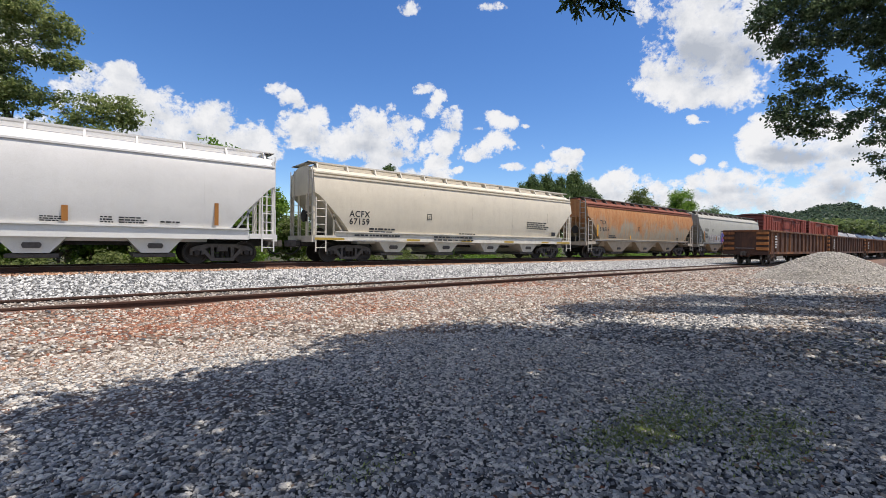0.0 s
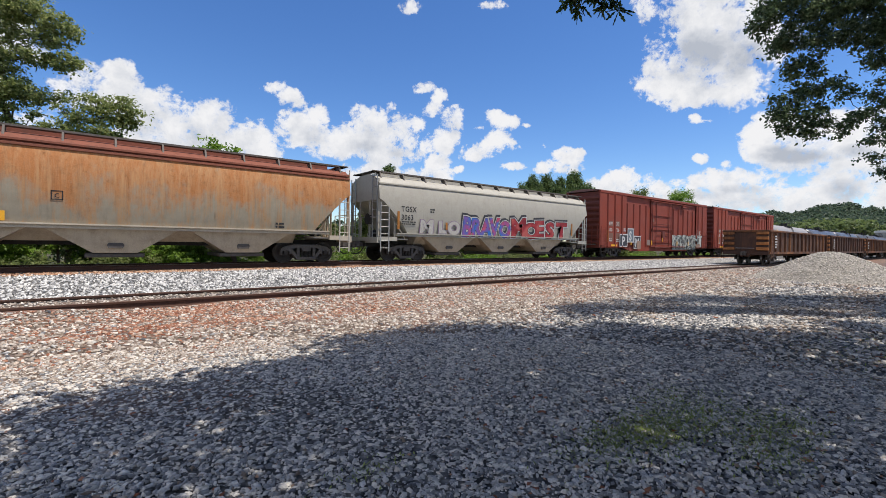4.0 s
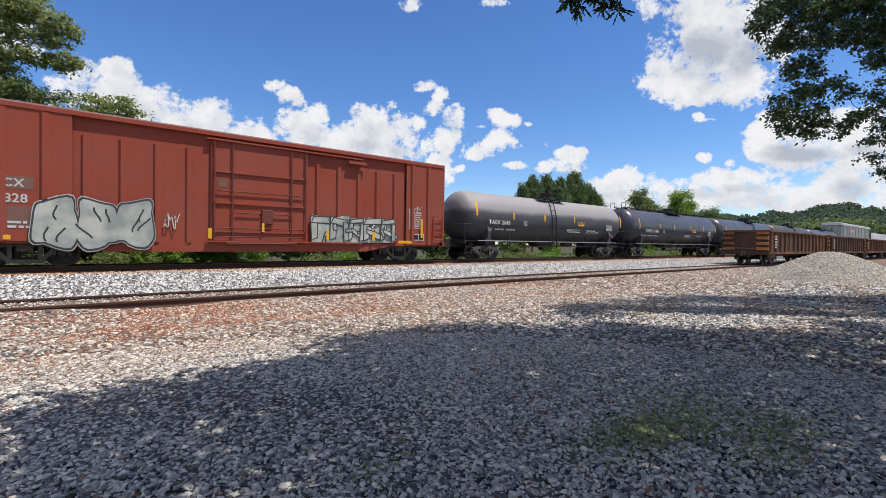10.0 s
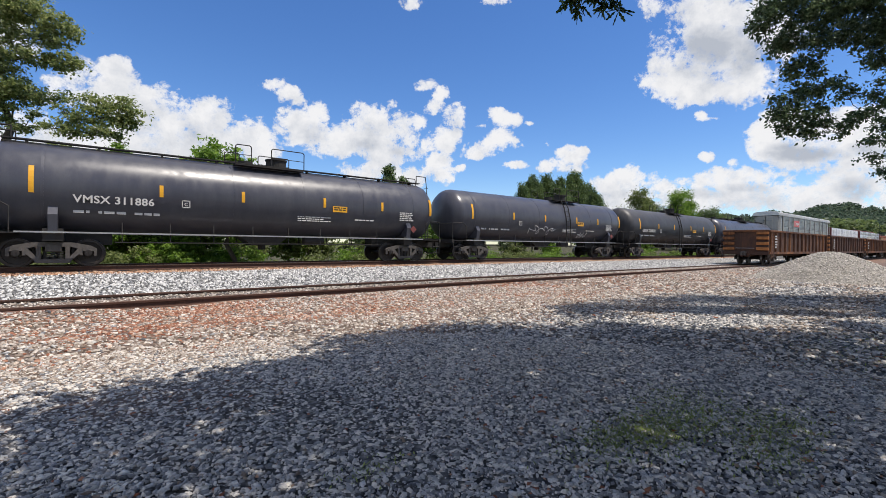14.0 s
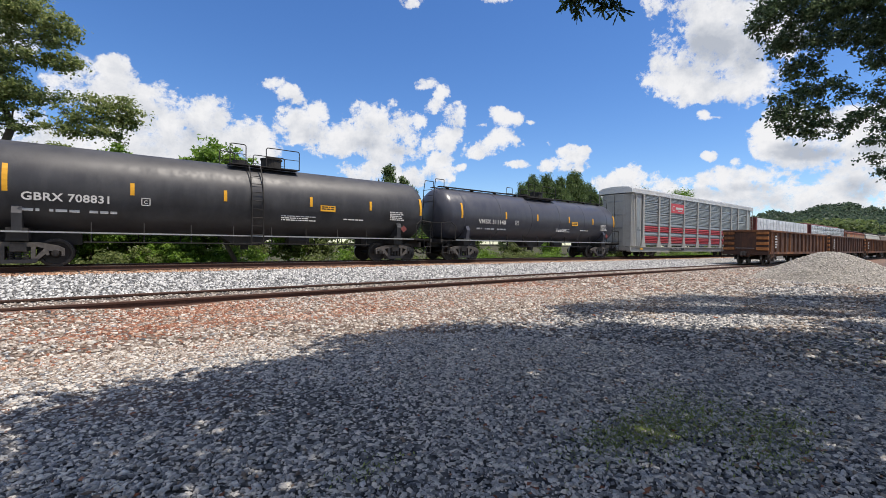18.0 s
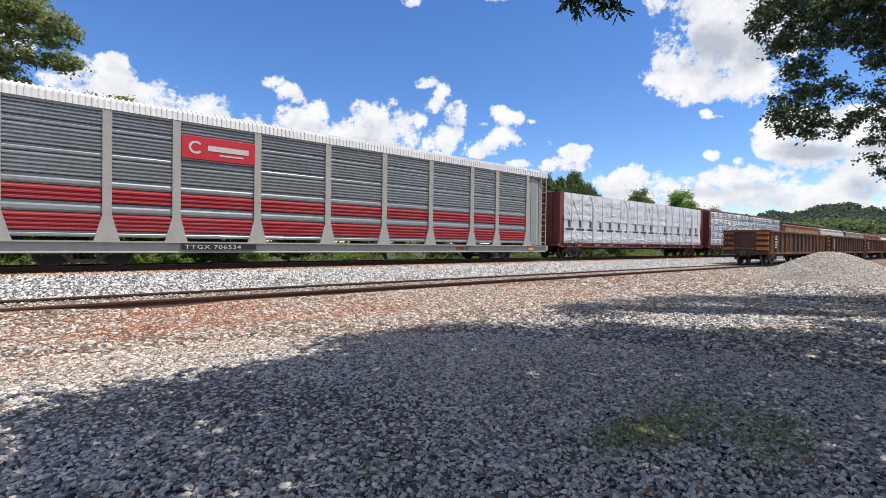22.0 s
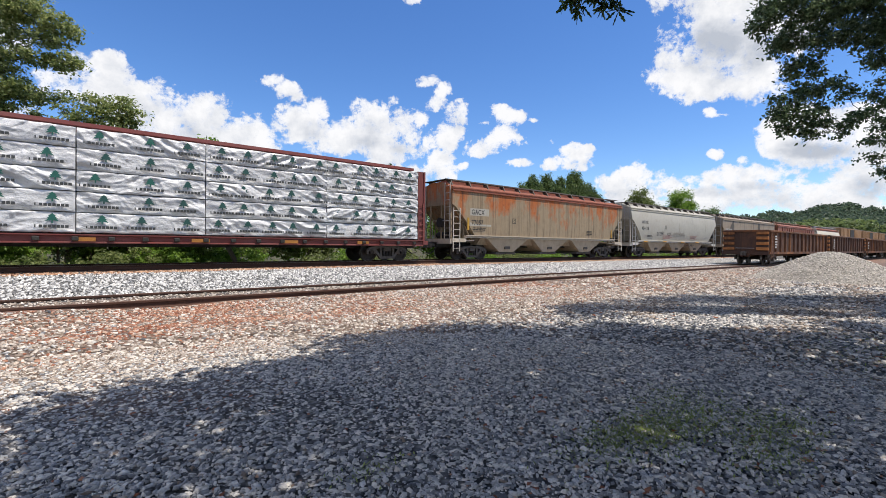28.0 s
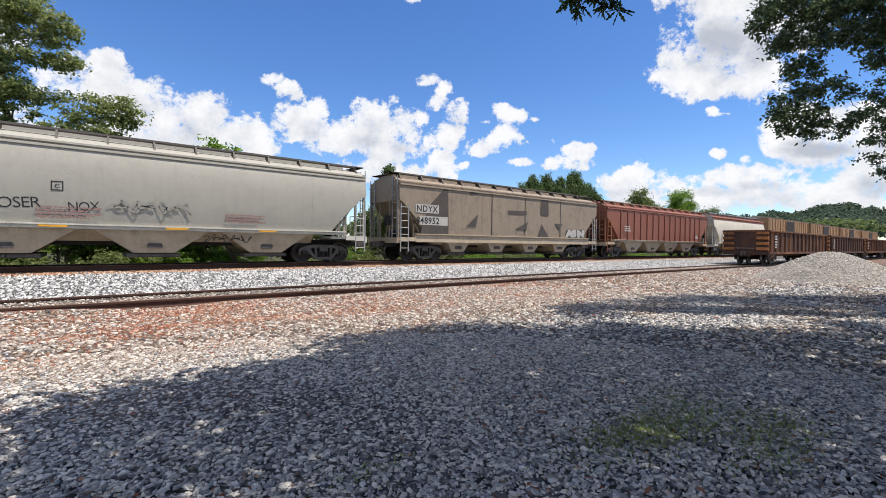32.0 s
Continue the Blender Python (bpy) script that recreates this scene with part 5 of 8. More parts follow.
    for s in (-1, 1):
        bm = bmesh.new()
        bar(bm, (-half + 1.1, s * 1.4, 1.13), (half - 1.1, s * 1.4, 1.13), 0.05, 0.05)
        part("side_rail", bm, M_GALV, root)
        bm = bmesh.new()
        z = 0.82
        bar(bm, (-half + 3.6, s * 1.35, z), (half - 3.6, s * 1.35, z), 0.035, 0.035)
        for i in range(8):
            x = -half + 3.8 + (2 * half - 7.6) * i / 7
            bar(bm, (x, s * 1.35, z), (x, s * 1.3, 1.5), 0.04, 0.03, (1, 0, 0))
        part("brake_pipe", bm, M_DARK, root)
    bm = bmesh.new()
    prism(bm, [(-1.3, 1.3), (-0.5, 0.75), (0.5, 0.75), (1.3, 1.3)], "y", -0.45, 0.45)
    drum(bm, (0.0, 0, 0.68), 0.16, 0.25, "z", 14)
    part("bottom_outlet", bm, M_DARK, root)
    bm = bmesh.new()
    drum(bm, (2.1, -0.6, 0.98), 0.2, 0.9, "x", 14)
    part("air_tank", bm, M_DARK, root)
    # top fittings
    zt = zc + R
    lx = ladder_at
    bm = bmesh.new()
    drum(bm, (lx + 1.0, 0, zt + 0.18), 0.42, 0.42, "z", 24)
    drum(bm, (lx + 1.0, 0, zt + 0.42), 0.46, 0.06, "z", 24)
    part("valve_housing", bm, M_DARK, root)
    bm = bmesh.new()
    drum(bm, (lx - 0.3, 0, zt + 0.1), 0.3, 0.24, "z", 20)
    part("manway", bm, M_DARK, root)
    for s in (-1, 1):
        bm = bmesh.new()
        a, b = sorted((s * 0.5, s * 1.0))
        box(bm, lx - 0.9, lx + 1.9, a, b, zt - 0.08, zt - 0.04)
        deck = part("top_platform", bm, M_DARK, root)
        bm = bmesh.new()
        y = s * 0.98
        for p0, p1 in ((-0.9, -0.3), (0.5, 1.9)):
            pipe(bm, [(lx + p0, y, zt - 0.06), (lx + p0, y, zt + 0.68), (lx + p0 + 0.06, y, zt + 0.74), (lx + p1 - 0.06, y, zt + 0.74), (lx + p1, y, zt + 0.68), (lx + p1, y, zt - 0.06)], 0.02)
            rod(bm, (lx + p0, y, zt + 0.35), (lx + p1, y, zt + 0.35), 0.014, 6)
        part("guard_rail", bm, M_DARK, deck)
    bm = bmesh.new()
    for x in (lx - 0.2, lx + 0.25):
        pts = [(x, -1.0, zt - 0.05), (x, -R * 0.82 - 0.1, zc + R * 0.57 + 0.06), (x, -R - 0.06, zc), (x, -R - 0.05, 0.75)]
        for a, b in zip(pts, pts[1:]):
            bar(bm, a, b, 0.05, 0.03, (1, 0, 0))
    for i in range(9):
        z = 0.85 + i * 0.34
        y = -R - 0.05 if z < zc else on_tank(R, zc, min(z, zt - 0.15)) - 0.07
        rod(bm, (lx - 0.2, y, z), (lx + 0.25, y, z), 0.014, 6)
    if top_board:
        bm.free()
    else:
        part("side_ladder", bm, M_DARK, root)
    if top_board:
        for s in (-1, 1):
            bm = bmesh.new()
            box(bm, -half + 0.7, half - 0.7, s * 0.35 - 0.14, s * 0.35 + 0.14, zt + 0.05, zt + 0.09)
            for i in range(9):
                x = -half + 1.3 + (2 * half - 2.6) * i / 8
                box(bm, x - 0.03, x + 0.03, s * 0.35 - 0.12, s * 0.35 + 0.12, zt - 0.1, zt + 0.06)
            part("running_board", bm, M_DARK, root)
        for e in (-1, 1):
            bm = bmesh.new()
            for y in (-0.5, 0.5):
                pipe(bm, [(e * (half - 0.15), y, 1.1), (e * (half - 0.25), y, zt - 0.2), (e * (half - 0.35), y, zt + 0.45), (e * (half - 0.95), y, zt + 0.45), (e * (half - 0.95), y, zt + 0.05)], 0.022)
            for i in range(9):
                rod(bm, (e * (half - 0.2), -0.5, 1.3 + i * 0.33), (e * (half - 0.2), 0.5, 1.3 + i * 0.33), 0.014, 6)
            part("end_ladder", bm, M_DARK, root)
    # lettering and plates, wrapped to the tank's side
    if mark:
        z = 2.12
        lettering("lettering", mark, M_LETTER_WHITE, root, -half + mark_x, -R - 0.012, z, 0.25, 1.05, 0.022, "", 1.05)
    for k, (x, zz, w, h, rows) in enumerate(((mark_x, 2.02, 0.42, 0.3, 2), (mark_x + 0.65, 2.02, 0.75, 0.3, 2), (mark_x + 1.65, 2.02, 0.75, 0.3, 2), (half + 1.1, 2.2, 1.5, 0.42, 5), (2 * half - 5.0, 2.1, 1.1, 0.2, 2))):
        bm = bmesh.new()
        bars(bm, -half + x, on_tank(R, zc, zz - h / 2) - 0.006, zz, w, h, rows, seed=k)
        part("small_print", bm, M_LETTER_WHITE, root)
    test_plate(root, -half + mark_x + 3.2, 2.25, -R - 0.006, M_LETTER_WHITE, 0.27)
    for x, z, w, h in yellow:
        bm = bmesh.new()
        n = 5
        pts = [(on_tank(R, zc, z + h * k / n) - 0.006, z + h * k / n) for k in range(n + 1)]
        for a, b in zip(pts, pts[1:]):
            bar(bm, (-half + x, a[0], a[1]), (-half + x, b[0], b[1]), w, 0.006, (0, -1, 0))
        part("reflector", bm, M_YELLOW, root)
    bm = bmesh.new()
    bars(bm, half - 2.6, -R * 0.997 - 0.012, zc - 0.15, 0.85, 0.45, 5, seed=9, gap=0.4)
    part("data_panel", bm, M_LETTER_WHITE, root, "white printed data panel")
    bm = bmesh.new()
    prism(bm, [(half - 1.75, 1.45), (half - 1.56, 1.63), (half - 1.75, 1.81), (half - 1.94, 1.63)], "y", -1.46, -1.45)
    part("placard", bm, M_HAZARD, root, "red and white diamond placard")
    running_gear(root, half, place, 2.0, 0.35)
    return root, half, R, zc


def tank_marks(extra):
    return ((1.35, 2.55, 0.13, 0.85), (5.1, 2.65, 0.12, 0.42), (8.0, 2.65, 0.12, 0.42)) + tuple(extra)


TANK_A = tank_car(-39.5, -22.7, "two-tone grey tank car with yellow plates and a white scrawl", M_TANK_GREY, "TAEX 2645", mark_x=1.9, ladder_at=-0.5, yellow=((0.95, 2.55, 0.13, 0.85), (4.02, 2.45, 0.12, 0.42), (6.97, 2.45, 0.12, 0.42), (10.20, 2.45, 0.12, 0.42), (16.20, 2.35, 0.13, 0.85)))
TANK_B = tank_car(-21.8, -4.2, "glossy black tank car with white lettering and a roof walkway", M_TANK_BLACK, "VMSX 311886", mark_x=2.5, ladder_at=-0.4, top_board=True, bands=6, yellow=((1.50, 2.35, 0.13, 0.85), (4.93, 2.45, 0.12, 0.42), (7.68, 2.45, 0.12, 0.42), (11.07, 2.45, 0.12, 0.42), (14.00, 2.45, 0.12, 0.42), (16.90, 2.35, 0.13, 0.85)))
TANK_C = tank_car(-3.4, 14.2, "black tank car with white scrawled graffiti", M_TANK_BLACK, "", ladder_at=1.5, bands=6, yellow=((1.50, 2.35, 0.13, 0.85), (4.90, 2.45, 0.12, 0.42), (7.91, 2.45, 0.12, 0.42), (11.34, 2.45, 0.12, 0.42), (13.95, 2.45, 0.12, 0.42), (16.90, 2.35, 0.13, 0.85)))
TANK_D = tank_car(14.95, 32.8, "dusty black tank car with white lettering", M_TANK_BROWN, "GBRX 708831", mark_x=2.1, ladder_at=0.1, R=1.5, yellow=((1.75, 2.35, 0.13, 0.85), (4.91, 2.45, 0.12, 0.42), (7.86, 2.45, 0.12, 0.42), (11.28, 2.45, 0.12, 0.42), (14.19, 2.45, 0.12, 0.42), (17.10, 2.35, 0.13, 0.85)))
TANK_E = tank_car(33.4, 51.1, "glossy black tank car with white lettering and a roof walkway", M_TANK_BLACK, "VMSX 311140", mark_x=2.75, ladder_at=-0.4, top_board=True, bands=6, yellow=((1.50, 2.35, 0.13, 0.85), (5.01, 2.45, 0.12, 0.42), (7.92, 2.45, 0.12, 0.42), (11.26, 2.45, 0.12, 0.42), (14.10, 2.45, 0.12, 0.42), (16.90, 2.35, 0.13, 0.85)))
for root, half, R, zc in (TANK_A, TANK_B, TANK_C, TANK_D, TANK_E):
    bm = bmesh.new()
    box(bm, half - 6.15, half - 5.45, -R - 0.012, -R - 0.006, zc - 0.32, zc - 0.06)
    plate = part("warning_plate", bm, M_YELLOW, root, "yellow printed warning plate")
    bm = bmesh.new()
    bars(bm, half - 6.1, -R - 0.014, zc - 0.1, 0.6, 0.18, 2, seed=3)
    part("small_print", bm, M_LETTER_BLACK, plate)


# ---- car carrier ----
M_RACK_GREY = plain("galvanised_rack_panel", (0.34, 0.35, 0.355), 0.36, 0.35, 0.25, 5.0)
M_RACK_RED = paint("red_panel_stripe", (0.36, 0.025, 0.035), (0.2, 0.04, 0.04), 0.25, 0.45, 0.2, 31.0)
M_RACK_FRAME = paint("dull_grey_rack_paint", (0.38, 0.37, 0.34), (0.2, 0.17, 0.14), 0.3, 0.55, 0.3, 32.0)
M_RACK_ROOF = paint("white_roof_sheet", (0.72, 0.72, 0.7), (0.4, 0.38, 0.34), 0.2, 0.45, 0.1, 33.0)
M_SIGN_RED = plain("red_sign", (0.55, 0.03, 0.04), 0.4, 0.0, 0.1)


def corrugated(bm, x0, x1, z0, z1, y, waves, deep=0.04):
    """A sheet pressed into lying ribs, facing -y (or +y for a positive y)."""
    s = -1 if y < 0 else 1
    prof = []
    for i in range(waves):
        h = (z1 - z0) / waves
        z = z0 + i * h
        prof += [(y, z), (y + s * deep, z + 0.22 * h), (y + s * deep, z + 0.55 * h), (y, z + 0.77 * h)]
    prof.append((y, z1))
    back = [(y - s * 0.03, z1), (y - s * 0.03, z0)]
    prism(bm, prof + back, "x", x0, x1)


def car_carrier(x0, x1):
    root, half = car_root("car_carrier", x0, x1, "tall grey enclosed car carrier with red stripes and white roof", "car carrier")
    L = half
    posts = [-11.89, -9.22, -7.21, -4.39, -1.39, 1.5, 4.31, 7.2, 9.2, 11.89]
    sheets = [(1.0, 1.18, 1, 0), (1.2, 1.76, 4, 1), (1.79, 2.12, 1, 0), (2.15, 2.62, 3, 1), (2.65, 2.95, 1, 0), (2.97, 3.62, 5, 0), (3.65, 3.85, 1, 0), (3.87, 4.5, 5, 0), (4.53, 4.7, 1, 0), (4.72, 5.2, 4, 0)]
    for s in (-1, 1):
        for a, b in zip(posts, posts[1:]):
            for z0, z1, waves, red in sheets:
                if s > 0 and (z1 < 4):
                    continue
                bm = bmesh.new()
                corrugated(bm, a + 0.13, b - 0.13, z0, z1, s * 1.43, waves, 0.055 if waves > 1 else 0.03)
                part("panel", bm, M_RACK_RED if red else M_RACK_GREY, root)
        if s > 0:
            bm = bmesh.new()
            box(bm, posts[0], posts[-1], 1.4, 1.44, 1.0, 4.0)
            part("panel", bm, M_RACK_GREY, root)
        for x in posts:
            bm = bmesh.new()
            prism(bm, [(x - 0.13, 1.75), (x - 0.36, 0.86), (x + 0.36, 0.86), (x + 0.13, 1.75), (x + 0.13, 5.26), (x - 0.13, 5.26)], "y", min(s * 1.43, s * 1.53), max(s * 1.43, s * 1.53))
            part("post", bm, M_RACK_FRAME, root)
        bm = bmesh.new()
        box(bm, -L + 0.2, L - 0.2, min(s * 1.4, s * 1.5), max(s * 1.4, s * 1.5), 5.2, 5.32)
        part("roof_rail", bm, M_RACK_FRAME, root)
        bm = bmesh.new()
        prism(bm, [(s * 1.1, 0.46), (s * 1.5, 0.46), (s * 1.5, 0.5), (s * 1.44, 0.52), (s * 1.44, 0.8), (s * 1.55, 0.82), (s * 1.55, 0.87), (s * 1.1, 0.87)], "x", -L, L)
        part("side_sill", bm, M_RACK_FRAME, root)
        for e in (-1, 1):
            bm = bmesh.new()
            a, b = sorted((e * 12.05, e * (L - 0.75)))
            box(bm, a, b, min(s * 1.36, s * 1.4), max(s * 1.36, s * 1.4), 0.9, 5.2)
            end_panel = part("end_panel", bm, M_RACK_FRAME, root)
            bm = bmesh.new()
            a, b = sorted((e * 12.3, e * 12.85))
            rbox(bm, a, b, min(s * 1.4, s * 1.43), max(s * 1.4, s * 1.43), 0.95, 4.9, 0.01)
            part("access_panel", bm, M_RACK_GREY, end_panel)
            bm = bmesh.new()
            ladder(bm, e * (L - 0.1), e * (L - 0.62), s * 1.5, 0.9, 5.25, 12)
            part("side_ladder", bm, M_RACK_FRAME, root)
    for e in (-1, 1):
        for s in (-1, 1):
            bm = bmesh.new()
            pts = [(e * (L - 0.7), s * 1.4), (e * (L - 0.25), s * 1.3), (e * (L - 0.02), s * 0.75), (e * (L + 0.02), s * 0.03), (e * (L - 0.04), s * 0.03), (e * (L - 0.08), s * 0.72), (e * (L - 0.3), s * 1.24), (e * (L - 0.7), s * 1.34)]
            prism(bm, pts, "z", 0.9, 5.2)
            door = part("end_door", bm, M_RACK_FRAME, root, "folded grey steel end door")
            for z in (1.3, 2.4, 3.5, 4.6):
                bm = bmesh.new()
                bar(bm, (e * (L + 0.02), s * 0.7, z), (e * (L + 0.05), s * 0.05, z), 0.04, 0.08)
                part("door_rib", bm, M_RACK_GREY, door)
        bm = bmesh.new()
        box(bm, min(e * L, e * (L + 0.15)), max(e * L, e * (L + 0.15)), -1.5, 1.5, 0.55, 0.87)
        part("end_sill", bm, M_RACK_FRAME, root)
    bm = bmesh.new()
    secs = []
    ribs = 170
    for i in range(ribs):
        for f, k in ((0.0, 0.0), (0.66, 0.0), (0.7, 0.035), (0.96, 0.035)):
            x = -L + 2 * L * (i + f) / ribs
            half_ring = [(1.53 + k * 0.6, 5.28), (1.5 + k, 5.58 + k), (1.2 + k, 5.74 + k), (0.6, 5.81 + k), (0.0, 5.83 + k)]
            secs.append([(x, y, z) for y, z in half_ring] + [(x, -y, z) for y, z in reversed(half_ring[:-1])])
    loft(bm, secs)
    part("roof", bm, M_RACK_ROOF, root, "white ribbed sheet roof")
    bm = bmesh.new()
    box(bm, -L, L, -1.3, 1.3, 0.7, 0.86)
    box(bm, -L - 0.3, L + 0.3, -0.3, 0.3, 0.45, 0.8)
    part("deck", bm, M_DARK, root)
    # red sign with a plain round device and bars
    bm = bmesh.new()
    rbox(bm, -7.06, -4.5, -1.53, -1.47, 3.95, 4.8, 0.01)
    sign = part("sign", bm, M_SIGN_RED, root, "red sign with a white device")
    bm = bmesh.new()
    for k in range(10):
        a0, a1 = math.radians(40 + 28 * k), math.radians(40 + 28 * k + 28)
        prism(bm, [(-6.6 + r * math.cos(a), 4.38 + r * math.sin(a)) for r, a in ((0.24, a0), (0.16, a0), (0.16, a1), (0.24, a1))][::-1], "y", -1.54, -1.535)
    part("device", bm, M_LETTER_WHITE, sign)
    bm = bmesh.new()
    box(bm, -6.2, -4.75, -1.54, -1.535, 4.3, 4.5)
    part("name_bar", bm, M_LETTER_WHITE, sign)
    bm = bmesh.new()
    box(bm, -5.8, -4.95, -1.54, -1.535, 4.14, 4.2)
    part("name_bar", bm, M_LETTER_WHITE, sign)
    bm = bmesh.new()
    box(bm, -7.06, -4.45, -1.556, -1.55, 0.58, 0.79)
    plate = part("number_board", bm, M_LETTER_BLACK, root)
    lettering("lettering", "TTGX 706524", M_LETTER_WHITE, root, -6.95, -1.56, 0.61, 0.15, 1.45, 0.0, "", 1.1)
    lettering("lettering", "FXE", M_LETTER_BLACK, root, -12.8, -1.44, 2.35, 0.13)
    lettering("lettering", "210828", M_LETTER_BLACK, root, -12.8, -1.44, 2.17, 0.13)
    bm = bmesh.new()
    box(bm, 6.1, 6.7, -1.456, -1.45, 0.6, 0.74)
    box(bm, 6.8, 7.0, -1.456, -1.45, 0.6, 0.74)
    part("owner_mark", bm, M_SIGN_RED, root)
    stripes(root, [(-12.3, 0.62, 0.4, 0.13), (12.2, 0.6, 0.45, 0.12)], -1.56)
    running_gear(root, half, (x0 + x1) / 2, 4.0, 0.4)


car_carrier(52.9, 80.5)

# ---- centre-beam flat cars with wrapped lumber ----
M_BEAM_RED = paint("dark_red_beam_paint", (0.17, 0.035, 0.03), (0.1, 0.05, 0.04), 0.35, 0.55, 0.35, 41.0)


def wrap_material(name, tone, crumple=0.6, deep=0.02, scale=7.0, rough=0.4):
    n = Nodes(name)
    w = n.noise(scale, 6, 0.6, (1.0, 1.0, 1.8))
    c = n.mix(n.ramp(n.noise(0.8, 4, 0.6), [(0.35, 0.0), (0.7, 1.0)]), tone, tuple(x * 0.82 for x in tone))
    c = n.mix(n.ramp(n.noise(6.0, 6, 0.7, (1, 1, 0.4)), [(0.62, 0.0), (0.8, 0.35)]), c, (0.3, 0.29, 0.28))
    n.bump(w, crumple, deep)
    return n.done(c, rough, 0.0, 0.5)


M_WRAP = wrap_material("white_lumber_wrap", (0.62, 0.62, 0.63))
M_WRAP_GREY = wrap_material("silver_grey_lumber_wrap", (0.6, 0.605, 0.61), 1.0, 0.05, 3.6, 0.28)
M_TREE_MARK = plain("dark_green_tree_print", (0.02, 0.13, 0.1), 0.5)


M_TREE_DARK = plain("grey_green_tree_print", (0.02, 0.085, 0.075), 0.5)
M_PRINT = plain("dark_grey_print", (0.05, 0.055, 0.055), 0.6, 0.0, 0.2, 30.0)


def name_blocks(bm, x, y, z, width, height):
    """A printed name as eight plain blocks."""
    step = width / 8
    out = [(x, z)]
    for i in range(8):
        p = x + i * step
        q = p + step * (0.3 if i == 0 else 0.8)
        out += [(p, z + 0.008), (p, z + height), (q, z + height), (q, z + 0.008)]
    prism(bm, (out + [(x + width, z)])[::-1], "y", y - 0.004, y)


def wrapped_side(bm, x0, x1, z0, z1, y, seed, folds, fine, nx=34, nz=18, bulge=0.05, hem=0.0, slant=0.0, calm=None):
    """A pack's near face: a sheet with long creases that hang from its top, closed behind; hem: height of the gathered foot."""
    rng = random.Random(seed)
    wide, tall = x1 - x0, z1 - z0
    lines = []
    for _ in range(folds):
        lines.append((rng.uniform(0, wide), rng.uniform(0.02, 0.05), rng.choice((-1, 1)) * rng.uniform(0.05, 0.9), rng.uniform(0.015, 0.04), rng.uniform(0.35, 1.0) * tall, rng.uniform(0.0, 0.35) * tall))
    rows = []
    for i in range(nx + 1):
        u = i / nx
        x = u * wide
        row = []
        for j in range(nz + 1):
            v = j / nz
            down = (1 - v) * tall
            d = fine * (1 - 2.2 * abs(noise.noise(((x0 + x) * 1.1 + down * 0.8, down * 2.4, seed * 1.7))))
            d += fine * 0.5 * (1 - 2 * abs(noise.noise(((x0 + x) * 2.6 - down * 1.6, down * 4.5, seed + 9.1))))
            if slant:
                p, q = math.cos(slant), math.sin(slant)
                along, across = (x0 + x) * p - down * q, (x0 + x) * q + down * p
                bend = 0.35 * noise.noise((along * 0.7, across * 0.7, seed + 3.3))
                gate = max(0.0, 0.55 + 1.3 * noise.noise(((x0 + x) * 0.45, down * 0.9, seed + 21.7)))
                d += 1.5 * fine * gate * (1 - 2.6 * abs(noise.noise((along * 0.55, (across + bend) * 4.2, seed + 5.5))))
                d += 0.5 * fine * gate * (1 - 2.6 * abs(noise.noise((along * 1.1, (across + bend) * 9.0, seed + 1.5))))
            for c, w, sl, dep, far, start in lines:
                if start <= down <= start + far:
                    k = math.sin(math.pi * min(1.0, (down - start) / far * 0.8 + 0.2))
                    d += dep * k * math.exp(-((x - c - sl * (down - start)) / w) ** 2)
            if hem:
                d += 0.014 * abs(math.sin(math.pi * (down - 0.15) / 0.68)) * min(1.0, down * 2)
            if hem and down > tall - hem:
                q = (down - tall + hem) / hem
                d += 0.022 * min(1.0, q * 2) * (1 - 2.4 * abs(noise.noise(((x0 + x) * 1.3 + down * 3.2, (x0 + x) * -0.35 + down * 5.0, seed + 2.0)))) + 0.012 * q * math.sin(17.0 * (x * 0.7 + down * 2.6) + 5.0 * noise.noise((x * 1.5, down, seed)))
            if calm and calm[0] < z0 + v * tall < calm[1]:
                d *= 0.25
            edge = min(u, 1 - u, v * 1.5, (1 - v) * 1.5)
            d += bulge * min(1.0, edge * 8)
            row.append((x0 + x, y - d, z0 + v * tall))
        rows.append(row)
    secs = [[(r[0][0], y + 1.3, z0)] + r + [(r[0][0], y + 1.3, z1)] for r in rows]
    loft(bm, secs)


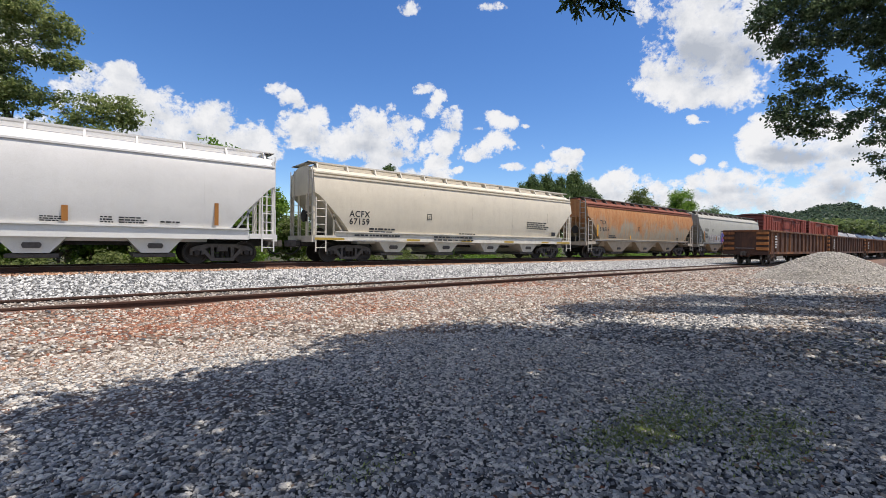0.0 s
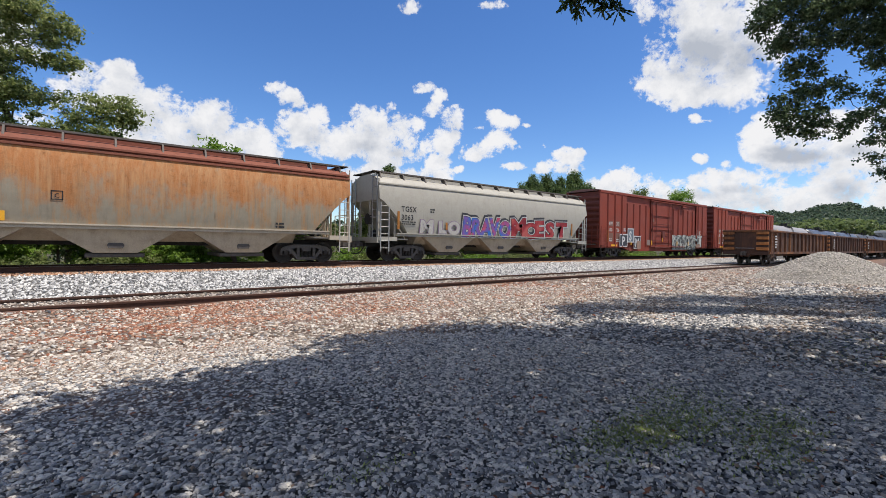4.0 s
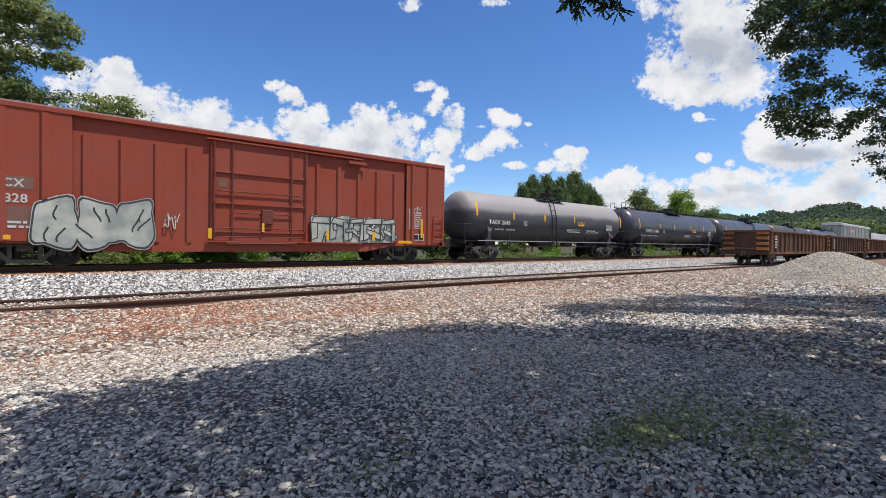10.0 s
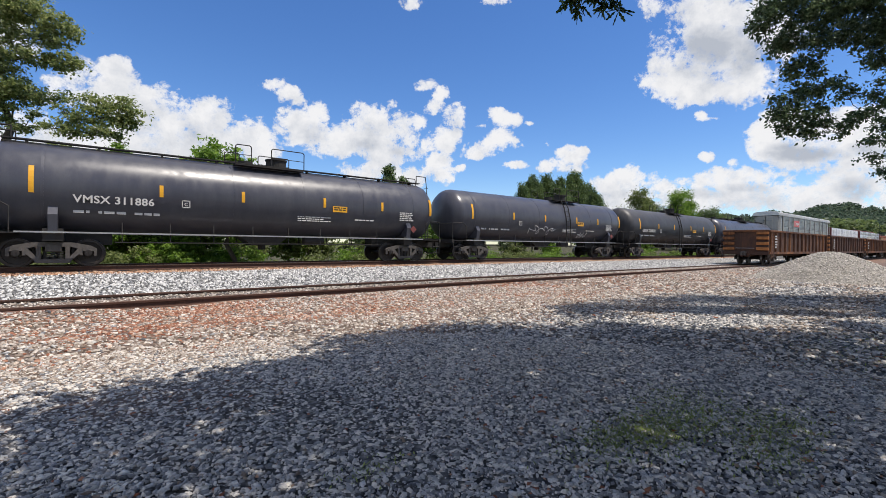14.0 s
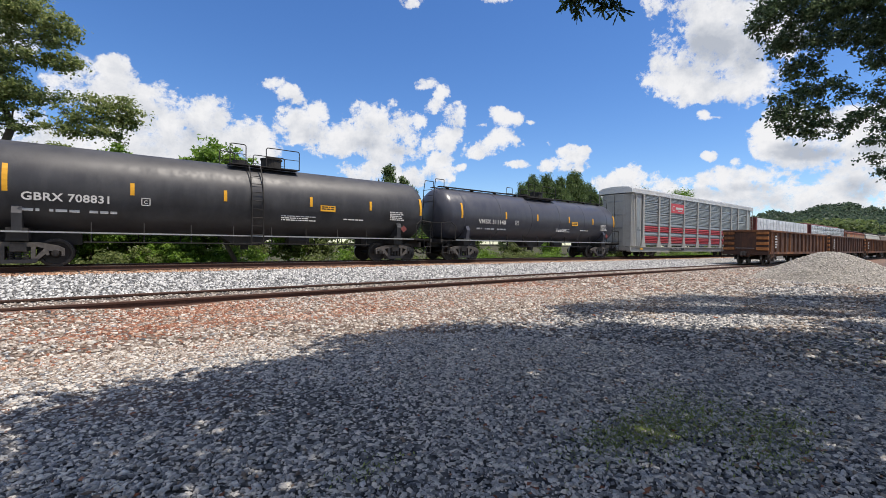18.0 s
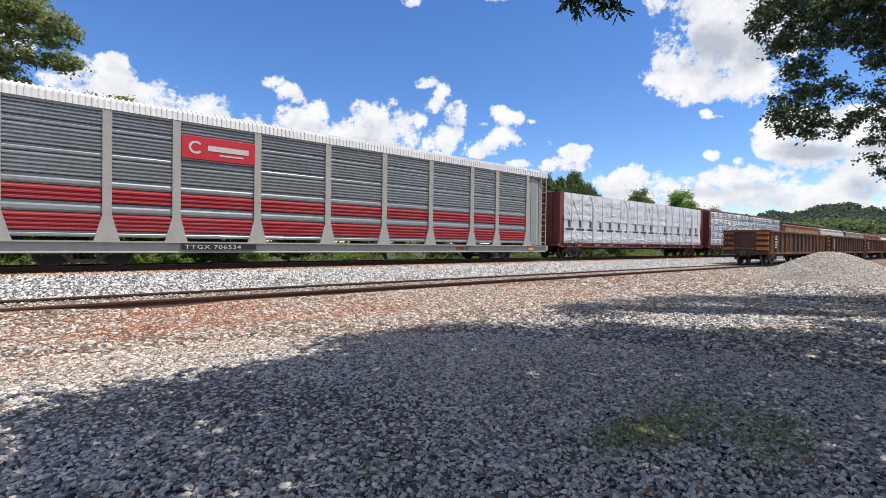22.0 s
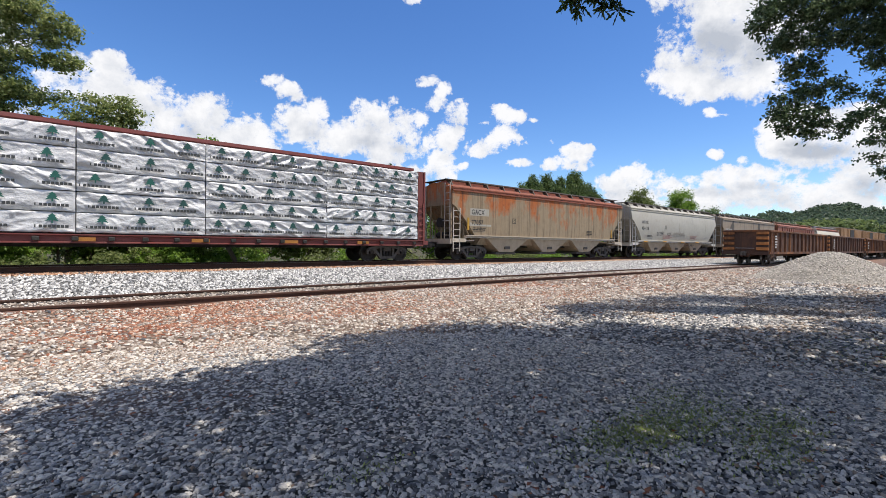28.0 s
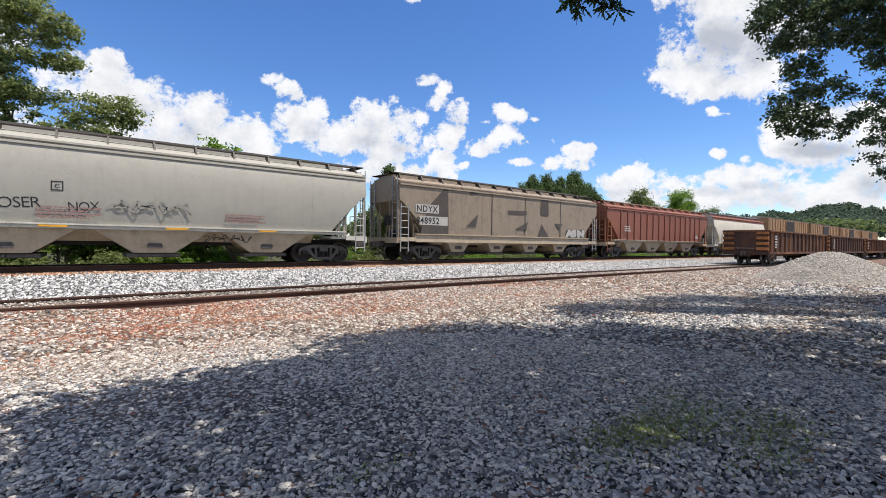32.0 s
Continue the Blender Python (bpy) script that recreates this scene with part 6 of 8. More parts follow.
def centre_beam(x0, x1, label):
    root, half = car_root("centre_beam_flat_car", x0, x1, label, "flat car")
    L = half
    top = 4.62
    for e in (-1, 1):
        bm = bmesh.new()
        a, b = sorted((e * (L - 0.32), e * L))
        box(bm, a, b, -1.4, 1.4, 1.0, top)
        wall = part("bulkhead", bm, M_BEAM_RED, root, "dark red steel end bulkhead")
        for y in (-1.38, -0.7, 0.0, 0.7, 1.38):
            bm = bmesh.new()
            box(bm, min(e * L, e * (L + 0.1)), max(e * L, e * (L + 0.1)), y - 0.06, y + 0.06, 1.0, top)
            part("stiffener", bm, M_BEAM_RED, wall)
        for z in (1.8, 2.7, 3.6, 4.5):
            bm = bmesh.new()
            box(bm, min(e * L, e * (L + 0.07)), max(e * L, e * (L + 0.07)), -1.32, 1.32, z, z + 0.1)
            part("stiffener", bm, M_BEAM_RED, wall)
        bm = bmesh.new()
        ladder(bm, e * (L - 0.02), e * (L - 0.3), -1.44, 1.1, 3.0, 6)
        part("side_ladder", bm, M_BEAM_RED, wall)
        bm = bmesh.new()
        box(bm, min(e * L, e * (L + 0.3)), max(e * L, e * (L + 0.3)), -1.45, 1.45, 0.85, 1.05)
        part("end_sill", bm, M_BEAM_RED, root)
    for s in (-1, 1):
        bm = bmesh.new()
        prism(bm, [(s * 1.2, 0.78), (s * 1.46, 0.78), (s * 1.46, 0.82), (s * 1.4, 0.84), (s * 1.4, 1.02), (s * 1.48, 1.04), (s * 1.48, 1.08), (s * 1.2, 1.08)], "x", -L, L)
        sill = part("side_sill", bm, M_BEAM_RED, root)
        for i in range(24):
            if 2 < i < 8:
                continue
            x = -L + 0.6 + (2 * L - 1.2) * i / 23
            bm = bmesh.new()
            rbox(bm, x - 0.09, x + 0.09, min(s * 1.46, s * 1.54), max(s * 1.46, s * 1.54), 0.86, 1.0, 0.02)
            part("strap_winch", bm, M_DARK, sill)
    bm = bmesh.new()
    box(bm, -L, L, -1.25, 1.25, 0.98, 1.1)
    box(bm, -L - 0.2, L + 0.2, -0.35, 0.35, 0.65, 1.0)
    part("deck", bm, M_DARK, root)
    bm = bmesh.new()
    box(bm, -L, L, -0.16, 0.16, top, top + 0.14)
    for i in range(15):
        x = -L + 0.8 + (2 * L - 1.6) * i / 14
        box(bm, x - 0.06, x + 0.06, -0.05, 0.05, 1.1, top)
    part("centre_beam", bm, M_BEAM_RED, root)
    running_gear(root, half, (x0 + x1) / 2, 1.95, 0.35)
    return root, L


# white drapes
M_STRAP = plain("grey_web_strap", (0.22, 0.22, 0.22), 0.7)
root, L = centre_beam(82.1, 104.8, "dark red centre-beam flat car with white wrapped lumber")
n = 6
for i in range(n):
    a = -L + 0.34 + (2 * L - 0.68) * i / n
    b = -L + 0.34 + (2 * L - 0.68) * (i + 1) / n
    bm = bmesh.new()
    wrapped_side(bm, a, b - 0.02, 1.1, 4.56, -1.4, 50 + i, 7, 0.016, 150, 80, 0.04, 0.75, 0.0, (1.93, 2.7))
    part("lumber_pack", bm, M_WRAP, root, "lumber stack in wrinkled white wrap", smooth=60)
    bm = bmesh.new()
    box(bm, a, b - 0.02, 0.1, 1.36, 1.1, 4.5)
    part("lumber_pack", bm, M_WRAP, root)
for x, sag in ((-8.0, 0.8), (-3.2, 0.8), (1.9, 0.7), (4.6, 0.6), (6.9, 0.6), (8.6, 0.7)):
    bm = bmesh.new()
    secs = []
    for j in range(25):
        down = j / 24 * 3.3
        c = x + sag * (1 - math.exp(-down * 1.1)) - 0.4 * down / 3.3
        w = 0.34 + 0.2 * down / 3.3
        dep = 0.05 + 0.1 * math.sin(math.pi * (0.12 + 0.78 * down / 3.3))
        ring = [(c + w * (-1 + k / 6), -1.4 - dep * (math.sin(math.pi * (k / 12) ** 1.4) ** 2)) for k in range(13)]
        secs.append([(x_, y_, 4.5 - down) for x_, y_ in ring] + [(c, -1.3, 4.5 - down)])
    loft(bm, secs)
    part("sheet_fold", bm, M_WRAP, root, "loose hanging fold of white wrap", smooth=70)
for i in range(17):
    x = -L + 1.15 + i * 1.27
    bm = bmesh.new()
    bar(bm, (x, -1.5, 1.1), (x, -1.47, 4.45), 0.018, 0.012, (0, -1, 0))
    bar(bm, (x, -1.47, 4.45), (x, -0.2, 4.66), 0.03, 0.012)
    part("strap", bm, M_STRAP, root)
    bm = bmesh.new()
    out = [(x - 0.115, 2.66), (x - 0.115, 2.16)]
    for k in range(3):
        z = 2.2 + 0.17 * k
        out += [(x - 0.13, z - 0.06), (x - 0.36, z + 0.07), (x - 0.36, z + 0.18), (x - 0.13, z + 0.05)]
    prism(bm, out, "y", -1.468, -1.458)
    part("print_mark", bm, M_LETTER_BLACK, root)
    bm = bmesh.new()
    name_blocks(bm, x - 0.72, -1.468, 1.97, 1.0, 0.14)
    part("print_bar", bm, M_LETTER_BLACK, root)
stripes(root, [(-L + 2.2, 0.85, 0.6, 0.13)] + [(-L + 8.0 + 3.2 * i, 0.85, 0.6, 0.13) for i in range(5)], -1.487, M_ORANGE_MARK)
lettering("lettering", "SMW", M_LETTER_WHITE, root, -L + 4.0, -1.49, 0.86, 0.15, 1.3)
lettering("lettering", "738452", M_LETTER_WHITE, root, -L + 5.7, -1.49, 0.86, 0.15, 1.3)

# stacked silver-grey packs
root, L = centre_beam(106.6, 129.7, "dark red centre-beam flat car with five tiers of wrapped lumber")
cols = [-L + 0.34, -7.6, -4.9, -2.36, 1.42, 6.26, L - 0.34]
zs = [1.12, 1.8, 2.48, 3.18, 3.9, 4.58]
for r, (z0, z1) in enumerate(zip(zs, zs[1:])):
    for c, (a, b) in enumerate(zip(cols, cols[1:])):
        sh = (0.35 * ((r * 7 + c * 3) % 3 - 1)) if 0 < c < len(cols) - 2 else 0.0
        bm = bmesh.new()
        wrapped_side(bm, a + 0.01, b - 0.02, z0 + 0.01, z1 - 0.02, -1.37, r * 11 + c, int((b - a) * 2), 0.034, int((b - a) / 0.04), 22, 0.03, 0.0, random.Random(r * 31 + c * 5).choice((-0.5, -0.3, 0.3, 0.45, 0.6)))
        part("lumber_pack", bm, M_WRAP_GREY, root, "lumber pack in wrinkled silver-grey wrap", smooth=60)
        k = max(2, int((b - a) / 0.95))
        for i in range(k):
            x = a + (b - a) * (i + 0.5) / k + random.Random(r * 50 + c * 9 + i).uniform(-0.15, 0.15)
            zc = (z0 + z1) / 2
            y = -1.485
            bm = bmesh.new()
            half_tree = [(0.0, zc + 0.27), (0.1, zc + 0.18), (0.06, zc + 0.18), (0.14, zc + 0.1), (0.09, zc + 0.1), (0.18, zc + 0.01), (0.02, zc + 0.05), (0.02, zc - 0.04)]
            prism(bm, [(x + u, w) for u, w in half_tree] + [(x - u, w) for u, w in reversed(half_tree[1:])], "y", y - 0.006, y)
            part("print_mark", bm, M_TREE_MARK if x < -1.0 + 1.5 * math.sin(9.0 * r + c) else M_TREE_DARK, root)
            bm = bmesh.new()
            name_blocks(bm, x - 0.42, y, zc - 0.19, 0.84, 0.09)
            part("print_bar", bm, M_PRINT, root)
bm = bmesh.new()
box(bm, -L, L, -0.5, 0.5, 4.8, 4.93)
part("top_flange", bm, M_BEAM_RED, root)
bm = bmesh.new()
box(bm, cols[0], cols[-1], 0.1, 1.36, 1.1, 4.5)
part("lumber_pack", bm, M_WRAP_GREY, root)
stripes(root, [(-L + 2.6 + 3.4 * i, 0.85, 0.6, 0.13) for i in range(6)], -1.487, M_ORANGE_MARK)

# ---- rusty gondolas parked on the siding ----
M_GON_RUST = rusty("brown_rusted_steel", (0.09, 0.045, 0.03), (0.22, 0.095, 0.04), 0.5, 51.0)
M_GON_ORANGE = rusty("orange_rusted_steel", (0.16, 0.07, 0.035), (0.4, 0.17, 0.06), 0.65, 53.0)
M_GON_DARK = rusty("dark_rusted_steel", (0.075, 0.045, 0.035), (0.13, 0.06, 0.035), 0.45, 52.0)


def gondola(x0, x1, side_mat, label):
    root, half = car_root("gondola_car", x0, x1, label, "gondola car", "rusty gondolas parked on the siding", moving=False)
    root.location = ((x0 + x1) / 2, SIDING_Y, SIDING_Z)
    L, top = half, 2.5
    for s in (-1, 1):
        bm = bmesh.new()
        box(bm, -L, L, min(s * 1.42, s * 1.46), max(s * 1.42, s * 1.46), 0.95, top)
        part("side_wall", bm, M_GON_DARK, root)
        bm = bmesh.new()
        rbox(bm, -L, L, min(s * 1.38, s * 1.58), max(s * 1.38, s * 1.58), top - 0.04, top + 0.1, 0.02)
        part("top_chord", bm, side_mat, root)
        bm = bmesh.new()
        box(bm, -L, L, min(s * 1.38, s * 1.54), max(s * 1.38, s * 1.54), 0.82, 1.0)
        part("side_sill", bm, side_mat, root)
        for i in range(15):
            x = -L + 0.35 + (2 * L - 0.7) * i / 14
            bm = bmesh.new()
            prism(bm, [(x - 0.11, s * 1.46), (x - 0.06, s * 1.57), (x + 0.06, s * 1.57), (x + 0.11, s * 1.46)], "z", 1.0, top - 0.04)
            part("side_stake", bm, side_mat, root)
    for e in (-1, 1):
        bm = bmesh.new()
        box(bm, min(e * L, e * (L - 0.06)), max(e * L, e * (L - 0.06)), -1.42, 1.42, 0.95, top)
        wall = part("end_wall", bm, M_GON_DARK, root)
        for y0, y1 in ((-1.5, -0.72), (0.72, 1.5)):
            for z in (1.1, 1.5, 1.9, 2.28):
                bm = bmesh.new()
                rbox(bm, min(e * L, e * (L + 0.12)), max(e * L, e * (L + 0.12)), y0, y1, z, z + 0.22, 0.03)
                part("end_rib", bm, M_GON_ORANGE, wall)
        bm = bmesh.new()
        rbox(bm, min(e * (L - 0.05), e * (L + 0.12)), max(e * (L - 0.05), e * (L + 0.12)), -1.5, 1.5, top - 0.04, top + 0.12, 0.02)
        part("end_cap", bm, side_mat, wall)
        bm = bmesh.new()
        box(bm, min(e * L, e * (L + 0.1)), max(e * L, e * (L + 0.1)), -1.5, 1.5, 0.75, 1.0)
        part("end_sill", bm, M_GON_DARK, root)
        bm = bmesh.new()
        pipe(bm, [(e * (L + 0.14), -0.6, 1.25), (e * (L + 0.2), -0.6, 1.25), (e * (L + 0.2), 0.6, 1.25), (e * (L + 0.14), 0.6, 1.25)], 0.02)
        part("grab_iron", bm, M_GALV, root)
        for s in (-1, 1):
            bm = bmesh.new()
            ladder(bm, e * (L - 0.06), e * (L - 0.5), s * 1.62, 0.45, 2.3, 5)
            part("side_ladder", bm, side_mat, root)
    bm = bmesh.new()
    box(bm, -L, L, -1.4, 1.4, 0.88, 0.98)
    box(bm, -L - 0.2, L + 0.2, -0.3, 0.3, 0.62, 0.9)
    part("floor", bm, M_GON_DARK, root)
    bm = bmesh.new()
    bars(bm, -L + 1.1, -1.575, 2.2, 0.5, 1.0, 5, seed=2)
    part("faded_print", bm, M_LETTER_WHITE, root)
    running_gear(root, half, 0, 2.2, 0.4, moving=False)


gondola(38.7, 55.6, M_GON_RUST, "rusty orange-brown open gondola parked on the siding")
gondola(56.9, 73.8, M_GON_DARK, "dark rusted open gondola parked on the siding")
gondola(75.1, 92.0, M_GON_RUST, "rusty brown open gondola parked on the siding")
gondola(93.3, 110.2, M_GON_DARK, "dark rusted open gondola parked on the siding")


# ---- painted lettering and graffiti on the cars ----
def spray(name, a, b, c, scale=2.0):
    """Sprayed paint that drifts between three colours."""
    n = Nodes(name)
    k = n.noise(scale, 3, 0.5)
    col = n.ramp(k, [(0.36, a), (0.5, b), (0.62, c)])
    return n.done(col, 0.5, 0.0, 0.3)


M_SPRAY_BLUE = spray("blue_magenta_spray", (0.03, 0.16, 0.5), (0.2, 0.1, 0.34), (0.5, 0.08, 0.14), 1.6)
M_SPRAY_RED = spray("red_spray", (0.22, 0.02, 0.03), (0.36, 0.04, 0.05), (0.45, 0.1, 0.09), 1.6)
M_SPRAY_SILVER = spray("silver_spray", (0.28, 0.32, 0.3), (0.4, 0.42, 0.38), (0.5, 0.51, 0.46), 1.5)
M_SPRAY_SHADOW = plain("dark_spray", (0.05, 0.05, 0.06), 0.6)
M_SPRAY_WHITE = plain("white_spray_line", (0.66, 0.64, 0.63), 0.5)
M_SPRAY_LILAC = plain("lilac_spray", (0.3, 0.2, 0.32), 0.6)
M_SPRAY_PALE = plain("pale_spray", (0.56, 0.53, 0.49), 0.6)
M_SPRAY_BROWN = plain("dark_brown_paint", (0.1, 0.082, 0.07), 0.65, 0.0, 0.35, 5.0)
M_BUFF = plain("tan_cover_paint", (0.34, 0.22, 0.16), 0.6)
M_SLATE = plain("slate_blue_paint", (0.16, 0.2, 0.24), 0.6)


def bubble_word(root, word, x0, x1, z0, h, y0, y1, fill, line, edge, seed, shadow=True):
    """Fat leaning letters in layers; y0 and y1: how far the side stands out at the letters' foot and head."""
    rng = random.Random(seed)
    step = (x1 - x0) / len(word)
    for i, ch in enumerate(word):
        x = x0 + i * step
        tilt, hh = rng.uniform(-5, 5), h * rng.uniform(0.92, 1.06)
        wide = step / (0.72 * hh / 0.72) * 1.18
        layers = [("letter_edge", edge, 0.1), ("letter_line", line, 0.068), ("letter", fill, 0.05)]
        if shadow:
            layers.insert(0, ("letter_shadow", M_SPRAY_SHADOW, 0.11))
        for k, (name, mat, fat) in enumerate(layers):
            ox, oz = (-0.07, 0.11) if name == "letter_shadow" else (0, 0)
            ob = lettering(name, ch, mat, root, x + ox, 0, z0 + oz, hh, wide, fat, "", 1.0, tilt)
            me = ob.data
            for v in me.vertices:
                t = (v.co.z - z0) / h
                v.co.y = y0 + (y1 - y0) * t - 0.004 * k - 0.0006 * i


car, L = GRAFFITI_CAR
bubble_word(car, "BRAVO", -L + 5.2, -L + 8.8, 1.4, 1.0, -1.545, -1.605, M_SPRAY_BLUE, M_LETTER_BLACK, M_SPRAY_WHITE, 1)
bubble_word(car, "MOEST", -L + 9.15, -L + 14.6, 1.4, 1.0, -1.545, -1.605, M_SPRAY_RED, M_LETTER_BLACK, M_SPRAY_WHITE, 2)
bubble_word(car, "MILO", -L + 2.35, -L + 4.8, 1.5, 0.62, -1.56, -1.6, M_SPRAY_PALE, M_SPRAY_PALE, M_SPRAY_LILAC, 3, False)


def flat_shape(root, outline, y, material, name="painted_shape"):
    bm = bmesh.new()
    area = sum(a[0] * b[1] - b[0] * a[1] for a, b in zip(outline, outline[1:] + outline[:1]))
    prism(bm, outline if area > 0 else outline[::-1], "y", y - 0.003, y)
    return part(name, bm, material, root)


car, L = BIG_LETTER_CAR
for shape in ([(2.9, 4.0), (3.2, 4.1), (3.25, 1.36), (1.4, 1.36), (1.5, 1.95), (2.05, 3.0)], [(4.7, 3.9), (5.6, 4.05), (4.8, 3.65)], [(4.5, 1.87), (5.4, 2.62), (5.25, 1.9)], [(7.8, 2.97), (9.55, 3.03), (9.55, 2.79), (7.9, 2.75)],
              [(8.5, 1.85), (9.65, 2.34), (9.55, 1.84)], [(10.9, 3.9), (11.66, 3.9), (11.7, 2.82), (10.9, 2.82)], [(10.6, 1.36), (11.0, 2.27), (11.8, 1.37)], [(12.3, 2.35), (13.15, 2.35), (12.85, 1.9)]):
    flat_shape(car, [(-L + x - 0.12, min(z, 3.84)) for x, z in shape], -1.55, M_SPRAY_BROWN)
for x in (6.5, 9.4, 12.95):
    flat_shape(car, [(-L + x - 0.14, 1.4), (-L + x - 0.08, 1.4), (-L + x - 0.08, 3.84), (-L + x - 0.14, 3.84)], -1.548, M_SPRAY_BROWN)
for x0, x1, z0, z1 in ((0.95, 2.45, 2.5, 2.94), (1.2, 3.05, 1.88, 2.34)):
    flat_shape(car, [(-L + x0, z0), (-L + x1, z0), (-L + x1, z1), (-L + x0, z1)], -1.554, M_SPRAY_PALE, "number_patch")
flat_shape(car, [(-L + 13.4, 1.42), (-L + 15.5, 1.44), (-L + 15.6, 2.05), (-L + 13.5, 1.95)], -1.55, M_SPRAY_BROWN)
bubble_word(car, "ASN", -L + 13.5, -L + 15.4, 1.5, 0.42, -1.556, -1.556, M_SPRAY_PALE, M_SPRAY_PALE, M_SPRAY_PALE, 5, False)


def scrawl(root, x0, x1, z0, z1, y, material, seed, loops=7, thick=0.022, bend=None):
    """Quick handwriting that nobody can read: one looping line."""
    rng = random.Random(seed)
    bm = bmesh.new()
    n = loops * 10
    pts = []
    for i in range(n + 1):
        k = i / n
        a = k * loops * math.tau
        x = x0 + (x1 - x0) * k + 0.07 * (x1 - x0) * math.sin(a + 1.3 * math.sin(a * 0.37 + seed))
        z = (z0 + z1) / 2 + (z1 - z0) * 0.5 * math.cos(a * 0.93 + seed) * (0.55 + 0.45 * math.sin(k * 17 + seed))
        pts.append((x, (bend(z) if bend else y), z))
    for a, b in zip(pts, pts[1:]):
        bar(bm, a, b, thick, 0.004, (0, -1, 0))
    part("scrawl", bm, material, root)


car, L = SCRIBBLE_CAR
for word, x, size, wide in (("BOSER", 4.1, 0.34, 0.95), ("NOX", 5.95, 0.3, 0.9)):
    lettering("scrawl", word, M_LETTER_BLACK, car, -L + x, -side_at(CURVED, 1.82) - 0.006, 1.82, size, wide, -0.006, "", 0.9, 4, math.atan((side_at(CURVED, 2.16) - side_at(CURVED, 1.82)) / 0.34))
scrawl(car, -L + 7.1, -L + 9.4, 1.85, 2.3, -1.6, plain("faded_grey_spray", (0.36, 0.34, 0.31), 0.6), 4, 9, 0.05)
scrawl(car, -L + 9.9, -L + 11.6, 0.85, 1.18, -1.46, M_LETTER_BLACK, 6, 8, 0.03)
small_print(car, L, [(5.2, 1.95, 1.6, 0.4, 4), (10.6, 1.95, 1.5, 0.35, 4)], plain("faint_red_print", (0.34, 0.2, 0.18), 0.6), -1.57)
for (root, half, R, zc), x0, x1, z0, z1, seed, loops in ((TANK_A, 11.8, 13.4, 1.72, 2.02, 3, 8), (TANK_C, 6.3, 9.1, 1.6, 2.2, 8, 6), (TANK_C, 11.9, 12.9, 1.45, 1.85, 5, 6)):
    scrawl(root, -half + x0, -half + x1, z0, z1, 0, M_SPRAY_WHITE, seed, loops, 0.035, lambda z: on_tank(R, zc, z) - 0.012)


def silver_piece(root, x0, x1, z0, z1, y, n, seed):
    """Silver bubble forms side by side, each with a dark line and a pale rim."""
    rng = random.Random(seed)
    step = (x1 - x0) / n
    for i in range(n):
        cx, cz = x0 + step * (i + 0.5), (z0 + z1) / 2 + rng.uniform(-0.05, 0.05)
        ph = rng.uniform(0, 6)
        def ring(f):
            out = []
            for k in range(28):
                a = k * math.tau / 28
                w = abs(math.cos(a)) ** 0.6 * math.copysign(1, math.cos(a))
                q = abs(math.sin(a)) ** 0.6 * math.copysign(1, math.sin(a))
                lump = 1 + 0.1 * math.sin(3 * a + ph) + 0.07 * math.sin(5 * a + 2 * ph)
                out.append((cx + w * step * 0.56 * lump * f, cz + q * (z1 - z0) / 2 * lump * f))
            return out
        flat_shape(root, ring(1.04), y - 0.003 * i, M_SPRAY_SILVER, "graffiti_rim")
        flat_shape(root, ring(1.0), y - 0.004 - 0.003 * i, M_SPRAY_SHADOW, "graffiti_line")
        flat_shape(root, ring(0.92), y - 0.008 - 0.003 * i, M_SPRAY_SILVER, "graffiti_form")
        for k in range(3):
            bm = bmesh.new()
            px = cx + rng.uniform(-0.25, 0.25) * step
            pz = cz + rng.uniform(-0.3, 0.3) * (z1 - z0)
            d = rng.uniform(-0.25, 0.25)
            pts = [(px + d * step * t + 0.12 * math.sin(t * 3 + ph) * step, y - 0.014 - 0.003 * i, pz + (z1 - z0) * 0.28 * (t - 0.5)) for t in (0, 0.25, 0.5, 0.75, 1)]
            for a, b in zip(pts, pts[1:]):
                bar(bm, a, b, 0.05, 0.004, (0, -1, 0))
            part("graffiti_stroke", bm, M_SPRAY_SHADOW, root)


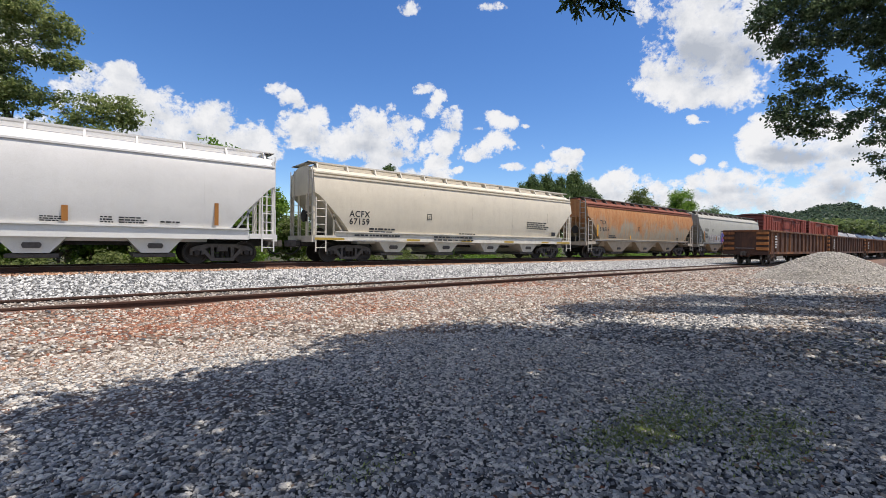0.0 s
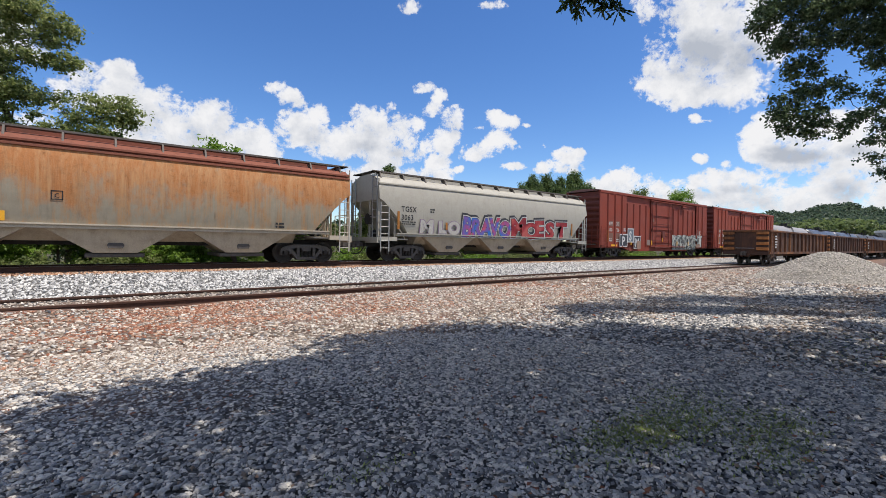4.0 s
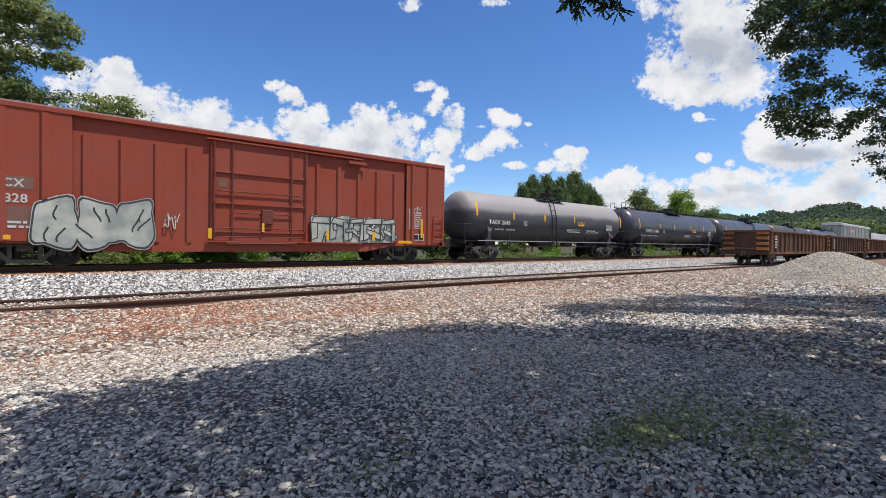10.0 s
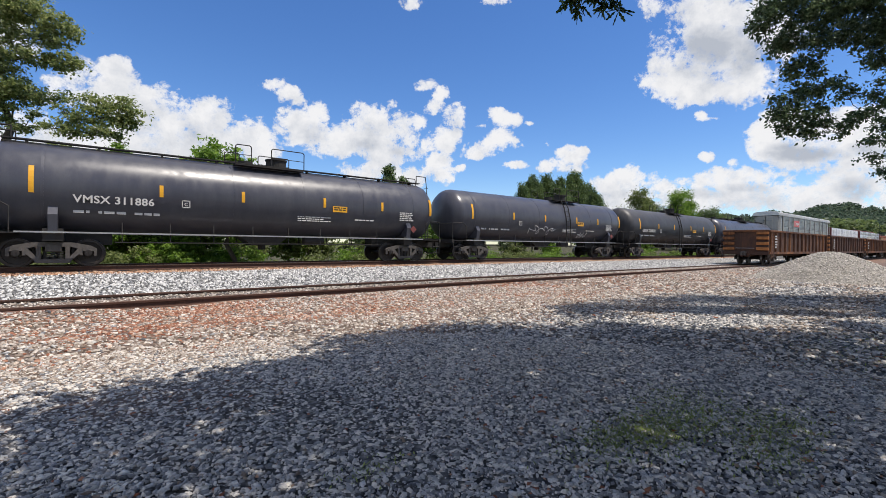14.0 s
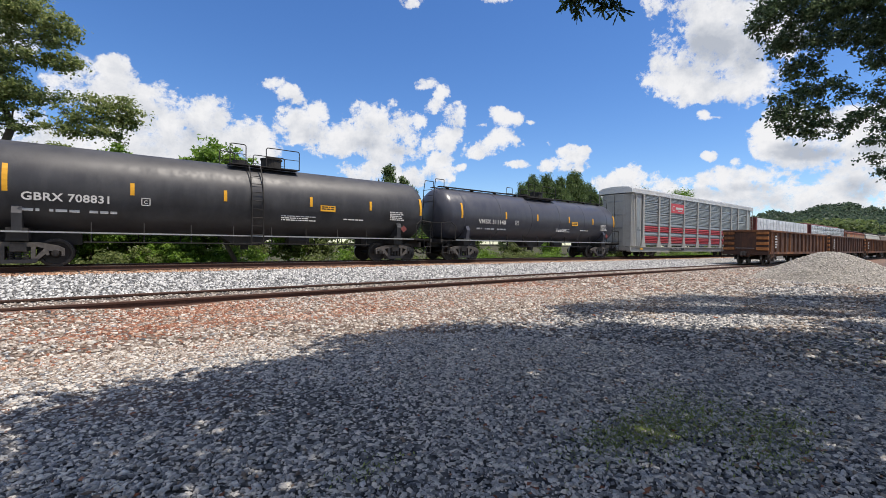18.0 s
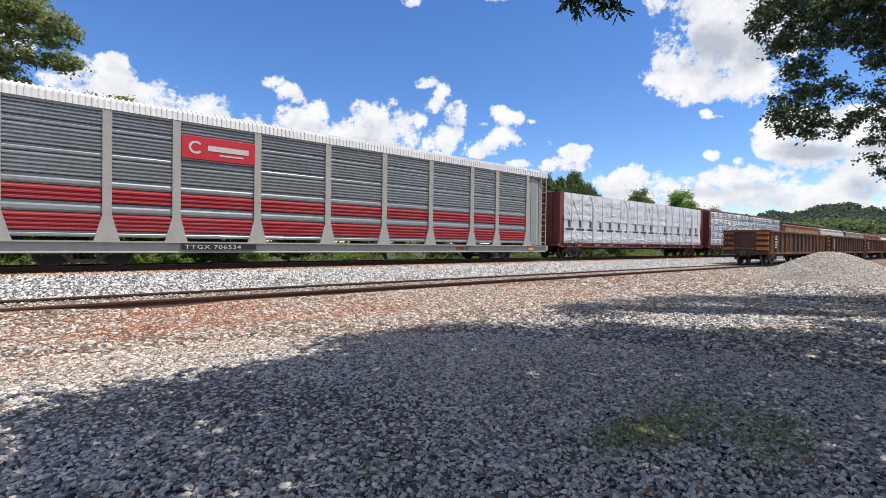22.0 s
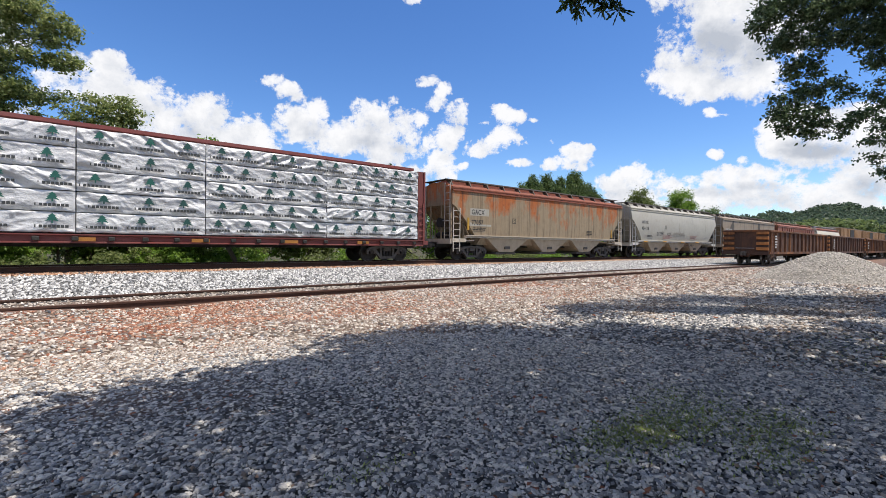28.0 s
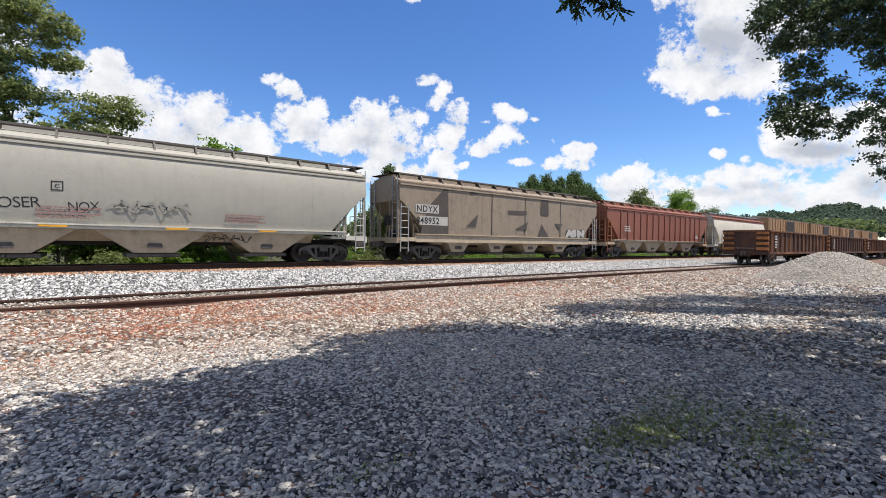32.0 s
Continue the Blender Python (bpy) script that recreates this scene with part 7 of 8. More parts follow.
def wild_piece(root, x0, x1, z0, z1, y, n, seed):
    """Interlocking angular letters in dull silver with black outlines over a dark ground."""
    rng = random.Random(seed)
    tall = z1 - z0
    top = [(x0 + (x1 - x0) * k / 12, z1 - tall * rng.uniform(0.0, 0.12)) for k in range(13)]
    flat_shape(root, [(x0, z0)] + [(x1, z0 + 0.05)] + top[::-1], y, M_SPRAY_SILVER, "graffiti_ground")
    step = (x1 - x0) / n
    deep = y - 0.005

    def stroke(ax, az, bx, bz, w, cut):
        nonlocal deep
        for grow, mat, name in ((0.045, M_SPRAY_SHADOW, "graffiti_line"), (0.0, M_SPRAY_SILVER, "graffiti_form")):
            d = Vector((bx - ax, bz - az)).normalized()
            p = Vector((-d.y, d.x)) * (w / 2 + grow)
            a, b = Vector((ax, az)) - d * grow, Vector((bx, bz)) + d * grow
            pts = [a + p, a - p + d * cut, b - p * 1.25 - d * cut * 0.4, b + d * cut * 0.7, b + p * 1.1 + d * cut * 0.2]
            flat_shape(root, [(q.x, min(max(q.y, z0), z1)) for q in pts], deep, mat, name)
            deep -= 0.0016

    for i in range(n):
        x = x0 + step * (i + 0.15)
        lean = rng.uniform(-0.15, 0.35) * step
        w = tall * rng.uniform(0.1, 0.19)
        stroke(x, z0 + 0.12 * tall, x + lean, z1 - 0.12 * tall, w, 0.1)
        stroke(x + lean, z1 - 0.2 * tall, x + step * rng.uniform(0.7, 1.0), z1 - rng.uniform(0.12, 0.4) * tall, w * 0.9, -0.08)
        if rng.random() < 0.75:
            stroke(x + lean * 0.5, z0 + 0.5 * tall, x + step * rng.uniform(0.6, 0.95), z0 + rng.uniform(0.1, 0.35) * tall, w * 0.85, 0.1)
        for _ in range(2):
            px, pz = x + step * rng.uniform(0.0, 0.9), z0 + tall * rng.uniform(0.15, 0.75)
            stroke(px, pz, px + step * rng.uniform(-0.4, 0.5), pz + tall * rng.uniform(-0.3, 0.3), w * rng.uniform(0.3, 0.7), 0.05)
        if rng.random() < 0.6:
            stroke(x + step * 0.75, z1 - 0.3 * tall, x + step * rng.uniform(0.5, 0.9), z0 + 0.1 * tall, w * 0.8, -0.06)


car, L = BOX_A
for x0, x1, z0, z1, mat in ((2.62, 3.78, 0.85, 1.85, M_SPRAY_SHADOW), (3.78, 4.75, 1.2, 2.33, M_SLATE), (4.75, 5.88, 0.7, 1.75, M_SPRAY_SHADOW)):
    flat_shape(car, [(-L + x0, z0), (-L + x1, z0), (-L + x1, z1), (-L + x0, z1)], -1.58, M_SPRAY_WHITE, "letter_frame")
    flat_shape(car, [(-L + x0 + 0.08, z0 + 0.08), (-L + x1 - 0.08, z0 + 0.08), (-L + x1 - 0.08, z1 - 0.08), (-L + x0 + 0.08, z1 - 0.08)], -1.585, mat, "letter_ground")
lettering("letter", "P", M_SPRAY_WHITE, car, -L + 2.95, -1.592, 1.0, 0.66, 0.9, 0.035)
lettering("letter", "S", M_SPRAY_WHITE, car, -L + 4.02, -1.592, 1.37, 0.74, 0.75, 0.035)
lettering("letter", "M", M_SPRAY_WHITE, car, -L + 4.95, -1.592, 0.85, 0.7, 0.8, 0.035)
flat_shape(car, [(-L + 5.2, 0.66), (-L + 5.85, 0.66), (-L + 5.85, 1.35), (-L + 5.2, 1.35)], -1.598, M_BUFF, "cover_patch")
flat_shape(car, [(-L + 7.05, 1.0), (-L + 7.6, 1.0), (-L + 7.6, 1.45), (-L + 7.05, 1.45)], -1.48, plain("grey_patch", (0.3, 0.22, 0.19), 0.6), "cover_patch")
wild_piece(car, -L + 11.6, -L + 16.5, 0.62, 2.05, -1.485, 6, 11)
wild_piece(car, -L + 16.65, -L + 17.6, 0.86, 2.1, -1.582, 1, 12)
flat_shape(car, [(-L + 16.3, 0.85), (-L + 17.2, 0.85), (-L + 17.2, 1.15), (-L + 16.3, 1.15)], -1.605, M_BUFF, "cover_patch")
car, L = BOX_B
silver_piece(car, -L + 2.8, -L + 5.9, 0.62, 2.25, -1.582, 3, 13)
wild_piece(car, -L + 11.7, -L + 15.9, 0.88, 2.15, -1.485, 5, 14)
scrawl(car, -L + 6.2, -L + 6.7, 1.3, 1.95, -1.485, M_SPRAY_WHITE, 9, 5, 0.03)
scrawl(car, -L + 16.7, -L + 17.5, 2.4, 2.9, -1.506, M_SPRAY_WHITE, 2, 5, 0.03)

for spare in GEAR.values():
    bpy.data.objects.remove(spare)
bpy.data.objects.remove(bpy.data.objects["spare_gear"])
bpy.data.scenes.remove(LETTER_DESK)


# ---- trees, shrubs and far woods ----
def leaf_material(name, dark, light, shine=0.45):
    n = Nodes(name)
    g = n.add("ShaderNodeNewGeometry")
    c = n.ramp(g.outputs["Random Per Island"], [(0.0, dark), (0.6, tuple((a + b) / 2 for a, b in zip(dark, light))), (1.0, light)])
    n.link(c, n.bsdf.inputs["Base Color"])
    n.bsdf.inputs["Roughness"].default_value = shine
    n.bsdf.inputs["Specular IOR Level"].default_value = 0.3
    tr = n.add("ShaderNodeBsdfTranslucent")
    n.link(c, tr.inputs["Color"])
    mix = n.add("ShaderNodeMixShader")
    mix.inputs[0].default_value = 0.55
    n.link(n.bsdf.outputs[0], mix.inputs[1])
    n.link(tr.outputs[0], mix.inputs[2])
    n.link(mix.outputs[0], n.tree.nodes["Material Output"].inputs["Surface"])
    return n.mat


M_BARK = plain("grey_brown_bark", (0.13, 0.1, 0.075), 0.9, 0.0, 0.5, 9.0, 0.8)
M_LEAF_OAK = leaf_material("dark_oak_leaves", (0.03, 0.06, 0.02), (0.09, 0.135, 0.045))
M_LEAF_BOUGH = leaf_material("glossy_oak_leaves", (0.09, 0.14, 0.07), (0.26, 0.33, 0.17), 0.25)
M_LEAF_MID = leaf_material("mid_green_leaves", (0.1, 0.14, 0.04), (0.27, 0.31, 0.11))
M_LEAF_BRIGHT = leaf_material("bright_green_leaves", (0.1, 0.19, 0.025), (0.28, 0.42, 0.07))
M_LEAF_PINE = leaf_material("pine_needles", (0.08, 0.13, 0.05), (0.2, 0.27, 0.1))
# distance haze is put into this greyer leaf colour
M_LEAF_FAR = leaf_material("far_foliage_painted_haze", (0.07, 0.105, 0.07), (0.105, 0.15, 0.09))


def leaf_cloud(blobs, per, size, seed, long=1.7, droop=0.0):
    """Folded diamond leaves scattered in ragged balls: verts, faces. blobs: x, y, z, rx, rz."""
    rng = np.random.default_rng(seed)
    vs = []
    for x, y, z, r, rz in blobs:
        n = max(8, int(per * r * r))
        # twig centres on the ball, leaves round each twig
        k = max(4, n // 14)
        p = rng.normal(size=(k, 3))
        p /= np.linalg.norm(p, axis=1, keepdims=True)
        p *= (0.35 + 0.7 * rng.random((k, 1)) ** 0.5) * (0.75 + 0.5 * rng.random((k, 1)))
        p = p * (r, r, rz) + (x, y, z)
        c = p[rng.integers(0, k, n)] + rng.normal(size=(n, 3)) * (0.16 * r + size * 0.8)
        a = rng.normal(size=(n, 3))
        a[:, 2] -= droop
        a /= np.linalg.norm(a, axis=1, keepdims=True)
        b = np.cross(a, rng.normal(size=(n, 3)))
        b /= np.linalg.norm(b, axis=1, keepdims=True) + 1e-9
        nrm = np.cross(a, b)
        s = size * rng.uniform(0.6, 1.25, (n, 1))
        vs.append(np.stack([c - a * s * long / 2, c + b * s * 0.5 + nrm * s * 0.12, c + a * s * long / 2, c - b * s * 0.5 + nrm * s * 0.12], 1).reshape(-1, 3))
    v = np.concatenate(vs)
    m = len(v) // 4
    base = np.arange(m)[:, None] * 4
    return v, np.concatenate([base + np.array([[0, 1, 2]]), base + np.array([[0, 2, 3]])])


def leaf_clumps(blobs, per, leaves, spread, size, seed, long=1.7):
    """Sprays of leaves that lie in flat tufts, tier over tier, with air between them. per: tufts per square metre of a clump's outline."""
    rng = np.random.default_rng(seed)
    vs = []
    for x, y, z, r, rz in blobs:
        k = max(4, int(per * r * rz * 3.14))
        p = rng.normal(size=(k, 3))
        p /= np.linalg.norm(p, axis=1, keepdims=True)
        p *= (0.25 + 0.75 * rng.random((k, 1)) ** 0.6)
        out = p.copy()
        p = p * (r, r, rz) + (x, y, z)
        n = k * leaves
        pick = np.repeat(np.arange(k), leaves)
        wide = spread * rng.uniform(0.6, 1.35, (k, 1))
        c = p[pick] + rng.normal(size=(n, 3)) * (1, 1, 0.55) * wide[pick] * 0.62
        nrm = out[pick] * 0.5 + (0, -0.15, 0.45) + rng.normal(size=(n, 3)) * 0.6
        nrm /= np.linalg.norm(nrm, axis=1, keepdims=True)
        a = np.cross(nrm, rng.normal(size=(n, 3)))
        a /= np.linalg.norm(a, axis=1, keepdims=True) + 1e-9
        b = np.cross(nrm, a)
        s = size * rng.uniform(0.6, 1.3, (n, 1))
        vs.append(np.stack([c - a * s * long / 2, c + b * s * 0.5 + nrm * s * 0.14, c + a * s * long / 2 - nrm * s * 0.1, c - b * s * 0.5 + nrm * s * 0.14], 1).reshape(-1, 3))
    v = np.concatenate(vs)
    m = len(v) // 4
    base = np.arange(m)[:, None] * 4
    return v, np.concatenate([base + np.array([[0, 1, 2]]), base + np.array([[0, 2, 3]])])


def limb(bm, a, b, r0, r1, rng, steps=4, seg=7):
    """A crooked tapering branch."""
    a, b = Vector(a), Vector(b)
    d = (b - a)
    pts = [a + d * (i / steps) + Vector((rng.uniform(-1, 1), rng.uniform(-1, 1), rng.uniform(-0.6, 0.6))) * (d.length * 0.05 if 0 < i < steps else 0) for i in range(steps + 1)]
    u = d.orthogonal().normalized()
    w = d.normalized().cross(u)
    rows = []
    for i, p in enumerate(pts):
        r = r0 + (r1 - r0) * i / steps
        rows.append([tuple(p + (u * math.cos(k * math.tau / seg) + w * math.sin(k * math.tau / seg)) * r) for k in range(seg)])
    loft(bm, rows)
    return pts


def tree(name, label, base, height, radius, blobs, leaf_mat, per=420, size=0.16, seed=1, kind_word="tree", group="", lean=(0, 0), droop=0.0, long=1.7, thin=1.0, tufts=None):
    """A tree: tapered trunk, a limb towards every clump of leaves, a ragged crown. blobs in world places."""
    rng = random.Random(seed)
    root = new(name)
    tagged(root, label, kind_word, group)
    root.location = base
    bm = bmesh.new()
    top = (lean[0], lean[1], height)
    pts = limb(bm, (0, 0, -0.3), top, radius, radius * 0.35, rng, 6, 10)
    part("trunk", bm, M_BARK, root, smooth=60)
    # each clump grows from the nearest wood that is already there, from the trunk outwards
    forks = [(p, radius * 0.33 * thin) for p in pts[2:]]
    for x, y, z, r, rz in sorted(blobs, key=lambda o: math.hypot(o[0] - base[0] - top[0], o[1] - base[1] - top[1]) + 0.3 * abs(o[2] - base[2] - height)):
        q = Vector((x - base[0], y - base[1], z - base[2]))
        start, thick = min(forks, key=lambda o: (o[0] - q).length + max(0, o[0].z - q.z) * 0.8)
        bm = bmesh.new()
        mid = limb(bm, start, q, thick, max(thick * 0.55, radius * 0.07 * thin), rng)
        forks += [(mid[2], thick * 0.75), (q, max(thick * 0.6, radius * 0.07 * thin))]
        for k in range(4):
            e = q + Vector((rng.uniform(-1, 1) * r, rng.uniform(-1, 1) * r, rng.uniform(-0.6, 0.8) * rz)) * 0.8
            limb(bm, mid[3], e, radius * 0.1 * thin, radius * 0.03 * thin, rng, 3, 5)
        part("limb", bm, M_BARK, root)
    local = [(x - base[0], y - base[1], z - base[2], r, rz) for x, y, z, r, rz in blobs]
    v, f = leaf_clumps(local, per, tufts[0], tufts[1], size, seed, long) if tufts else leaf_cloud(local, per, size, seed, long, droop)
    crown = mesh_of("crown", v, f, leaf_mat)
    crown.parent = root
    return root


def spot(px, fwd, up):
    """A place by its bearing (tangent to the right of the aim), its depth and its height."""
    right = px * fwd
    return (fwd * math.cos(HEADING) + right * math.sin(HEADING), fwd * math.sin(HEADING) - right * math.cos(HEADING), up)


# the big tree behind the line, to the west: tiers of flat boughs. Bearing, height, half width and half height as seen from the yard, all as tangents, the sizes in tenths
blobs = []
for tier in (((-0.978, 0.539, 0.51, 0.28), (-0.927, 0.532, 0.49, 0.23), (-0.882, 0.507, 0.44, 0.2), (-0.852, 0.488, 0.28, 0.13), (-0.978, 0.488, 0.32, 0.17), (-0.924, 0.48, 0.38, 0.14), (-0.886, 0.466, 0.36, 0.13), (-0.975, 0.442, 0.38, 0.2), (-0.924, 0.431, 0.45, 0.15), (-0.873, 0.424, 0.44, 0.14), (-0.835, 0.42, 0.26, 0.09)),
             ((-0.991, 0.404, 0.32, 0.15), (-0.984, 0.366, 0.38, 0.23), (-0.94, 0.36, 0.38, 0.2), (-0.911, 0.337, 0.23, 0.14), (-0.978, 0.328, 0.36, 0.14), (-0.863, 0.339, 0.18, 0.12), (-0.85, 0.314, 0.23, 0.09), (-0.796, 0.324, 0.36, 0.17), (-0.739, 0.33, 0.36, 0.15), (-0.714, 0.307, 0.31, 0.17), (-0.771, 0.293, 0.49, 0.17)),
             ((-0.719, 0.282, 0.33, 0.1), (-0.822, 0.285, 0.36, 0.14), (-0.869, 0.273, 0.36, 0.09), (-0.812, 0.257, 0.49, 0.1), (-0.758, 0.259, 0.44, 0.1), (-0.991, 0.289, 0.23, 0.12), (-0.95, 0.275, 0.23, 0.09), (-0.927, 0.301, 0.18, 0.08), (-1.068, 0.539, 0.77, 0.51), (-1.08, 0.449, 0.64, 0.51), (-1.068, 0.36, 0.64, 0.51), (-1.093, 0.283, 0.64, 0.38), (-0.984, 0.584, 0.64, 0.32))):
    for px, v, r, rz in tier:
        blobs.append((*spot(px, 22.0, EYE.z + 22.0 * (v + 0.0127 * px - 0.0124)), 2.2 * r, 2.5 * rz))
# sunlit highlights are put into the leaf colour, a brighter copy of the mid green
tree("deciduous_tree", "tall spreading deciduous tree behind the tracks", (*spot(-1.0, 22.3, 0)[:2], -1.0), 11.5, 0.3, blobs, leaf_material("sunlit_olive_leaves", (0.13, 0.18, 0.05), (0.4, 0.43, 0.17)), 16, 0.1, 3, tufts=(40, 0.28), thin=0.6)
# thick growth under it
rng = random.Random(31)
for i, (px, top) in enumerate(((-1.02, 6.0), (-0.93, 6.4), (-0.85, 6.2), (-0.78, 6.0), (-0.71, 5.2), (-0.65, 4.3), (-0.6, 4.0))):
    x, y, _ = spot(px, 25.5 + rng.uniform(-1, 1), 0)
    blobs = [(x + rng.uniform(-1.3, 1.3), y + rng.uniform(-1, 1), -0.6 + (top + 0.2) * k / 12, rng.uniform(0.8, 1.2), rng.uniform(0.6, 0.9)) for k in range(13)]
    tree("deciduous_tree", "dense leafy tree close behind the tracks", (x, y, -1.0), top * 0.9, 0.12, blobs, rng.choice((M_LEAF_MID, M_LEAF_BRIGHT)), 9, 0.12, 400 + i, "tree", "young growth behind the tracks", tufts=(30, 0.26))
# bright young tree behind the cars
blobs = [(*spot(px, 24.0, up), r, rz) for px, up, r, rz in ((-0.52, 5.6, 1.2, 0.9), (-0.47, 5.1, 1.0, 0.8), (-0.58, 4.6, 1.0, 0.8), (-0.5, 4.0, 1.5, 1.2), (-0.4, 3.0, 1.2, 1.0), (-0.55, 2.8, 1.4, 1.2), (-0.45, 2.0, 1.6, 1.2))]
tree("deciduous_tree", "bright green young tree behind the tracks", (*spot(-0.48, 24.2, 0)[:2], -1.0), 5.5, 0.16, blobs, M_LEAF_BRIGHT, 11, 0.13, 5, tufts=(34, 0.28))


def pine(px, fwd, top, seed, wide=2.2):
    """A pine with a ragged, broad crown of upturned boughs."""
    x, y, _ = spot(px, fwd, 0)
    rng = random.Random(seed)
    blobs = []
    for i in range(56):
        k = rng.random() ** 0.7
        r = wide * (1.02 - k * k * 0.85)
        a = rng.uniform(0, math.tau)
        q = rng.uniform(0.2, 0.95)
        blobs.append((x + r * q * math.cos(a), y + r * q * math.sin(a), top * (0.3 + 0.68 * k), wide * (0.4 - 0.22 * k) * rng.uniform(0.8, 1.2), wide * rng.uniform(0.26, 0.4)))
    return tree("pine_tree", "tall dark green pine behind the tracks", (x, y, -1.0), top * 0.97, 0.2, blobs, M_LEAF_PINE, 700, 0.1, seed, "pine", "pines behind the tracks", long=4.5, droop=-1.3)


for i, (px, top, wide) in enumerate(((0.18, 12.0, 3.0), (0.2, 14.0, 3.6), (0.232, 14.6, 3.8), (0.262, 13.2, 3.2), (0.295, 14.8, 4.0), (0.325, 13.4, 3.2), (0.34, 11.4, 2.6))):
    pine(px, 84 + (i * 37 % 11), top, 20 + i, wide)
for i, (px, fwd, top) in enumerate(((-0.125, 40, 7.6), (-0.09, 42, 6.9), (0.02, 50, 5.6))):
    pine(px, fwd, top, 40 + i, 1.5)
for i, (px, fwd, top, mat) in enumerate(((0.45, 105, 14.0, M_LEAF_MID), (0.47, 108, 12.4, M_LEAF_MID), (0.53, 108, 14.2, M_LEAF_BRIGHT), (0.55, 112, 12.4, M_LEAF_BRIGHT), (0.60, 116, 10.6, M_LEAF_PINE), (0.63, 118, 9.6, M_LEAF_PINE), (0.40, 100, 9.0, M_LEAF_MID))):
    rng = random.Random(60 + i)
    x, y, _ = spot(px, fwd, 0)
    blobs = [(x + rng.uniform(-2.2, 2.2), y + rng.uniform(-2, 2), top * rng.uniform(0.35, 0.95), rng.uniform(1.0, 1.8), rng.uniform(0.8, 1.4)) for _ in range(11)]
    tree("deciduous_tree", "round green tree beyond the train", (x, y, -1.0), top * 0.85, 0.22, blobs, mat, 380, 0.22, 60 + i, group="trees beyond the train")


def shrub(x, y, z, r, mat, seed, label):
    v, f = leaf_clumps([(0, 0, r * 0.5, r, r * 0.7), (r * 0.6, 0.1, r * 0.35, r * 0.7, r * 0.5), (-r * 0.6, -0.1, r * 0.4, r * 0.65, r * 0.55)], 18, 26, 0.22, 0.09, seed)
    rng = random.Random(seed)
    root = new("shrub")
    root.location = (x, y, z)
    tagged(root, label, "shrub", "scrub behind the tracks")
    bm = bmesh.new()
    for k in range(5):
        limb(bm, (0, 0, -0.1), (rng.uniform(-r, r) * 0.7, rng.uniform(-r, r) * 0.5, r * rng.uniform(0.5, 1.0)), 0.03, 0.008, rng, 3, 5)
    part("stem", bm, M_BARK, root)
    crown = mesh_of("foliage", v, f, mat)
    crown.parent = root


rng = random.Random(9)
for i in range(64):
    x = -16 + i * 1.35 + rng.uniform(-0.5, 0.5)
    deep = rng.random()
    y = TRACK_Y + 4.0 + 3.5 * deep + (x > 30) * 2.0
    shrub(x, y, -1.0, rng.uniform(0.6, 1.1) + 0.5 * deep, rng.choice((M_LEAF_MID, M_LEAF_BRIGHT, M_LEAF_MID, M_LEAF_BRIGHT)), 100 + i, rng.choice(("leafy green scrub beside the railway", "low tangled shrub beside the railway")))


# young growth close behind the line
rng = random.Random(77)
for i in range(22):
    px = -1.05 + i * 0.085 + rng.uniform(-0.03, 0.03)
    fwd = rng.uniform(26.5, 30.5) / (math.sin(HEADING) - px * math.cos(HEADING)) * 1.0
    top = rng.uniform(2.4, 3.8)
    x, y, _ = spot(px, fwd, 0)
    blobs = [(x + rng.uniform(-1.2, 1.2), y + rng.uniform(-0.8, 0.8), -0.6 + (top + 0.6) * rng.uniform(0.2, 0.95), rng.uniform(0.7, 1.2), rng.uniform(0.6, 1.0)) for _ in range(9)]
    tree("sapling", "dense young tree behind the tracks", (x, y, -1.0), top * 0.9, 0.08, blobs, rng.choice((M_LEAF_MID, M_LEAF_BRIGHT, M_LEAF_BRIGHT)), 9, 0.12, 300 + i, "tree", "young growth behind the tracks", tufts=(30, 0.26))


def far_woods():
    """The wooded hill and tree line in the distance, one ragged mass of crowns."""
    rng = np.random.default_rng(5)
    line = ((-1.4, .05), (.35, .06), (.594, .078), (.646, .078), (.70, .076), (.735, .09), (.79, .084), (.84, .102), (.91, .112), (.965, .104), (1.0, .096), (1.45, .06))
    pts = []
    for _ in range(2600):
        px = rng.uniform(-1.3, 1.45) if rng.random() < 0.4 else rng.uniform(0.5, 1.1)
        fwd = rng.uniform(170, 420)
        top = EYE.z + np.interp(px, [a for a, b in line], [b for a, b in line]) * fwd * (0.35 + 0.65 * (fwd / 420) ** 1.2) * rng.uniform(0.86, 1.0)
        x, y, _ = spot(px, fwd, 0)
        if y < TRACK_Y + 16:
            continue
        r = rng.uniform(2.2, 4.6)
        pts.append((x, y, top - r * 0.8, r, r * 0.8))
    near = [q for q in pts if math.hypot(q[0], q[1]) < 300]
    v, f = leaf_clumps(near, 0.35, 9, 1.1, 1.2, 7, 1.3)
    tagged(mesh_of("far_woods", v, f, leaf_material("woodland_foliage", (0.1, 0.14, 0.05), (0.18, 0.23, 0.085))), "green tree line beyond the train", "woods", kind="stuff")
    # crowns beyond 300 m take the leaf colour with the painted haze
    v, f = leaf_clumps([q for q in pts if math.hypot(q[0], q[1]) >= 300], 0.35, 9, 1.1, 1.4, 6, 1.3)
    return tagged(mesh_of("far_woods", v, f, M_LEAF_FAR), "green wooded hill and tree line with haze put into its colour", "woods", kind="stuff")


far_woods()


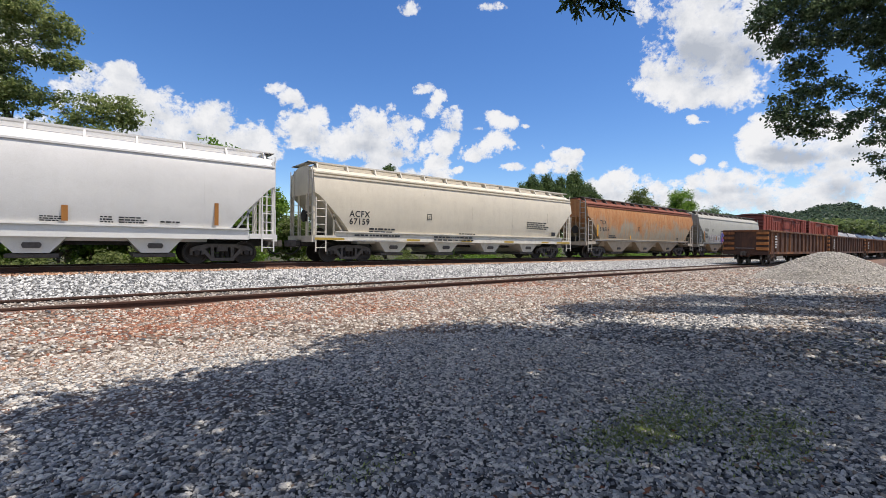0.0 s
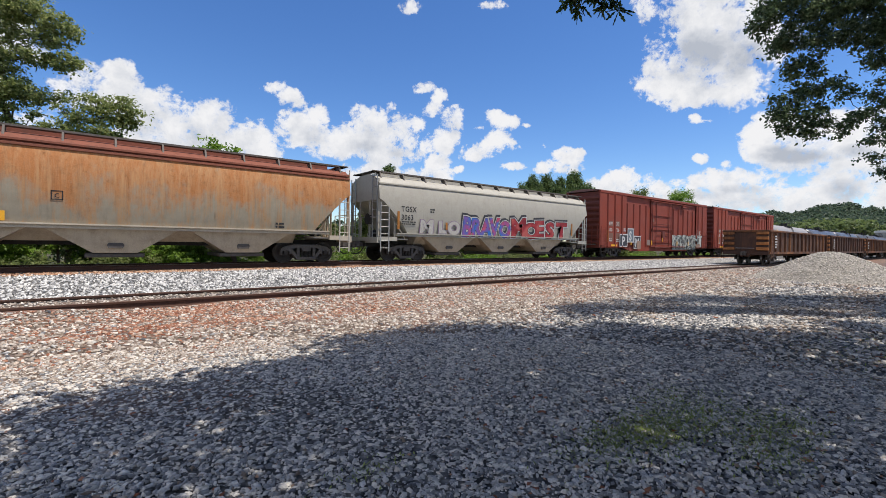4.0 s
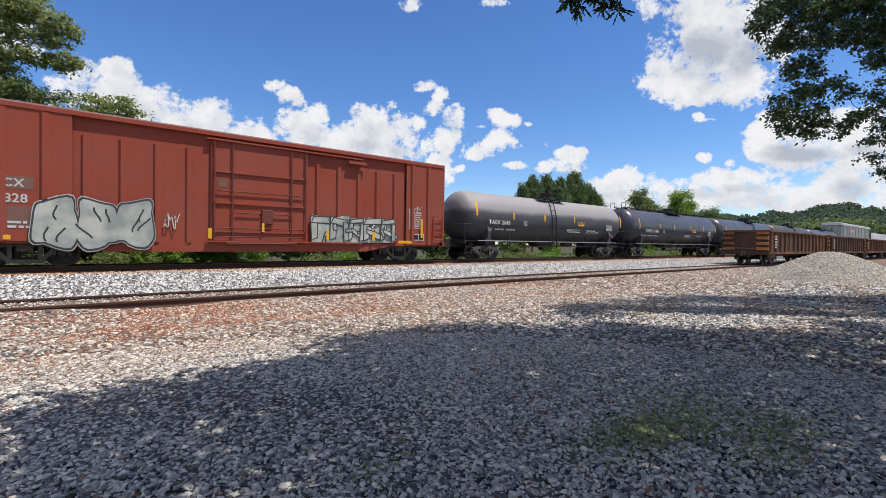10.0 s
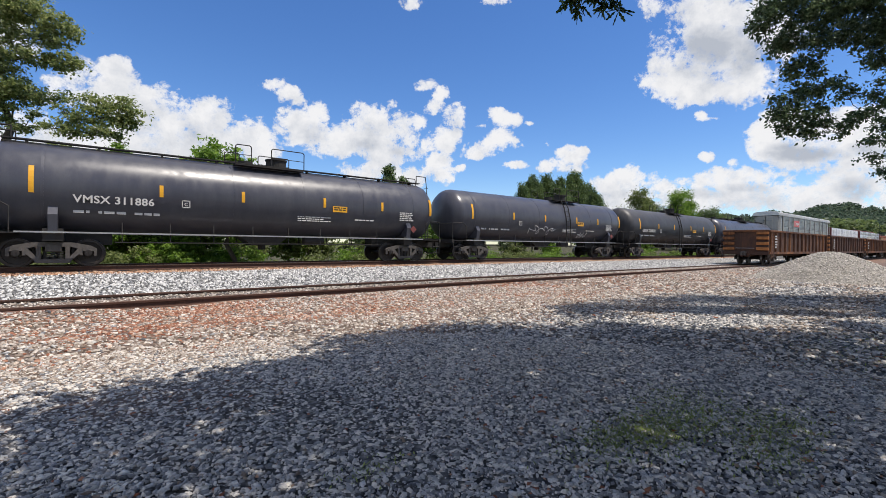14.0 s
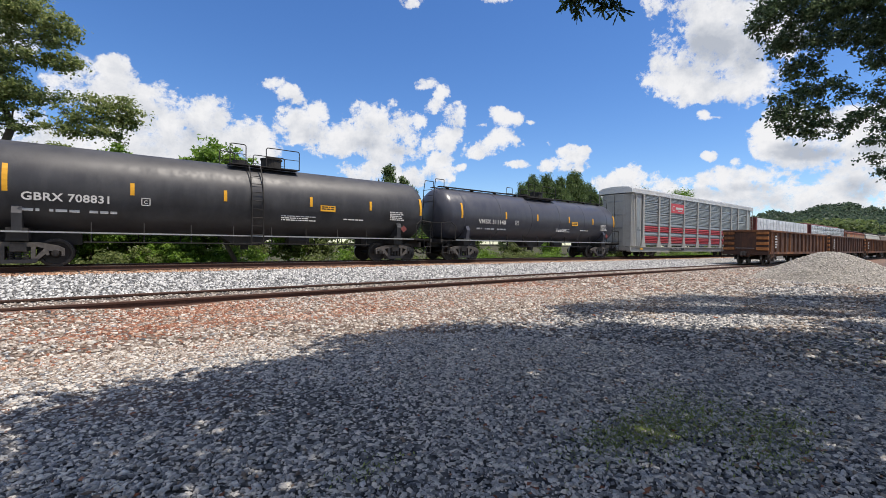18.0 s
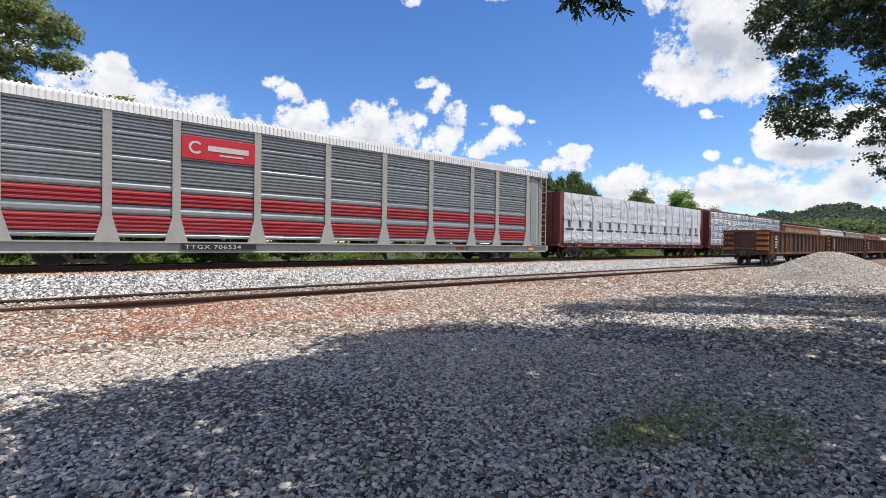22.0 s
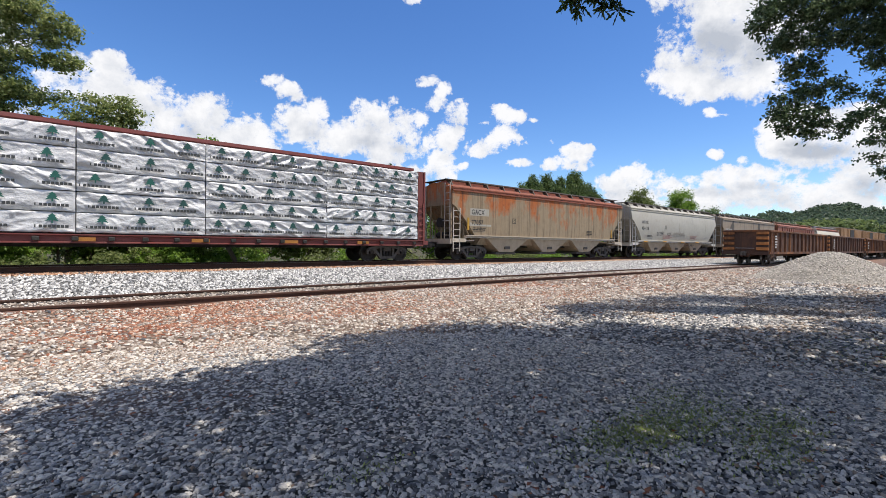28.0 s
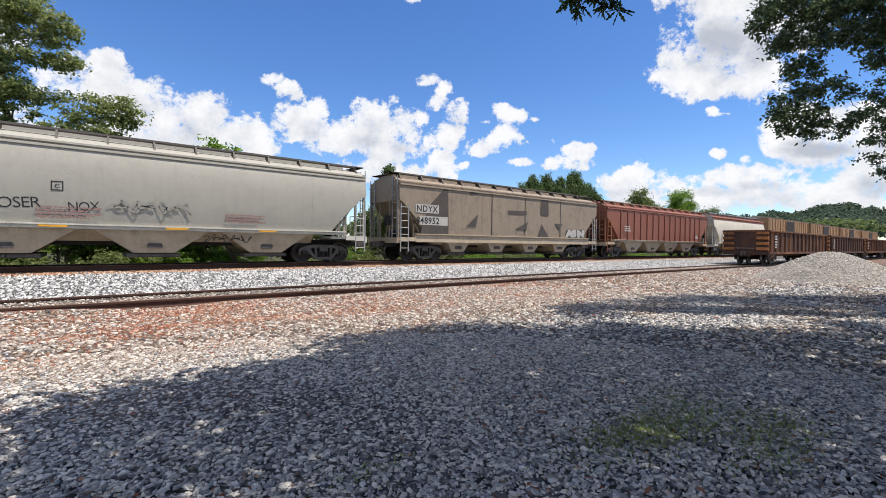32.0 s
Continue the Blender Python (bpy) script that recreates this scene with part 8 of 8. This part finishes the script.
# ---- oaks that shade the yard ----
def shade_edge(x):
    """How far from the camera the oaks' shade reaches across the yard."""
    pts = ((-1.6, 4.6), (-0.6, 5.05), (0.3, 5.4), (1.3, 5.45), (2.1, 5.25), (2.5, 6.15), (3.6, 6.35), (5.7, 6.2), (7.0, 6.4), (9.0, 6.6), (12.1, 6.5), (13.5, 6.3), (15.7, 4.7), (19.5, 2.4), (24.0, 1.0))
    for (a, b), (c, d) in zip(pts, pts[1:]):
        if x <= c:
            return b + (d - b) * (x - a) / (c - a)
    return 1.0


def crown_over_yard():
    """Clumps of leaves high over the yard, along the sun's way from the ground that they shade."""
    rng = random.Random(12)
    gaps = ((-0.68, 4.0, 0.45), (0.95, 3.35, 0.15), (0.9, 2.7, 0.17), (5.31, 2.54, 0.22), (8.3, 4.7, 0.55), (9.2, 4.1, 0.55), (9.8, 3.3, 0.58), (10.6, 2.4, 0.6), (12.5, 1.6, 0.6), (2.35, 5.6, 0.3), (7.2, 5.2, 0.4))
    out = []
    x = -2.2
    while x < 25:
        edge = shade_edge(x)
        y = edge - 0.75
        while y > -3.5:
            gx, gy = x + rng.uniform(-0.3, 0.3), y + rng.uniform(-0.2, 0.12)
            y -= 1.0
            if any(math.hypot(gx - a, gy - b) < r + 0.3 for a, b, r in gaps):
                continue
            h = 6.5
            for _ in range(6):
                cx, cy = gx + SUN_DIR.x / SUN_DIR.z * h, gy + SUN_DIR.y / SUN_DIR.z * h
                fwd = cx * math.cos(HEADING) + cy * math.sin(HEADING)
                right = cx * math.sin(HEADING) - cy * math.cos(HEADING)
                h = max(6.0, 1.48 + 0.62 * max(0.0, fwd) + 1.5 + (0.012 * right))
            h += rng.uniform(0, 1.2)
            cx, cy = gx + SUN_DIR.x / SUN_DIR.z * h, gy + SUN_DIR.y / SUN_DIR.z * h
            out.append((cx, cy, GROUND_Z + h, rng.uniform(0.7, 0.9), rng.uniform(0.4, 0.6)))
        x += 0.72 if x < 3 else 1.0
    return out


# the low boughs that hang into view
boughs = []
for px, v, r in (*((0.718, 0.526, 0.32), (0.705, 0.494, 0.24), (0.744, 0.456, 0.24), (0.737, 0.549, 0.34), (0.788, 0.526, 0.46), (0.782, 0.468, 0.37), (0.852, 0.539, 0.51), (0.852, 0.481, 0.39), (0.916, 0.539, 0.51), (0.98, 0.539, 0.51), (0.916, 0.481, 0.39), (0.98, 0.475, 0.44), (0.808, 0.417, 0.32), (0.782, 0.392, 0.22), (0.84, 0.398, 0.17), (0.968, 0.421, 0.29)),
                 *((0.884, 0.37, 0.2), (0.84, 0.36, 0.24), (0.801, 0.353, 0.27), (0.763, 0.325, 0.29), (0.75, 0.296, 0.22), (0.801, 0.302, 0.33), (0.769, 0.268, 0.2), (0.814, 0.262, 0.2), (0.852, 0.28, 0.24), (0.852, 0.321, 0.18), (0.904, 0.349, 0.2), (0.916, 0.285, 0.21), (0.888, 0.26, 0.15), (0.942, 0.302, 0.24)),
                 *((0.983, 0.334, 0.29), (0.996, 0.283, 0.27), (0.974, 0.244, 0.17), (0.968, 0.202, 0.17), (0.993, 0.177, 0.15), (1.057, 0.513, 0.73), (1.07, 0.385, 0.67), (1.057, 0.257, 0.55), (1.044, 0.168, 0.37), (0.788, 0.603, 0.61), (0.916, 0.616, 0.73), (1.019, 0.628, 0.73))):
    x, y, _ = spot(px, 9.5, 0)
    boughs.append((x, y, EYE.z + 9.5 * (v + 0.0127 * px - 0.0124), r, r * 0.8))


def over_boughs(q):
    """Whether a clump of the crown would stand between the low boughs and the sun."""
    for x, y, z, r, _ in boughs:
        d = Vector(q[:3]) - Vector((x, y, z))
        k = d.dot(SUN_DIR)
        if k > 0 and (d - SUN_DIR * k).length < r + 0.3:
            return True
    return False


crown = [b for b in crown_over_yard() if not over_boughs(b)]
OAKS = ((4.5, -7.5), (14.0, -8.0), (25.0, -8.5))
own = {k: [] for k in range(3)}
for b in crown:
    own[min(range(3), key=lambda k: math.hypot(b[0] - OAKS[k][0], b[1] - OAKS[k][1]))].append(b)
for k, (x, y) in enumerate(OAKS):
    tree("oak_tree", "big dark-leaved oak that shades the gravel yard", (x, y, GROUND_Z), 8.5, 0.38, own[k], M_LEAF_OAK, 950 if k == 0 else 720, 0.13, 80 + k, "oak", "oaks over the yard", long=1.9)

tree("oak_tree", "oak with low leafy boughs beside the yard", (17.5, -5.0, GROUND_Z), 7.5, 0.3, boughs, M_LEAF_BOUGH, 100, 0.047, 90, "oak", "oaks over the yard", long=1.9, thin=0.3, tufts=(22, 0.13))

# one twig of long leaves that hangs from above
root = new("hanging_twig")
tagged(root, "dark oak twig with long lobed leaves hanging overhead", "twig")
bm = bmesh.new()
rng = random.Random(3)
tip = []
for px, v in ((0.275, 0.56), (0.30, 0.545), (0.355, 0.55), (0.385, 0.545), (0.33, 0.57), (0.29, 0.575), (0.37, 0.57)):
    x, y, _ = spot(px, 5.0, 0)
    tip.append(Vector((x, y, EYE.z - 0.07 + v * 5.0)))
stem = Vector((*spot(0.33, 5.2, 0)[:2], EYE.z + 3.6))
for p in tip:
    limb(bm, stem, p, 0.012, 0.004, rng, 4, 5)
top = min(own[0], key=lambda b: (Vector(b[:3]) - stem).length)
limb(bm, Vector(top[:3]), stem, 0.03, 0.012, rng, 4, 5)
part("stem", bm, M_BARK, root)
bm = bmesh.new()
for p in tip:
    for k in range(24):
        a = Vector((rng.uniform(-1, 1), rng.uniform(-1, 1), rng.uniform(-1.1, 0.35))).normalized()
        s = a.cross(Vector((rng.uniform(-1, 1), rng.uniform(-1, 1), rng.uniform(-1, 1)))).normalized()
        l = rng.uniform(0.1, 0.16)
        c = p + Vector((rng.uniform(-1, 1), rng.uniform(-1, 1), rng.uniform(-0.3, 1))) * 0.05
        out = [(0, 0.004), (0.3, 0.12), (0.42, 0.07), (0.6, 0.16), (0.74, 0.08), (0.9, 0.1), (1.0, 0.0)]
        ring = [c + a * l * u + s * l * w for u, w in out] + [c + a * l * u - s * l * w for u, w in reversed(out[:-1])]
        bm.faces.new([bm.verts.new(q) for q in ring])
part("foliage", bm, M_LEAF_OAK, root)


# ---- loose stone ----
def stones(name, points, sizes, material, label, seed, sides=4, flat=0.38, tilt=0.26):
    """Broken stones as one mass: a flat shard with a crooked outline at every point, open below."""
    rng = np.random.default_rng(seed)
    n, k = len(points), sides
    ang = (np.arange(k)[None] + rng.uniform(-0.36, 0.36, (n, k))) * (math.tau / k)
    rad = rng.uniform(0.6, 1.15, (n, k))
    foot = np.stack([np.cos(ang) * rad, np.sin(ang) * rad, np.full((n, k), -0.8) * flat], 2)
    cap = rng.uniform(0.5, 1.0, (n, k))
    top = np.stack([np.cos(ang) * rad * cap, np.sin(ang) * rad * cap, rng.uniform(0.35, 1.1, (n, k)) * flat], 2)
    v = np.concatenate([foot, top], 1)
    v *= np.stack([rng.uniform(0.95, 1.7, n), rng.uniform(0.55, 0.95, n), rng.uniform(0.6, 1.3, n)], 1)[:, None]
    i = np.arange(k)
    j = (i + 1) % k
    tri = np.concatenate([np.stack([i, j, j + k], 1), np.stack([i, j + k, i + k], 1), np.stack([np.full(k - 2, k), k + 1 + np.arange(k - 2), k + 2 + np.arange(k - 2)], 1)])
    yaw, lean, way = rng.uniform(0, math.tau, n), rng.normal(size=n) * tilt, rng.uniform(0, math.tau, n)
    ax = np.stack([np.cos(way) * np.sin(lean / 2), np.sin(way) * np.sin(lean / 2), 0 * lean, np.cos(lean / 2)], 1)
    x, y, z, w = ax.T
    R = np.stack([1 - 2 * (y * y + z * z), 2 * (x * y - w * z), 2 * (x * z + w * y), 2 * (x * y + w * z), 1 - 2 * (x * x + z * z), 2 * (y * z - w * x), 2 * (x * z - w * y), 2 * (y * z + w * x), 1 - 2 * (x * x + y * y)], 1).reshape(n, 3, 3)
    c, q, o = np.cos(yaw), np.sin(yaw), 0 * yaw
    R = R @ np.stack([c, -q, o, q, c, o, o, o, o + 1], 1).reshape(n, 3, 3)
    v = np.einsum("nij,nkj->nki", R, v) * (sizes[:, None, None] / 2) + points[:, None]
    f = tri[None] + (np.arange(n) * 2 * k)[:, None, None]
    return tagged(mesh_of(name, v.reshape(-1, 3), f.reshape(-1, 3), material), label, "stones", kind="stuff")


def heights(p):
    return np.array([ground_height(a, b) for a, b in p])


def yard_points(n, r0, r1, rng):
    """Evenly spread places in the yard within a ring round the standing point."""
    r = np.sqrt(rng.uniform(r0 * r0, r1 * r1, n))
    a = HEADING + rng.uniform(-0.86, 0.86, n)
    p = np.stack([r * np.cos(a), r * np.sin(a)], 1)
    return p[p[:, 1] < SIDING_Y - 0.95]


def redness(p):
    """Share of stained stones: most along the siding, towards the west."""
    k = np.clip((p[:, 1] - 6.4) / 2.2, 0, 1) * np.clip(1.15 - p[:, 0] / 26.0, 0.25, 1)
    wave = np.array([noise.noise((a * 0.3, b * 0.75, 3.0)) + 0.4 * noise.noise((a * 1.1, b * 2.0, 5.0)) for a, b in p])
    return np.clip(0.26 * k + 0.95 * wave * k, 0.04 * k, 0.85) + 0.012


def dustiness(p):
    """Share of stones that tan earth has dusted: towards the siding, and in trodden patches to the east."""
    k = np.clip((p[:, 1] - 5.0) / 2.0, 0.04, 0.85)
    wave = np.array([noise.noise((a * 0.35, b * 0.6, 8.0)) for a, b in p])
    east = np.clip((p[:, 0] - 6.0) / 4.0, 0, 1) * np.clip(wave * 2.2 + 0.35, 0, 0.9)
    return np.maximum(k, east)


rng = np.random.default_rng(21)
near = yard_points(92000, 2.0, 7.2, rng)
mid = yard_points(64000, 7.0, 16.0, rng)
far = np.stack([rng.uniform(10, 44, 24000), rng.uniform(1.5, SIDING_Y - 0.95, 24000)], 1)
far = far[np.hypot(far[:, 0], far[:, 1]) > 15.0]
for p, s0, s1, sides, tag in ((near, 0.021, 0.058, 4, 1), (mid, 0.036, 0.082, 4, 2), (far, 0.06, 0.12, 4, 3)):
    z = heights(p)
    size = s0 + (s1 - s0) * rng.random(len(p)) ** 1.5
    red = rng.random(len(p)) < redness(p)
    lift = 0.012 * rng.random(len(p)) if tag == 1 else 0.008
    pts = np.column_stack([p, z + size * 0.14 + lift])
    tan = ~red & (rng.random(len(p)) < dustiness(p))
    grey = ~red & ~tan
    stones("crushed_stone", pts[grey], size[grey], M_STONE_GREY, "grey crushed stone lying over the yard", tag, sides)
    stones("dusty_stone", pts[tan], size[tan], M_STONE_TAN, "tan dusty stone lying over the yard", tag + 20, sides)
    if red.sum() > 10:
        stones("stained_stone", pts[red], size[red], M_STONE_RED, "rust-stained stone along the siding", tag + 10, sides)
# the rest of the yard, all round
w = np.stack([rng.uniform(-12, 20, 26000), rng.uniform(-12, SIDING_Y - 0.95, 26000)], 1)
turn = np.abs((np.arctan2(w[:, 1], w[:, 0]) - HEADING + math.pi) % math.tau - math.pi)
w = w[(turn > 0.86) | (np.hypot(w[:, 0], w[:, 1]) < 2.0)]
size = rng.uniform(0.07, 0.14, len(w))
stones("crushed_stone", np.column_stack([w, np.full(len(w), GROUND_Z) + size * 0.14 + 0.008]), size, M_STONE_GREY, "grey crushed stone lying over the yard", 4)
w = np.stack([rng.uniform(-9, 60, 46000), rng.uniform(SIDING_Y + 0.85, TRACK_Y - 2.1, 46000)], 1)
w = w[rng.random(len(w)) < np.clip(1.2 - w[:, 0] / 70.0, 0.3, 1)]
size = rng.uniform(0.045, 0.1, len(w))
z = np.array([ground_height(a, b) for a, b in w])
stones("ballast", np.column_stack([w, z + size * 0.3]), size, M_STONE_WHITE, "pale grey ballast stones beside the main line", 31, 4, 0.6, 0.5)
w = np.stack([rng.uniform(-9, 55, 14000), rng.uniform(TRACK_Y - 2.3, TRACK_Y - 0.8, 14000)], 1)
size = rng.uniform(0.04, 0.09, len(w))
stones("stained_ballast", np.column_stack([w, np.full(len(w), -0.2) + size * 0.2]), size, stone_material("rust_brown_ballast", [(0.0, (0.16, 0.08, 0.05)), (0.5, (0.4, 0.22, 0.13)), (1.0, (0.55, 0.4, 0.29))]), "rust-stained ballast along the main rail", 33)
w = np.stack([rng.uniform(-6, 36, 9000), rng.uniform(SIDING_Y - 0.66, SIDING_Y + 0.66, 9000)], 1)
size = rng.uniform(0.035, 0.07, len(w))
stones("siding_ballast", np.column_stack([w, np.full(len(w), GROUND_Z + 0.11) + size * 0.2]), size, M_STONE_TAN, "tan dusty stones between the siding rails", 32)


# ---- gravel heap ----
def heap():
    cx, cy, rx, ry, h = 28.6, 5.3, 4.6, 3.1, 1.5
    rng = np.random.default_rng(8)
    n, m = 28, 48
    verts, faces = [], []
    def height(a, r):
        k = max(0.0, 1 - r)
        lump = 0.1 * noise.noise((math.cos(a) * r * 2.5, math.sin(a) * r * 2.5, 1.0))
        return h * (k ** 0.95) * (1 - 0.12 * math.exp(-(r / 0.12) ** 2)) + lump * min(1, 3 * k)
    for i in range(n + 1):
        r = i / n
        for j in range(m):
            a = j * math.tau / m
            verts.append((cx + rx * r * math.cos(a), cy + ry * r * math.sin(a), GROUND_Z - 0.02 + height(a, r)))
    for i in range(n):
        for j in range(m):
            faces.append((i * m + j, (i + 1) * m + j, (i + 1) * m + (j + 1) % m, i * m + (j + 1) % m))
    n_heap = Nodes("heaped_gravel")
    c = n_heap.ramp(n_heap.noise(16.0, 6, 0.75), [(0.3, (0.15, 0.14, 0.125)), (0.5, (0.28, 0.26, 0.235)), (0.7, (0.42, 0.39, 0.35))])
    n_heap.bump(n_heap.noise(16.0, 6, 0.75), 0.8, 0.05)
    ob = mesh_of("gravel_heap", np.array(verts), np.array(faces), n_heap.done(c, 0.9, 0.0, 0.2))
    tagged(ob, "heap of pale grey gravel on the yard", "heap", kind="stuff")
    k = 9000
    a, r = rng.uniform(0, math.tau, k), np.sqrt(rng.random(k)) * 1.05
    pts = np.array([(cx + rx * q * math.cos(t), cy + ry * q * math.sin(t), GROUND_Z + height(t, min(q, 1.0)) + 0.01) for t, q in zip(a, r)])
    st = stones("loose_gravel", pts, rng.uniform(0.04, 0.09, k), stone_material("pale_heap_stone", [(0.0, (0.18, 0.17, 0.15)), (0.5, (0.36, 0.335, 0.3)), (1.0, (0.62, 0.58, 0.52))]), "pale loose gravel on the heap", 41)


heap()


def weeds():
    """Sparse low weeds that come up through the stones."""
    rng = np.random.default_rng(17)
    n = 6000
    spots = ((3.15, 1.8, 0.2, 0.09), (3.45, 1.72, 0.2, 0.1), (3.95, 1.6, 0.26, 0.13), (4.3, 1.12, 0.24, 0.1), (3.75, 0.98, 0.2, 0.08), (4.4, 2.0, 0.2, 0.1), (8.8, 1.3, 0.7, 0.3), (1.35, 2.5, 0.12, 0.06))
    pick = rng.choice(8, n, p=[.15, .17, .25, .17, .08, .06, .1, .02])
    c = np.array([q[:2] for q in spots])[pick]
    p = c + rng.normal(size=(n, 2)) * np.array([q[2:] for q in spots])[pick] * 1.55
    a = rng.uniform(0, math.tau, n)
    l = rng.uniform(0.01, 0.03, n)
    d = np.stack([np.cos(a), np.sin(a), rng.uniform(0.3, 1.2, n)], 1) * l[:, None]
    s = np.stack([-np.sin(a), np.cos(a), 0 * a], 1) * (l * 0.22)[:, None]
    o = np.column_stack([p, np.full(n, GROUND_Z + 0.018)])
    v = np.stack([o, o + d * 0.55 + s, o + d, o + d * 0.55 - s], 1).reshape(-1, 3)
    b = np.arange(n)[:, None] * 4
    f = np.concatenate([b + np.array([[0, 1, 2]]), b + np.array([[0, 2, 3]])])
    tagged(mesh_of("weeds", v, f, leaf_material("olive_weeds", (0.17, 0.21, 0.06), (0.33, 0.4, 0.12))), "sparse green weeds among the stones", "weeds", kind="stuff")


weeds()


def motions():
    """The train rolls by on the main track; its wheels turn with it."""
    for root, place in TRAIN:
        walk(root, [(t, pose(place - advance(t), TRACK_Y, 0.0)) for t in range(0, 33, 2)])
    # wheels roll while their car is within sight; keys a fifteenth of a second apart turn less than a right angle
    for ws, along, place, truck in WHEELS:
        seen = [k for k in range(0, 481) if -22.0 < place + truck - advance(k / 15.0) < 45.0]
        if not seen:
            walk(ws, [(0, pose(along, 0, WHEEL_R)), (32, pose(along, 0, WHEEL_R))])
            continue
        first = advance(seen[0] / 15.0)
        rows = [(k / 15.0, pose(along, 0, WHEEL_R, 0, -math.degrees((advance(k / 15.0) - first) / WHEEL_R), 0)) for k in seen]
        if seen[0] > 0:
            rows.insert(0, (0.0, rows[0][1]))
        if seen[-1] < 480:
            rows.append((32.0, rows[-1][1]))
        walk(ws, rows)
    # the clouds drift towards the camera
    still = look(EYE, AIM, 0.73)
    drift = still.to_3x3() @ Vector((-0.235, -0.033, -1.0)).normalized()
    walk(clouds, [(t, Matrix.Translation(drift * (4.4 * (16 - t))) @ still) for t in (0, 16, 32)])


motions()
